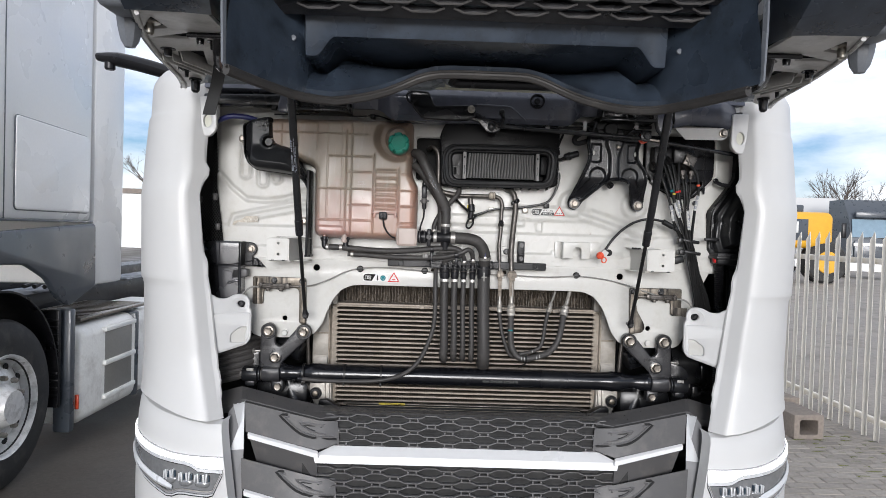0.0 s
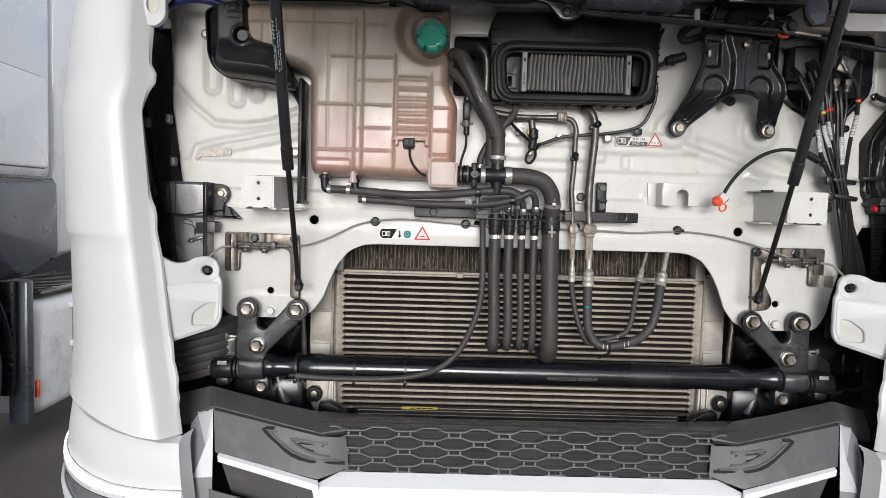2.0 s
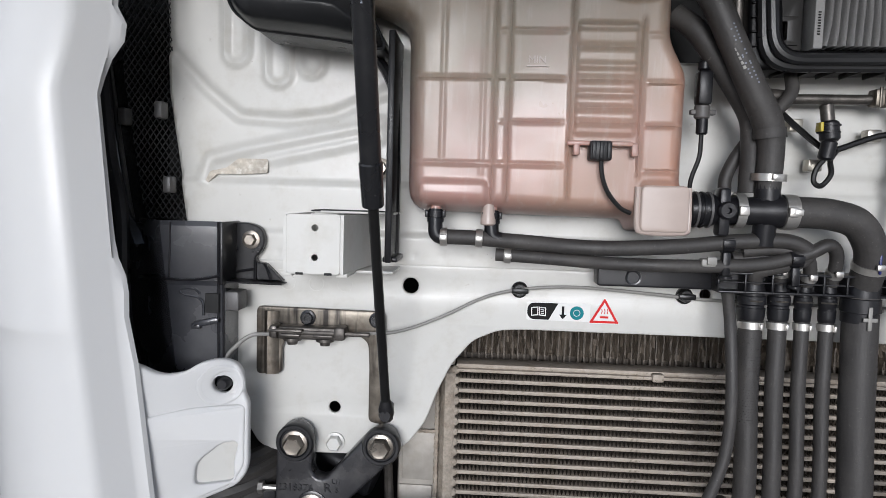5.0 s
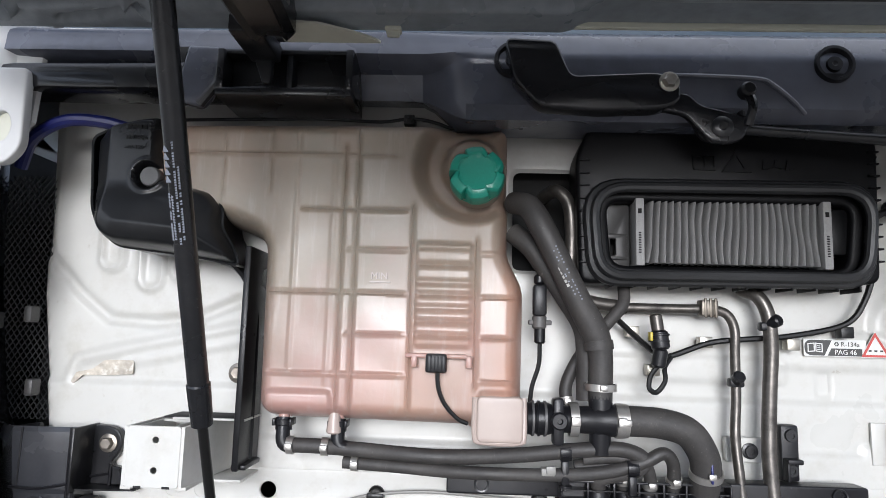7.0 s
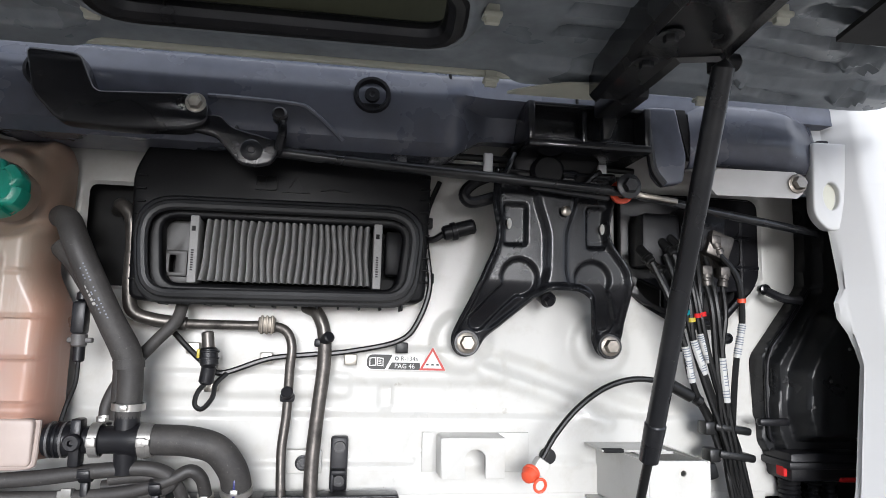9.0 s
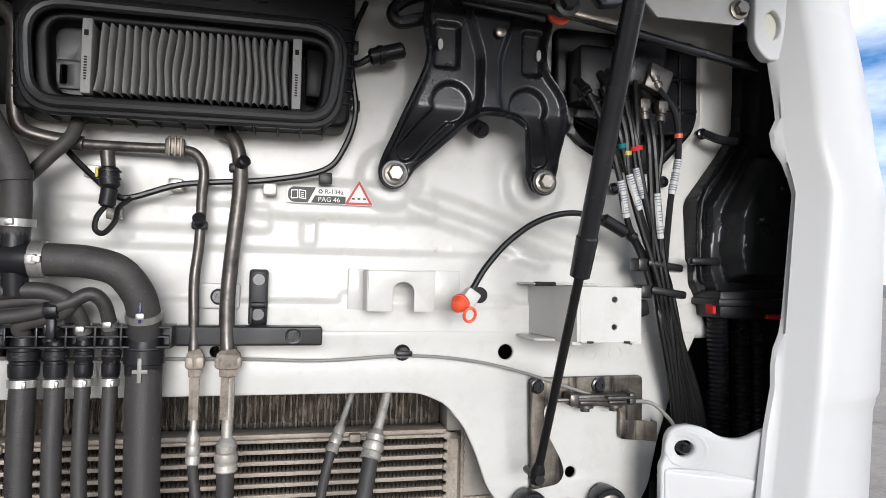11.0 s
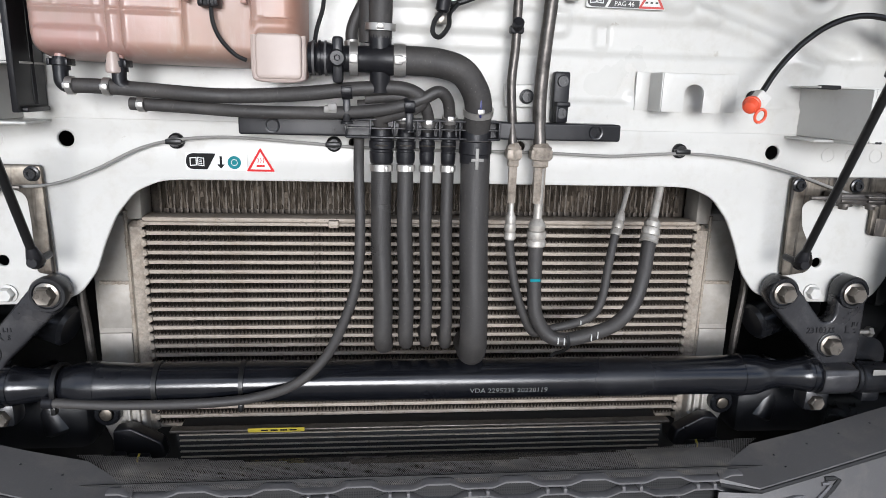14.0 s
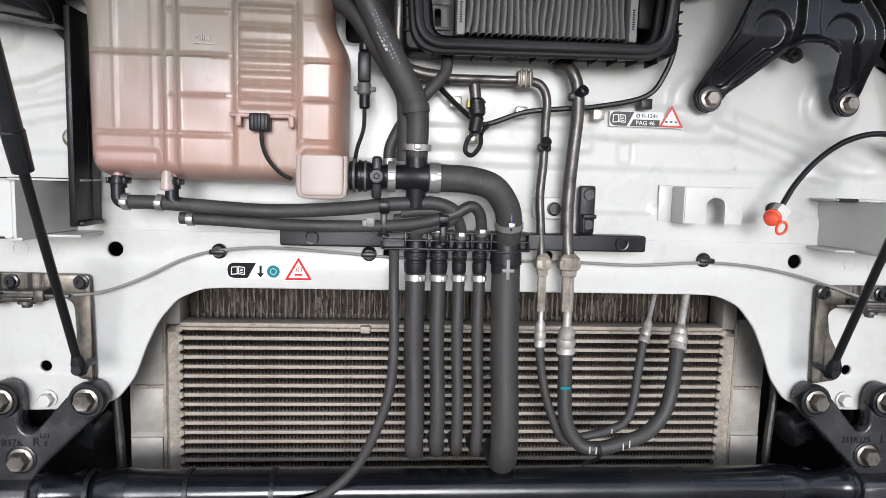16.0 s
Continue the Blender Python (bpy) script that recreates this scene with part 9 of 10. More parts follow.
SCUTTLE = surface("smooth_scuttle_plastic", (0.078, 0.084, 0.106), 0.27, var=0.22, fine=50, broad=8, bump=0.04, bump_scale=200, dirt=(0.10, 0.10, 0.11), dirt_amount=0.35, dirt_scale=12, spec=0.6)
part("shell", bm, SCUTTLE, cowl)
for x in (-0.212, 0.205):
    bm = bmesh.new()
    lathe(bm, (x, -0.136, 2.040), (0, -1, 0.1), [(-0.004, 0.026), (0.003, 0.025), (0.003, 0.021), (-0.004, 0.018), (-0.004, 0.011), (0.001, 0.010), (0.001, 0.004), (-0.002, 0)], 24)
    part("screw_recess", bm, BLACK, cowl, "round screw recess")
for s in (-1, 1):
    bm = bmesh.new()
    box(bm, (s * 0.432, -0.108, 1.992), (s * 0.598, -0.05, 2.048), 0.003)
    recess = part("hinge_recess", bm, PRESSED, cowl, "glossy black hinge recess")
    for lo, hi in (((0.424, -0.146, 1.982), (0.606, -0.05, 1.993)), ((0.424, -0.134, 2.044), (0.606, -0.05, 2.051)), ((0.424, -0.142, 1.986), (0.434, -0.05, 2.049)), ((0.597, -0.142, 1.986), (0.607, -0.05, 2.049)), ((0.507, -0.130, 1.990), (0.516, -0.05, 2.046)), ((0.440, -0.124, 1.997), (0.590, -0.10, 2.003))):
        bm = bmesh.new()
        box(bm, (s * lo[0], *lo[1:]), (s * hi[0], *hi[1:]), 0.0025)
        part("rim", bm, PRESSED, recess)
    low = 0.032 if s < 0 else 0.0
    bm = bmesh.new()
    rows = []
    for x in np.linspace(0.674, 0.905, 26):
        top = float(np.interp(x, [0.655, 0.70, 0.80, 0.87, 0.905], [2.050, 2.062, 2.060, 2.050, 2.035]))
        foot = float(np.interp(x, [0.655, 0.69, 0.72, 0.835, 0.88, 0.905], [1.960, 1.975, 1.982, 1.977, 1.972, 1.985])) + low * 0.6
        y = float(np.interp(x, [0.655, 0.72, 0.83, 0.88, 0.905], [-0.122, -0.135, -0.138, -0.122, -0.095]))
        rows.append([(s * x, y + 0.045, top + 0.022), (s * x, y + 0.014, top + 0.010), (s * x, y + 0.004, top), (s * x, y - 0.004, top * 0.6 + foot * 0.4), (s * x, y - 0.003, foot + 0.012), (s * x, y + 0.004, foot), (s * x, y + 0.03, foot - 0.002)])
    if s > 0:
        loft(bm, rows)
        thicken(bm, 0.004)
        part("wing", bm, SCUTTLE, cowl, angle=1.2)
    else:
        loft(bm, [[(x, -0.06, top), (x, -0.112, top - 0.001), (x, -0.122, top - 0.006), (x, -0.126, top - 0.016), (x, -0.122, foot + 0.004), (x, -0.115, foot), (x, -0.06, foot + 0.002)] for x, top, foot in ((-0.925, 2.034, 2.000), (-0.90, 2.037, 1.996), (-0.80, 2.038, 1.995), (-0.70, 2.040, 1.996), (-0.60, 2.044, 1.998))])
        part("rail", bm, GLOSS, cowl, "glossy black rail")
    pillar = [(0.606, 2.056), (0.652, 2.058), (0.668, 1.985), (0.662, 1.946 + low), (0.632, 1.940 + low), (0.618, 1.956 + low), (0.611, 2.01)]
    part("pillar", plate(rounded([(s * x, z) for x, z in pillar][::int(s)], 0.006), [], -0.108, -0.130, 0.004, 2), SCUTTLE, cowl, "curved pillar of the scuttle")
    bm = bmesh.new()
    tube(bm, [(s * 0.604, -0.128, 2.040), (s * 0.608, -0.131, 2.005), (s * 0.614, -0.132, 1.962 + low), (s * 0.630, -0.132, 1.940 + low)], 0.0065, 8, 5)
    part("wing_leg", bm, BLACK, cowl, "black plastic edge")
    # black plate paints the shade between pillar and wing
    part("gap", plate([(s * x, z) for x, z in ((0.655, 2.058), (0.670, 2.058), (0.690, 1.985), (0.674, 1.985))][::int(s)], [], -0.105, -0.122), DARK, cowl, "dark gap beside the pillar")
    part("end_cap", plate(rounded([(s * 0.885, 2.030), (s * 0.935, 2.030), (s * 0.935, 1.94), (s * 0.885, 1.94)][::int(s)], 0.014), [rounded([(s * 0.896, 2.016), (s * 0.924, 2.016), (s * 0.924, 1.955), (s * 0.896, 1.955)][::int(s)], 0.008)], -0.10, -0.118, 0.003, 2), BLACK, cowl)
    if s < 0:
        continue
    bm = bmesh.new()
    loft(bm, [[(s * x, y, z) for x, y, z in r] for r in (((0.672, -0.10, 1.972), (0.674, -0.138, 1.966), (0.676, -0.140, 1.960)), ((0.70, -0.10, 1.974), (0.705, -0.139, 1.968), (0.708, -0.140, 1.928)), ((0.83, -0.10, 1.976), (0.835, -0.139, 1.970), (0.836, -0.140, 1.930)), ((0.848, -0.10, 1.976), (0.852, -0.130, 1.966), (0.852, -0.132, 1.940)))])
    thicken(bm, 0.003)
    part("silver_bracket", bm, surface("pale_bracket_paint", (0.40, 0.39, 0.375), 0.35, var=0.06, bump=0.03), cowl, "pale painted bracket")
    bm = bmesh.new()
    bolt(bm, (s * 0.836, -0.141, 1.952), 0.0105, washer=1.4)
    part("bolt", bm, CHROME, cowl, "bright bolt")
    bm = bmesh.new()
    tube(bm, [(s * 0.64, -0.06, 2.05), (s * 0.645, -0.10, 2.0), (s * 0.66, -0.11, 1.95)], 0.008, 8, 4)
    part("drain", bm, GLOSS, cowl)
bm = bmesh.new()
tube(bm, [(-0.01, -0.134, 2.022), (0.03, -0.136, 2.021), (0.105, -0.136, 2.018), (0.125, -0.136, 2.010), (0.150, -0.134, 1.990), (0.168, -0.128, 1.974)], 0.0032, 8, 4)
part("bead", bm, SCUTTLE, cowl)
for x in (0.315, 0.502):
    bm = bmesh.new()
    box(bm, (x - 0.0015, -0.125, 2.048), (x + 0.0015, -0.112, 2.086), 0.0005)
    part("joint", bm, DARK, cowl, "dark joint line")
# wiper arm spindle plate
spin = thing("wiper_drive", (-0.1, -0.16, 2.0), "black wiper arm bracket bolted before the scuttle", "bracket")
ARM = rounded([(-0.225, 2.058), (-0.16, 2.055), (-0.140, 2.008), (-0.03, 2.014), (-0.003, 2.003), (-0.003, 1.975), (-0.03, 1.965), (-0.105, 1.962), (-0.18, 1.966), (-0.212, 2.0)], 0.010)
part("arm_plate", plate(ARM, [], -0.135, -0.165, 0.004, 2), PRESSED, spin)
bm = bmesh.new()
bolt(bm, (-0.018, -0.166, 2.000), 0.0095, washer=1.35)
part("nut", bm, STEEL, spin, "dull steel nut")
LEVER = rounded([(-0.053, 1.988), (0.010, 1.992), (0.026, 1.976), (0.090, 1.961), (0.079, 1.932), (0.060, 1.926), (0.037, 1.928), (0.006, 1.963), (-0.049, 1.973)], 0.008, 5)
part("crank", plate(LEVER, [], -0.140, -0.152, 0.003, 2), PRESSED, spin)
bm = bmesh.new()
lathe(bm, (0.052, -0.151, 1.947), (0, -1, 0), [(0, 0.014), (0.003, 0.014), (0.005, 0.011), (0.006, 0.006), (0.004, 0.004), (0.004, 0)], 20)
part("pivot", bm, SATIN, spin)
washer = bmesh.new()
tube(washer, [(0.085, -0.15, 1.995), (0.090, -0.155, 1.975), (0.085, -0.15, 1.95)], 0.006, 8, 4)
rod(washer, (0.085, -0.14, 1.995), (0.085, -0.16, 1.997), 0.010, seg=12, bevel=0.003)
solid("washer_nozzle", washer, BLACK, "black washer nozzle on the scuttle panel", "nozzle")
pipes = thing("washer_lines", (0.3, -0.05, 1.98), "two black washer lines in white clips", "cable")
for dz in (0.0, 0.016):
    bm = bmesh.new()
    tube(bm, [(0.10, -0.05, 1.970 + dz), (0.30, -0.052, 1.968 + dz), (0.48, -0.055, 1.965 + dz), (0.62, -0.05, 1.962 + dz)], 0.0055, 8, 4)
    part("line", bm, CABLE, pipes)
for x in (0.255, 0.385, 0.565):
    bm = bmesh.new()
    box(bm, (x - 0.007, -0.064, 1.958), (x + 0.007, -0.042, 1.990), 0.003)
    part("clip", bm, TRIM, pipes, "white plastic clip")

# ---- the raised hatch ----
STOP = surface("slate_stop_plastic", (0.12, 0.13, 0.145), 0.35, var=0.15, fine=200, bump=0.06, bump_scale=300)
hatch = thing("front_hatch", (0, -0.2, 2.06), "raised front hatch with a grey liner and dark air baffle", "hatch")
HALF = 0.93
LINE = rounded([(-HALF, 0.0), (HALF, 0.0), (HALF - 0.04, 0.50), (0.80, 0.74), (-0.80, 0.74), (-HALF + 0.04, 0.50)], 0.05)
VENT = rounded([(-0.095, 0.105), (0.290, 0.105), (0.280, 0.23), (-0.085, 0.23)], 0.045, 6)


def liner_height(x, f, d):
    z = np.full(x.shape, 2.062) + 0.03 * f
    v, _ = edge_distance(np.stack([x, f], 1), VENT)
    z -= 0.022 * ridge(v + 0.012, 0.026)
    z -= 0.012 * slope(0.060 - f, 0.010) * slope(np.abs(x - 0.12) - 0.24, 0.04)
    for a in (-1, 1):
        for k in range(2):
            z += 0.020 * slope(inside_box(x, f, a * 0.446 - 0.042, a * 0.446 + 0.042, 0.113 + 0.051 * k, 0.141 + 0.051 * k, 0.007), 0.008)
        for line in ([(0.62, 0.124), (0.78, 0.096)], [(0.67, 0.042), (0.77, 0.022)], [(0.64, 0.170), (0.80, 0.148)], [(0.66, 0.225), (0.82, 0.200)]):
            c = along(x, f, [(a * px, pf) for px, pf in line])
            z += 0.018 * ridge(c, 0.012)
        for cx, cf in ((0.84, 0.05), (0.80, 0.12), (0.66, 0.05)):
            c = np.hypot(x - a * cx, (f - cf) * 1.3)
            z -= 0.012 * ridge(c - 0.020, 0.008)
    z += 0.02 * slope(inside_box(x, f, -0.60, 0.60, 0.30, 0.60, 0.03), 0.03)
    return z


def laid(bm):
    """Turns a skin drawn upright into one that lies overhead, forward of the hinge line."""
    bmesh.ops.transform(bm, matrix=Matrix(((1, 0, 0, 0), (0, 0, -1, -0.195), (0, 1, 0, 0), (0, 0, 0, 1))), verts=bm.verts)
    return bm


part("liner", laid(relief(LINE, 0.006, liner_height, [VENT])), LINER, hatch, "grey moulded liner with pressed ribs", angle=0.9)
bm = bmesh.new()
pts = [(x, -0.195 - f, 2.052 + 0.03 * f) for x, f in VENT]
tube(bm, pts + pts[:1], 0.015, 10, 1)
part("vent_rim", bm, BLACK, hatch, "dark rounded vent rim")
bm = bmesh.new()
loft(bm, [[(x, y, z) for x in (-0.12, 0.10, 0.32)] for y, z in ((-0.27, 2.085), (-0.275, 2.125), (-0.36, 2.135), (-0.42, 2.085))])
thicken(bm, 0.004)
box(bm, (-0.14, -0.34, 2.10), (-0.02, -0.335, 2.125), 0.002)
part("vent_back", bm, surface("olive_primer", (0.16, 0.165, 0.11), 0.5, var=0.1, bump=0.03), hatch, "pale inner skin behind the vent")
bm = bmesh.new()
tube(bm, [(0.07, -0.35, 2.10), (0.075, -0.345, 2.075), (0.115, -0.345, 2.075), (0.12, -0.35, 2.10)], 0.004, 8, 2)
part("vent_clip", bm, CREAM, hatch)
bm = bmesh.new()
loft(bm, [[(x * w, y, z) for x in (-1, -0.5, 0, 0.5, 1)] for y, z, w in ((-0.20, 2.085, 0.93), (-0.22, 2.14, 0.95), (-0.5, 2.20, 0.95), (-0.80, 2.215, 0.93))])
thicken(bm, 0.006)
part("outer_skin", bm, WHITE, hatch, "white painted outer skin")
bm = bmesh.new()
box(bm, (-0.92, -0.200, 2.055), (0.92, -0.190, 2.064), 0.003)
part("hinge_edge", bm, CREAM, hatch, "pale folded edge")
for x, f in ((-0.365, 0.0), (0.356, 0.0), (-0.10, 0.10), (0.318, 0.175), (0.655, -0.005), (-0.655, -0.005), (0.606, 0.235)):
    bm = bmesh.new()
    box(bm, (x - 0.008, -0.203 - f, 2.040), (x + 0.008, -0.195 - f, 2.062), 0.002)
    box(bm, (x - 0.010, -0.208 - f, 2.046), (x + 0.010, -0.19 - f, 2.052), 0.002)
    part("clip", bm, CREAM, hatch, "pale plastic clip")
for s in (-1, 1):
    # hinge arm, a black beam that runs out towards the corner
    bm = bmesh.new()
    rows = []
    for cx, y, hw, z in ((0.508, -0.226, 0.026, 2.040), (0.508, -0.236, 0.031, 2.038), (0.506, -0.310, 0.033, 2.038), (0.506, -0.366, 0.034, 2.040), (0.526, -0.380, 0.058, 2.040), (0.520, -0.500, 0.052, 2.046), (0.522, -0.640, 0.050, 2.054)):
        rows.append([(s * (cx + u), y, z + v) for u, v in ((-hw, 0.03), (-hw, -0.012), (-hw + 0.008, -0.020), (-hw + 0.014, -0.014), (hw - 0.014, -0.014), (hw - 0.008, -0.020), (hw, -0.012), (hw, 0.03))])
    loft(bm, rows)
    bm.faces.new([bm.verts.new(p) for p in rows[0]])
    bmesh.ops.recalc_face_normals(bm, faces=bm.faces)
    arm_ob = part("hinge_arm", bm, GLOSS, hatch, "glossy black hinge arm")
    for x, y in ((0.499, -0.352), (0.494, -0.418)):
        bm = bmesh.new()
        bolt(bm, (s * x, y, 2.026), 0.008, (0, 0, -1), 1.7)
        part("bolt", bm, SATIN, arm_ob)
    bm = bmesh.new()
    join(bm, plate(rounded([(s * x, z) for x, z in ((0.522, 2.066), (0.574, 2.076), (0.571, 2.046), (0.554, 2.031), (0.542, 1.998), (0.531, 1.996), (0.530, 2.038))][::int(s)], 0.003), [], -0.136, -0.150, 0.002))
    box(bm, (s * 0.520, -0.236, 2.028), (s * 0.560, -0.140, 2.052), 0.004)
    rod(bm, (s * 0.500, -0.150, 2.060), (s * 0.532, -0.150, 2.060), 0.006, seg=8)
    part("hinge_claw", bm, SATIN, hatch)
    bm = bmesh.new()
    box(bm, (s * 0.574, -0.385, 2.018), (s * 0.582, -0.345, 2.05), 0.003)
    rod(bm, (s * 0.575, -0.363, 2.028), (s * 0.604, -0.363, 2.028), 0.010, seg=14, bevel=0.003)
    part("strut_bracket", bm, BLACK, hatch)
for s in (-1, 1):
    bm = bmesh.new()
    wedge = rounded([(s * x, y) for x, y in ((0.380, -0.180), (0.505, -0.180), (0.506, -0.226), (0.493, -0.236), (0.452, -0.232), (0.420, -0.214), (0.395, -0.196))], 0.006)
    loft(bm, [[(x, y, z) for x, y in wedge] for z in (2.040, 2.043)], True)
    for k, z in ((0, 2.040), (1, 2.043)):
        f = bm.faces.new([bm.verts.new((x, y, z)) for x, y in wedge])
    bmesh.ops.remove_doubles(bm, verts=bm.verts, dist=0.0001)
    bmesh.ops.recalc_face_normals(bm, faces=bm.faces)
    part("hinge_plate", bm, CREAM, hatch, "pale hinge plate")
# upper grille mesh seen from behind
MESH = surface("black_mesh_back", (0.020, 0.020, 0.022), 0.36, var=0.3, bump=0.2, bump_scale=700)
cells = [hex_cell((i + (0.5 if j % 2 else 0)) * 0.112, 0.012 + 0.027 * j, 0.042, 0.0100) for j in range(1, 14) for i in range(-5, 6) if abs((i + (0.5 if j % 2 else 0)) * 0.112) < 0.47]


def tilt_up(bm):
    """Lays an upright plate into the hatch, rising towards its front edge."""
    bmesh.ops.transform(bm, matrix=Matrix.Translation((0, -0.905, 2.068)) @ Matrix.Rotation(radians(68), 4, "X"), verts=bm.verts)
    return bm


part("mesh", tilt_up(plate([(-0.53, 0.0), (0.53, 0.0), (0.56, 0.42), (-0.56, 0.42)], cells, 0.0, -0.012, 0.001)), MESH, hatch, "black honeycomb mesh seen from behind")
bm = bmesh.new()
for cx, cz, hw, hh in ((c[0][0] + 0.042, c[0][1], 0.030, 0.0) for c in cells):
    tube(bm, [(cx - 0.046, -0.013, cz), (cx - 0.024, -0.015, cz - 0.0115), (cx + 0.024, -0.015, cz - 0.0115), (cx + 0.046, -0.013, cz)], 0.0028, 6, 1)
part("cell_lip", tilt_up(bm), GREY, hatch, "raised lips of the honeycomb", kind="stuff")
bm = bmesh.new()
box(bm, (-0.55, 0.028, 0.0), (0.55, 0.032, 0.42))
part("mesh_backing", tilt_up(bm), DARK, hatch)
for x in (-0.19, 0.14):
    bm = bmesh.new()
    lathe(bm, (x, -0.914, 2.080), (0, -0.6, -1), [(0, 0.009), (0.006, 0.008), (0.008, 0.004), (0.008, 0)], 12)
    part("mesh_screw", bm, SATIN, hatch)


def baffle_y(x):
    return float(np.interp(abs(x + 0.024), [0, 0.17, 0.22, 0.28, 0.35, 0.41, 0.46, 0.505, 0.54], [-0.70, -0.70, -0.712, -0.745, -0.795, -0.848, -0.955, -1.08, -1.20]))


def lip_z(x):
    return float(np.interp(abs(x + 0.02), [0, 0.08, 0.12, 0.16, 0.20, 0.25, 0.31, 0.36, 0.43, 0.50, 0.54], [1.990, 1.990, 1.987, 1.976, 1.956, 1.931, 1.908, 1.894, 1.889, 1.889, 1.892]))


xs = np.linspace(-0.536, 0.488, 130)
bm = bmesh.new()
rows = []
for x in xs:
    y, z = baffle_y(x), lip_z(x) + 0.006
    recess = float(slope(np.array(0.420 - abs(x + 0.024)), 0.012))
    ledge = float(slope(np.array(0.388 - abs(x + 0.024)), 0.045))
    yl = -0.865
    flat = [(y, z), (y - 0.004, z + 0.02), (y - 0.002, z + 0.5 * (2.02 - z)), (y + 0.008, 2.005), (y + 0.014, 2.018), (y + 0.018, 2.026), (y + 0.020, 2.034), (y + 0.020, 2.040), (y + 0.018, 2.062), (y + 0.016, 2.072), (y + 0.01, 2.14)]
    top = 2.026 - 0.045 * (1 - ledge)
    deep = [(y, z), (y - 0.006, z + 0.012), (y + 0.018, z + 0.30 * (2.02 - z)), (y + 0.055, z + 0.70 * (top - z)), (y + 0.12, z + 0.95 * (top - z)), (y + 0.14, top - 0.002), (yl + 0.004, top), (yl, top + 0.007), (yl - 0.010, 2.062), (yl - 0.014, 2.070), (yl - 0.02, 2.14)]
    rows.append([(x, a[0] + (b[0] - a[0]) * recess, a[1] + (b[1] - a[1]) * recess) for a, b in zip(flat, deep)])
loft(bm, rows)
bmesh.ops.recalc_face_normals(bm, faces=bm.faces)
part("baffle", bm, NAVY, hatch, "weathered dark blue-grey air baffle", angle=0.6)
bm = bmesh.new()
tube(bm, [(x, baffle_y(x) + 0.001, lip_z(x) - 0.002) for x in xs[::4]], 0.0085, 8, 2, 1.3)
seal = part("rubber_seal", bm, RUBBER, hatch, "brown-black rubber seal along the baffle")
bm = bmesh.new()
tube(bm, [(x, baffle_y(x) - 0.008, lip_z(x) + 0.003) for x in xs[::4]], 0.0026, 6, 2)
part("seal_bead", bm, RUBBER, seal)
for s in (-1, 1):
    # swept end of the baffle with its pale trimmed edge
    bm = bmesh.new()
    loft(bm, [[(s * x - 0.024, y, z) for x, y, z in r] for r in (((0.512, -1.10, 1.892), (0.515, -1.10, 2.0), (0.52, -1.09, 2.14)), ((0.516, -1.110, 1.900), (0.519, -1.110, 2.0), (0.524, -1.10, 2.14)))])
    thicken(bm, 0.005)
    part("side_edge", bm, STOP, hatch, "pale worn edge")
    bm = bmesh.new()
    lathe(bm, (s * 0.432 - 0.024, baffle_y(0.408) + 0.008, 2.012), (0, -1, 0.2), [(0, 0.007), (0.003, 0.006), (0.004, 0)], 12)
    part("rivet", bm, STOP, hatch)
    # frame beside the baffle: a pale sheet with cut-outs under a slate moulding
    sheet = [(0.955, 0.02), (0.940, 0.06), (0.905, 0.195), (0.872, 0.405), (0.823, 0.63), (0.768, 0.80), (0.64, 0.80), (0.612, 0.79), (0.615, 0.665), (0.655, 0.585), (0.700, 0.43), (0.745, 0.32), (0.80, 0.24), (0.86, 0.10)]
    cuts = ([(0.718, 0.598), (0.708, 0.650), (0.808, 0.604)], [(0.737, 0.684), (0.742, 0.765), (0.803, 0.664)], [(0.722, 0.500), (0.790, 0.486), (0.862, 0.262), (0.775, 0.290)])
    frame_sheet = part("side_frame", laid(plate([(s * x, f) for x, f in sheet], [rounded([(s * x, f) for x, f in c], 0.006) for c in cuts], 2.026, 2.034, 0.001)), FRAMEGREY, hatch, "pale painted side frame")
    bm = bmesh.new()
    tube(bm, [(s * x, -0.195 - f, 2.030) for x, f in sheet[:6]], 0.0045, 8, 3)
    part("edge_strip", bm, SATIN, frame_sheet, "black edge seal")
    bm = bmesh.new()
    tube(bm, [(s * (x - 0.012), -0.195 - f, 2.022) for x, f in sheet[1:6]], 0.0050, 8, 3)
    part("edge_fold", bm, FRAMEGREY, frame_sheet, "folded pale edge")
    # black plate above the cut-outs, for the shade seen through them
    bm = bmesh.new()
    join(bm, laid(plate([(s * x, f) for x, f in ((0.70, 0.20), (0.90, 0.20), (0.84, 0.68), (0.70, 0.80), (0.60, 0.70))], [], 2.048, 2.054)))
    part("frame_void", bm, DARK, frame_sheet)
    # ribs across the long cut-out
    for k in range(3):
        f = 0.385
        x0 = float(np.interp(f, [0.27, 0.50], [0.775, 0.720])) + 0.018 + 0.024 * k
        bm = bmesh.new()
        box(bm, (-0.002, -0.085, -0.020), (0.002, 0.085, 0.020), 0.001)
        bmesh.ops.transform(bm, matrix=pose(s * x0, -0.195 - f, 2.024, 0, s * 20, s * 17), verts=bm.verts)
        part("pale_slat", bm, FRAMEGREY, frame_sheet)
    # slate moulding towards the hatch's front edge
    bm = bmesh.new()
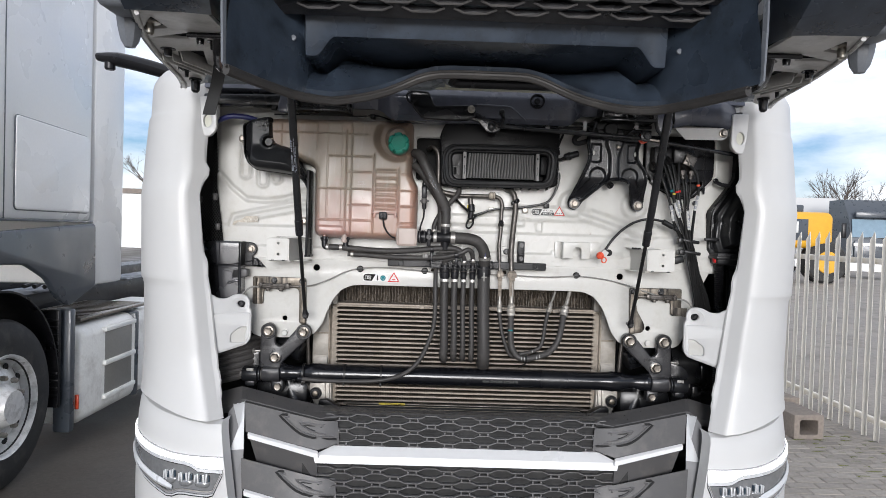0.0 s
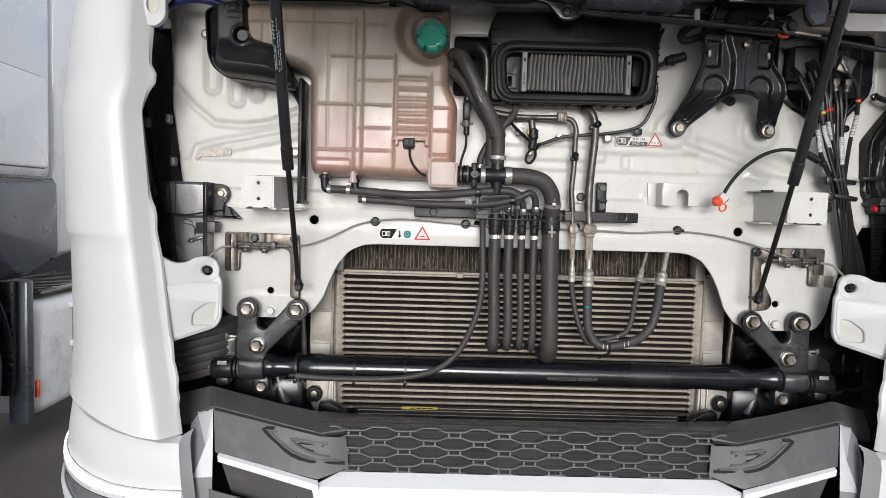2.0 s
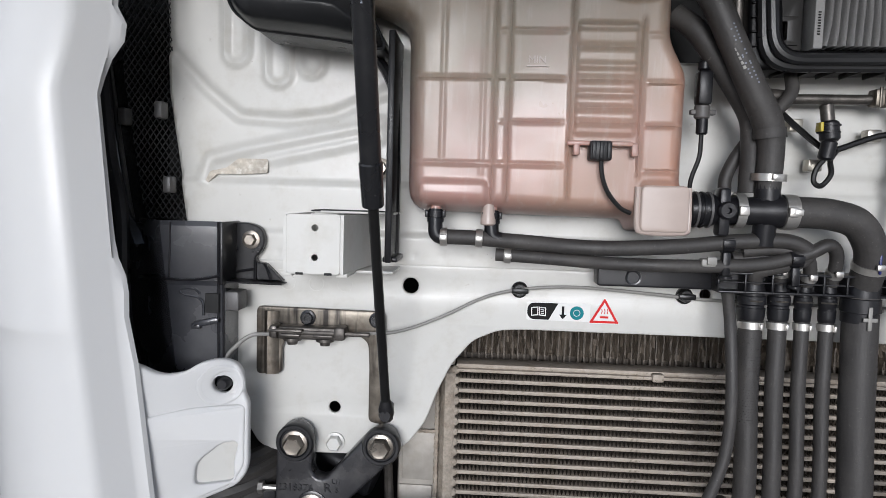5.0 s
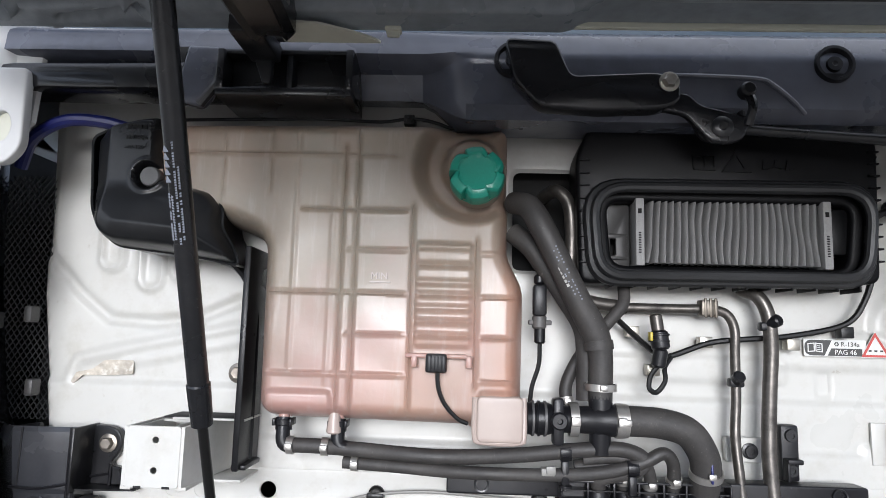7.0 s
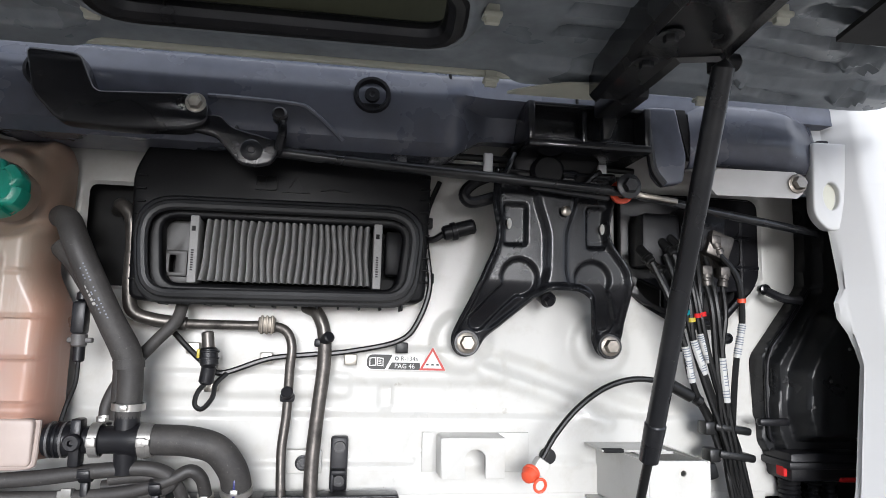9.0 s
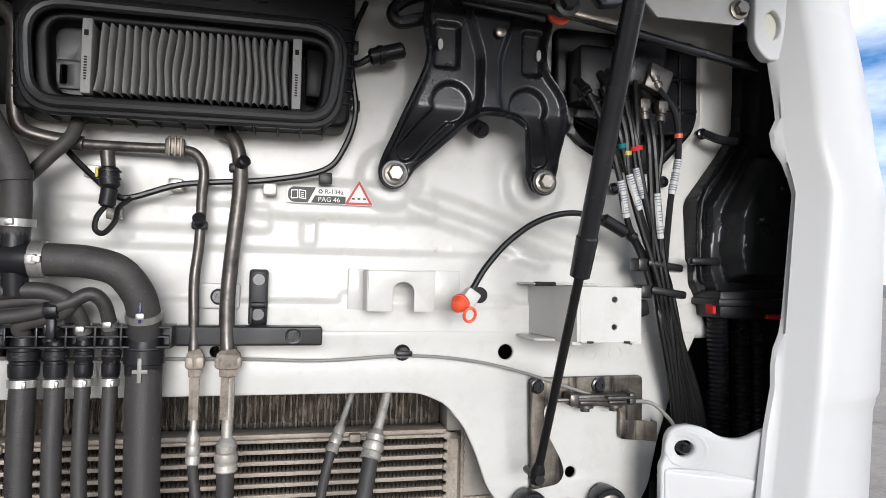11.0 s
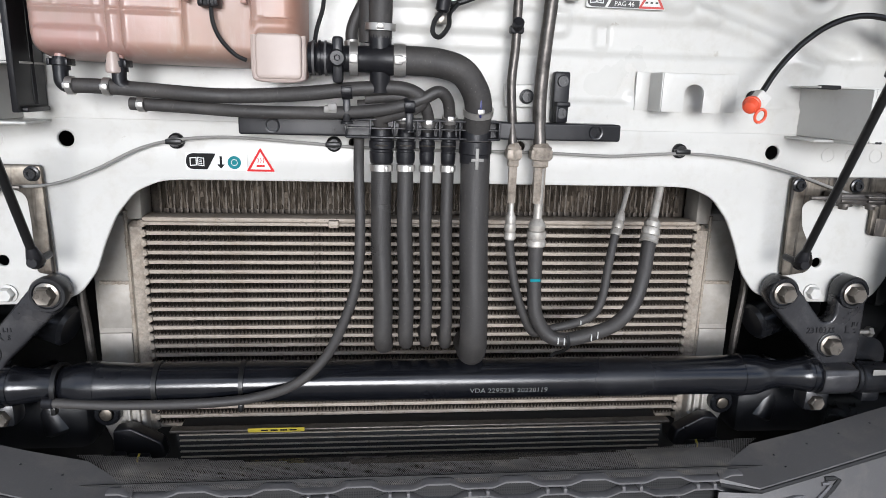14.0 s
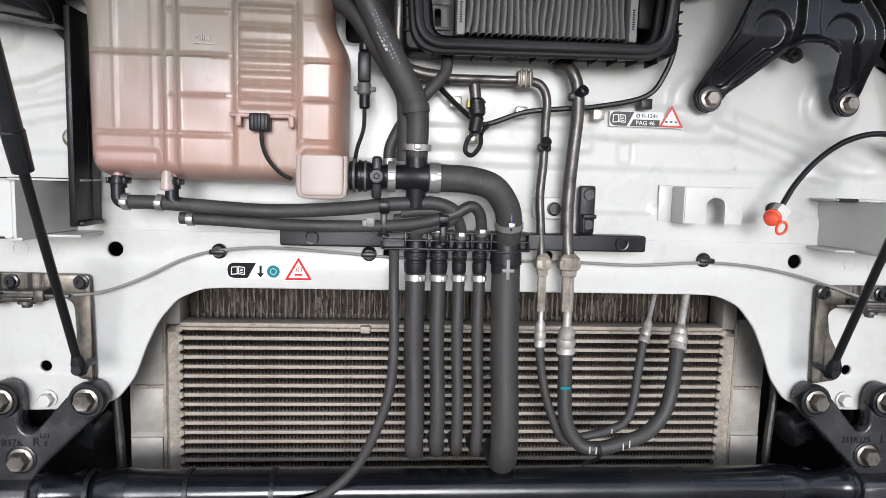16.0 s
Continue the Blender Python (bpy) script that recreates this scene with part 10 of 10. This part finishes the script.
    loft(bm, [[(s * x, y, z) for x, y, z in r] for r in (((0.600, -0.845, 2.075), (0.604, -0.850, 2.036), (0.606, -0.990, 2.030), (0.66, -1.0, 2.030), (0.775, -0.998, 2.032), (0.815, -0.90, 2.05)), ((0.575, -0.95, 2.10), (0.580, -1.02, 2.055), (0.590, -1.06, 2.045), (0.66, -1.06, 2.045), (0.765, -1.05, 2.045), (0.81, -1.0, 2.09)), ((0.555, -1.10, 2.16), (0.560, -1.14, 2.12), (0.575, -1.18, 2.10), (0.66, -1.18, 2.10), (0.745, -1.16, 2.10), (0.80, -1.12, 2.14)))])
    thicken(bm, 0.006)
    part("frame_plate", bm, NAVY, hatch, "weathered slate moulding")
    bm = bmesh.new()
    box(bm, (s * 0.742, -1.02, 2.030), (s * 0.838, -0.915, 2.085), 0.024, seg=4)
    part("stop_seat", bm, STOP, hatch, "rounded slate seat")
    bm = bmesh.new()
    lathe(bm, (s * 0.815, -0.895, 2.055), (0, 0.05, -1), [(-0.02, 0.031), (0.006, 0.030), (0.036, 0.027), (0.062, 0.021), (0.078, 0.011), (0.080, 0)], 8)
    part("bump_stop", bm, STOP, hatch, "slate plastic bump stop")
    bm = bmesh.new()
    lathe(bm, (s * 0.768, -0.90, 2.034), (0, 0, -1), [(0, 0.022), (0.004, 0.022), (0.005, 0.009), (0.026, 0.009), (0.030, 0.005), (0.030, 0)], 14)
    part("stop_screw", bm, STEEL, hatch, "bare metal adjusting screw")
    # fittings on the pale sheet
    bm = bmesh.new()
    rod(bm, (s * 0.600, -0.852, 2.020), (s * 0.705, -0.852, 2.020), 0.006, seg=10, bevel=0.002)
    part("spring_bar", bm, SATIN, hatch, "black bar")
    bm = bmesh.new()
    tube(bm, [(s * 0.641, -0.835, 2.03), (s * 0.652, -0.80, 1.998), (s * 0.664, -0.745, 1.978), (s * 0.650, -0.70, 1.974), (s * 0.628, -0.69, 1.980)], 0.011, 10, 4)
    part("hook", bm, GLOSS, hatch, "black hook")
    for x, y, r in ((0.685, -0.822, 0.013), (0.668, -0.779, 0.012), (0.806, -0.703, 0.014), (0.628, -0.815, 0.010), (0.83, -0.56, 0.008), (0.845, -0.47, 0.008)):
        bm = bmesh.new()
        lathe(bm, (s * x, y, 2.027), (0, 0, -1), [(0, r * 1.3), (0.003, r * 1.3), (0.004, r * 0.75), (0.020, r * 0.6), (0.020, 0)], 12)
        part("knob", bm, SATIN, hatch)
    bm = bmesh.new()
    lathe(bm, (s * 0.856, -0.368, 2.030), (0, 0, -1), [(0, 0.018), (0.010, 0.018), (0.011, 0.014), (0.040, 0.012), (0.046, 0.006), (0.046, 0)], 10)
    part("small_stop", bm, SATIN, hatch, "small black rubber stop")
# the pull strap
strap = thing("pull_strap", (-0.72, -0.55, 1.9), "black webbing pull strap hanging from the hatch", "strap")
bm = bmesh.new()
loft(bm, [[(x - 0.017, y, z), (x + 0.017, y - 0.003, z)] for x, y, z in ((-0.700, -0.62, 2.04), (-0.708, -0.605, 2.0), (-0.720, -0.59, 1.96), (-0.732, -0.585, 1.92), (-0.742, -0.58, 1.885))])
thicken(bm, 0.003)
part("webbing", bm, CABLE, strap)


# ---- the yard: neighbouring truck ----
X2 = -2.55
trk = thing("neighbour_truck", (-3.6, 2.5, 0), "pale grey parked truck tractor with slate skirts", "truck")
bm = bmesh.new()
box(bm, (X2 - 2.45, -0.6, 1.58), (X2, 2.40, 3.75), 0.05)
part("cab_body", bm, PALE, trk)
bm = bmesh.new()
box(bm, (X2 - 2.45, 2.41, 1.13), (X2 + 0.005, 2.86, 3.75), 0.03)
part("side_deflector", bm, PALE, trk, "pale side air deflector")
loc = rounded([(1.50, 1.645), (2.33, 1.645), (2.33, 2.13), (2.29, 2.17), (1.50, 2.19)], 0.03)
bm = plate(loc, [], 0.0, -0.012, 0.006, 2)
bmesh.ops.transform(bm, matrix=Matrix(((0, -1, 0, X2), (1, 0, 0, 0), (0, 0, 1, 0), (0, 0, 0, 1))), verts=bm.verts)
part("locker_door", bm, PALE, trk, "flush locker door")
bm = bmesh.new()
ring = [(X2 + 0.002, y, z) for y, z in loc]
tube(bm, ring + ring[:1], 0.0055, 6, 1)
part("door_seal", bm, SLATE, trk, "dark seam round the locker door")
bm = bmesh.new()
box(bm, (X2 - 0.002, 1.30, 1.576), (X2 + 0.004, 2.40, 1.590), 0.002)
box(bm, (X2 - 0.002, 1.405, 1.58), (X2 + 0.003, 1.413, 3.6), 0.001)
part("seam", bm, SLATE, trk)
bm = plate(rounded([(1.0, 1.50), (2.41, 1.575), (2.42, 1.13), (2.08, 1.02), (1.95, 1.08), (1.82, 1.22), (1.60, 1.32), (1.36, 1.33), (1.12, 1.25), (1.0, 1.10)], 0.04), [], 0.02, -0.02, 0.012, 2)
bmesh.ops.transform(bm, matrix=Matrix(((0, -1, 0, X2), (1, 0, 0, 0), (0, 0, 1, 0), (0, 0, 0, 1))), verts=bm.verts)
part("skirt", bm, SLATE, trk, "slate grey wheel-arch skirt")
bm = bmesh.new()
loft(bm, [[(X2 - w, 1.42 + 0.62 * math.cos(a), 0.52 + 0.66 * math.sin(a)) for a in np.linspace(-0.25, 3.2, 24)] for w in (0.02, 0.75)])
thicken(bm, 0.012)
part("wheel_arch", bm, BLACK, trk)
bm = bmesh.new()
box(bm, (X2 - 0.10, 2.10, 0.16), (X2 + 0.02, 2.17, 1.0), 0.02)
part("mud_flap", bm, SLATE, trk, "upright slate mud flap")
bm = bmesh.new()
box(bm, (X2 - 0.6, 2.03, 0.35), (X2 - 0.02, 2.06, 1.0), 0.01)
for k in range(12):
    box(bm, (X2 - 0.6, 2.018, 0.37 + 0.05 * k), (X2 - 0.02, 2.03, 0.39 + 0.05 * k), 0.004)
part("spray_flap", bm, BLACK, trk, "black bristled spray flap", kind="stuff")
wheel = part("wheel", bmesh.new(), TYRE, trk)
bpy.data.meshes.remove(wheel.data)
WC = Vector((X2 - 0.02, 1.49, 0.500))
bm = bmesh.new()
lathe(bm, WC - Vector((0.30, 0, 0)), (1, 0, 0), [(0, 0.27), (0, 0.43), (0.03, 0.485), (0.06, 0.505), (0.24, 0.505), (0.27, 0.488), (0.292, 0.44), (0.300, 0.37), (0.295, 0.300), (0.27, 0.27)], 64)
wheel = part("tyre", bm, TYRE, trk, "worn black tyre")
RIM = surface("painted_steel_rim", (0.72, 0.72, 0.71), 0.36, 0.2, var=0.15, fine=40, bump=0.05, dirt=(0.16, 0.14, 0.12), dirt_amount=0.6, dirt_scale=16)
bm = bmesh.new()
lathe(bm, WC, (1, 0, 0), [(-0.01, 0.302), (0.008, 0.299), (0.002, 0.284), (-0.05, 0.272), (-0.075, 0.258), (-0.050, 0.222), (-0.030, 0.17), (-0.02, 0.13), (0.0, 0.12), (0.02, 0.105), (0.05, 0.095), (0.055, 0.0)], 48)
rim = part("rim", bm, RIM, wheel, "silver steel rim")
for k in range(10):
    a = 2 * math.pi * k / 10
    bm = bmesh.new()
    lathe(bm, WC + Vector((-0.052, 0.225 * math.cos(a), 0.225 * math.sin(a))), (1, 0, 0), [(0, 0.026), (0.004, 0.026), (0.004, 0)], 14)
    part("vent_hole", bm, DARK, rim)
    a += math.pi / 10
    bm = bmesh.new()
    lathe(bm, WC + Vector((-0.028, 0.165 * math.cos(a), 0.165 * math.sin(a))), (1, 0, 0), [(0, 0.017), (0.03, 0.016), (0.035, 0.01), (0.035, 0)], 6)
    part("wheel_nut", bm, STEEL, rim)
fuel = thing("fuel_tank", (X2 - 0.3, 2.75, 0.15), "white side tank with steps and dark strap", "tank")
bm = bmesh.new()
SOIL = surface("soiled_white_plastic", (0.80, 0.80, 0.77), 0.45, var=0.08, bump=0.05, dirt=(0.28, 0.25, 0.21), dirt_amount=0.5, dirt_scale=5)
box(bm, (X2 - 0.62, 2.20, 0.17), (X2 + 0.02, 4.3, 0.86), 0.09, seg=4)
part("body", bm, SOIL, fuel)
bm = bmesh.new()
box(bm, (X2 - 0.02, 2.56, 0.27), (X2 + 0.024, 3.02, 0.80), 0.02)
part("step_recess", bm, GREYCABLE, fuel)
for z in (0.28, 0.53, 0.78):
    bm = bmesh.new()
    box(bm, (X2 - 0.0, 2.54, z), (X2 + 0.045, 3.04, z + 0.035), 0.008)
    part("step", bm, SOIL, fuel)
bm = bmesh.new()
box(bm, (X2 - 0.2, 3.06, 0.18), (X2 + 0.03, 3.13, 0.87), 0.02)
part("strap", bm, SLATE, fuel, "dark retaining strap")
bm = bmesh.new()
box(bm, (X2 + 0.005, 2.185, 0.30), (X2 + 0.03, 2.20, 0.40), 0.004)
part("side_marker", bm, ORANGE, fuel, "amber side marker")
bm = bmesh.new()
box(bm, (X2 - 0.55, 2.30, 0.885), (X2 - 0.02, 3.4, 0.91), 0.006)
walk_plate = thing("catwalk", (X2 - 0.3, 2.8, 0.885), "bare metal catwalk plate with raised treads behind the cab", "catwalk")
part("plate", bm, CHROME, walk_plate)
for k in range(14):
    bm = bmesh.new()
    box(bm, (X2 - 0.50, 2.34 + 0.075 * k, 0.911), (X2 - 0.06, 2.36 + 0.075 * k, 0.917), 0.002)
    part("tread", bm, CHROME, walk_plate)
chas = thing("truck_chassis", (X2 - 1.2, 4.5, 0.9), "black truck chassis with coiled air lines", "chassis")
bm = bmesh.new()
box(bm, (X2 - 1.0, 2.3, 0.75), (X2 - 0.65, 8.0, 1.02), 0.02)
box(bm, (X2 - 2.0, 2.3, 0.75), (X2 - 1.65, 8.0, 1.02), 0.02)
part("rail", bm, BLACK, chas)
for k in range(7):
    bm = bmesh.new()
    tube(bm, [(X2 - 0.3 - 0.08 * k, 2.9, 1.06), (X2 - 0.35 - 0.07 * k, 3.3, 1.10 + 0.02 * (k % 3)), (X2 - 0.45 - 0.06 * k, 3.9, 1.06)], 0.018, 8, 4)
    part("air_line", bm, CABLE, chas)

# ---- fences ----
def picket_mesh():
    bm = bmesh.new()
    rows = []
    for x, top in ((-0.034, 1.685), (-0.020, 1.715), (0.0, 1.755), (0.020, 1.715), (0.034, 1.685)):
        y = 0.016 * (1 - (x / 0.034) ** 2)
        rows.append([(y, x, 0.02), (y, x, 1.60), (y, x, top)])
    loft(bm, rows)
    thicken(bm, 0.004)
    return finish("picket", bm, FENCE)


PICKET = picket_mesh()
fence = thing("palisade_fence", (3.5, 6, 0), "cream painted steel palisade fence along the yard", "fence")
for k in range(56):
    piece("picket", PICKET, pose(0, 2.45 - 6 + 0.158 * k, -0.05, 0, 0, random.uniform(-2, 2)), fence)
for z in (1.46, 0.15):
    bm = bmesh.new()
    box(bm, (3.525, 2.2, z - 0.025), (3.565, 11.4, z + 0.025), 0.006)
    part("rail", bm, FENCE, fence)
far = thing("palisade_fence", (-2.5, 14, 0), "cream painted steel palisade fence across the yard's end", "fence")
for k in range(60):
    piece("picket", PICKET, pose(-3.2 + 0.158 * k, 0, 0, 0, 0, 90), far)
for z in (1.46, 0.25):
    bm = bmesh.new()
    box(bm, (-6, 14.03, z - 0.025), (4, 14.06, z + 0.025), 0.006)
    part("rail", bm, FENCE, far)
for x, y, a in ((2.935, 3.14, 3), (2.84, 3.63, -5), (3.05, 3.72, 4), (2.93, 4.22, -2)):
    blk = thing("concrete_block", (x, y, 0), "rough hollow concrete block lying by the fence", "block", "concrete blocks")
    bm = plate(rounded([(-0.125, 0.008), (0.125, 0.008), (0.125, 0.208), (-0.125, 0.208)], 0.012), [rounded([(-0.075, 0.045), (0.075, 0.045), (0.075, 0.165), (-0.075, 0.165)], 0.02)], -0.22, 0.22, 0.006, 1)
    ob = part("block", bm, CONCRETE, blk)
    ob.data.transform(Matrix.Translation(blk.location))
    blk.rotation_euler.z = radians(a)


# ---- far things behind the fences ----
# the sky's blue-grey reflection is put into this glass's base colour
FARGLASS = surface("painted_sky_windscreen", (0.20, 0.28, 0.34), 0.12, var=0.15, bump=0)


def far_truck(x, y, w, h, paint, turn, label):
    t = thing("parked_truck", (x, y, 0), label, "truck", "parked trucks")
    m = pose(x, y, 0, 0, 0, turn)

    def add(name, bm, mat, lab=""):
        bmesh.ops.transform(bm, matrix=m, verts=bm.verts)
        return part(name, bm, mat, t, lab)
    bm = bmesh.new()
    rows = [[(-w / 2, yy, z), (-w / 2 + 0.1, yf + 0.05, z), (0, yf, z), (w / 2 - 0.1, yf + 0.05, z), (w / 2, yy, z)] for z, yf, yy in ((0.5, 0.0, 2.0), (1.9, 0.0, 2.1), (2.9, 0.25, 2.2), (h, 0.9, 2.2))]
    loft(bm, rows)
    bm.faces.new([bm.verts.new(p) for p in rows[-1]])
    add("cab", bm, paint)
    bm = bmesh.new()
    loft(bm, [[(-w / 2 + 0.15, -0.02, 1.95), (w / 2 - 0.15, -0.02, 1.95)], [(-w / 2 + 0.2, 0.2, 2.8), (w / 2 - 0.2, 0.2, 2.8)]])
    thicken(bm, 0.01)
    add("windscreen", bm, FARGLASS, "windscreen with the sky's reflection painted in")
    bm = bmesh.new()
    box(bm, (-w / 2 + 0.25, -0.06, 0.8), (w / 2 - 0.25, -0.01, 1.8), 0.03)
    add("front_panel", bm, SLATE)
    bm = bmesh.new()
    box(bm, (-w / 2 + 0.3, 0.02, 2.88), (w / 2 - 0.3, 0.2, 3.15), 0.03)
    add("visor", bm, SLATE)
    bm = bmesh.new()
    box(bm, (-w / 2 + 0.2, -0.075, 1.55), (w / 2 - 0.2, -0.055, 1.68), 0.01)
    add("front_strip", bm, PALE)
    bm = bmesh.new()
    for x in (-0.7, 0.05):
        box(bm, (x, -0.05, 1.93), (x + 0.62, -0.03, 1.96), 0.005, (0, -4, 0))
    add("wiper", bm, BLACK)
    bm = bmesh.new()
    box(bm, (-w / 2, -0.08, 0.35), (w / 2, 0.1, 0.75), 0.04)
    add("bumper", bm, PALE)
    for s in (-1, 1):
        bm = bmesh.new()
        box(bm, (s * (w / 2 + 0.05), 0.1, 1.9), (s * (w / 2 + 0.25), 0.25, 2.6), 0.04)
        add("mirror", bm, BLACK)
        bm = bmesh.new()
        rod(bm, (s * (w / 2 - 0.3), 0.9, 0.5), (s * (w / 2), 0.9, 0.5), 0.5, seg=24, bevel=0.05)
        add("wheel", bm, TYRE)
    return t


far_truck(20.6, 28.6, 2.45, 3.75, SLATE, -8, "slate parked truck with a dark windscreen beyond the fence")
far_truck(20.2, 32.5, 2.45, 4.05, WHITE, -8, "white parked truck half hidden behind a yellow machine")
dig = thing("wheel_loader", (14.4, 25.0, 0), "yellow construction machine parked beyond the fence", "machine")
bm = bmesh.new()
box(bm, (12.7, 24.0, 1.4), (15.85, 26.4, 2.85), 0.28, seg=4)
body = part("engine_cover", bm, MACHINE, dig, "yellow engine cover")
bm = bmesh.new()
box(bm, (12.9, 23.97, 1.7), (14.75, 24.0, 2.55), 0.03)
panel = part("dark_panel", bm, SLATE, body, "dark grille panel")
bm = bmesh.new()
box(bm, (13.75, 23.95, 2.0), (14.35, 23.968, 2.45), 0.01)
part("pale_mark", bm, PAPER, panel, "pale block mark")
bm = bmesh.new()
box(bm, (12.9, 24.6, 2.82), (14.9, 26.2, 3.15), 0.06)
rod(bm, (14.1, 25.0, 3.1), (14.1, 25.0, 3.55), 0.14, seg=14, bevel=0.02)
part("exhaust", bm, SLATE, dig)
for x in (13.2, 15.6):
    bm = bmesh.new()
    rod(bm, (x, 24.0, 0.85), (x, 24.7, 0.85), 0.85, seg=28, bevel=0.08)
    part("wheel", bm, TYRE, dig)
    bm = bmesh.new()
    rod(bm, (x, 23.96, 0.85), (x, 24.02, 0.85), 0.45, seg=20, bevel=0.03)
    part("hub", bm, MACHINE, dig)
shed = thing("low_shed", (-8, 40, 0), "low white shed with a flat roof across the yard", "building")
bm = bmesh.new()
box(bm, (-40, 40, 0), (12, 50, 3.4))
part("wall", bm, PALE, shed)
bm = bmesh.new()
box(bm, (-40.3, 39.8, 3.4), (12.3, 50, 3.7))
part("roof", bm, CONCRETE, shed)


def bare_tree(x, y, h, seed):
    rnd = random.Random(seed)
    t = thing("bare_tree", (x, y, 0), "leafless tree with fine twigs far behind the yard", "tree", "bare trees")
    bm = bmesh.new()

    def limb(p, d, length, r, depth):
        q = p + d * length
        rod(bm, p, q, r, r * 0.65, 5)
        if depth:
            for k in range(3 if depth < 4 else 4):
                nd = (d + Vector((rnd.uniform(-0.8, 0.8), rnd.uniform(-0.8, 0.8), rnd.uniform(-0.15, 0.55)))).normalized()
                limb(p + d * length * rnd.uniform(0.55, 1.0), nd, length * rnd.uniform(0.6, 0.8), r * 0.55, depth - 1)
    limb(Vector((x, y, 0)), Vector((0, 0, 1)), h * 0.32, h * 0.02, 5)
    part("branchwork", bm, PLANT, t, kind="stuff")


bare_tree(33.0, 52.0, 9.0, 3)
bare_tree(36.5, 54.0, 8.0, 5)
bare_tree(-19.5, 46.0, 9.0, 8)

# ---- paving stones beside the fence, with moss in some joints ----
STONE = surface("sandy_paving_stone", (0.27, 0.245, 0.215), 0.8, var=0.25, fine=40, broad=4, bump=0.5, bump_scale=120, dirt=(0.12, 0.11, 0.09), dirt_amount=0.5, dirt_scale=5, random_value=0.16)
stone_bm = bmesh.new()
box(stone_bm, (-0.0975, -0.0475, -0.02), (0.0975, 0.0475, 0.008), 0.006, seg=1)
STONE_MESH = finish("paving_stone", stone_bm, STONE)
for j in range(44):
    for i in range(7):
        x = 2.12 + 0.202 * i + (0.101 if j % 2 else 0.0)
        piece("paving_stone", STONE_MESH, pose(x, 1.70 + 0.102 * j, 0.004 + random.uniform(-0.0015, 0.0015), random.uniform(-0.6, 0.6), random.uniform(-0.6, 0.6), random.uniform(-0.7, 0.7)), pavement)
MOSS = surface("joint_moss", (0.10, 0.11, 0.03), 0.9, var=0.4, fine=200, bump=0.6, bump_scale=400)
moss = thing("moss", (2.95, 2.45, 0), "yellow-green moss in the joints of the paving", "moss", kind="stuff")
bm = bmesh.new()
for j in range(10):
    y = 2.05 + 0.102 * j + 0.051
    x = random.uniform(2.75, 2.95)
    while x < 3.35:
        n = random.uniform(0.04, 0.14)
        tube(bm, [(x, y, 0.008), (x + n / 2, y + random.uniform(-0.006, 0.006), 0.011), (x + n, y, 0.008)], random.uniform(0.005, 0.011), 6, 3, 0.5)
        x += n + random.uniform(0.02, 0.12)
part("moss_clumps", bm, MOSS, moss, kind="stuff")
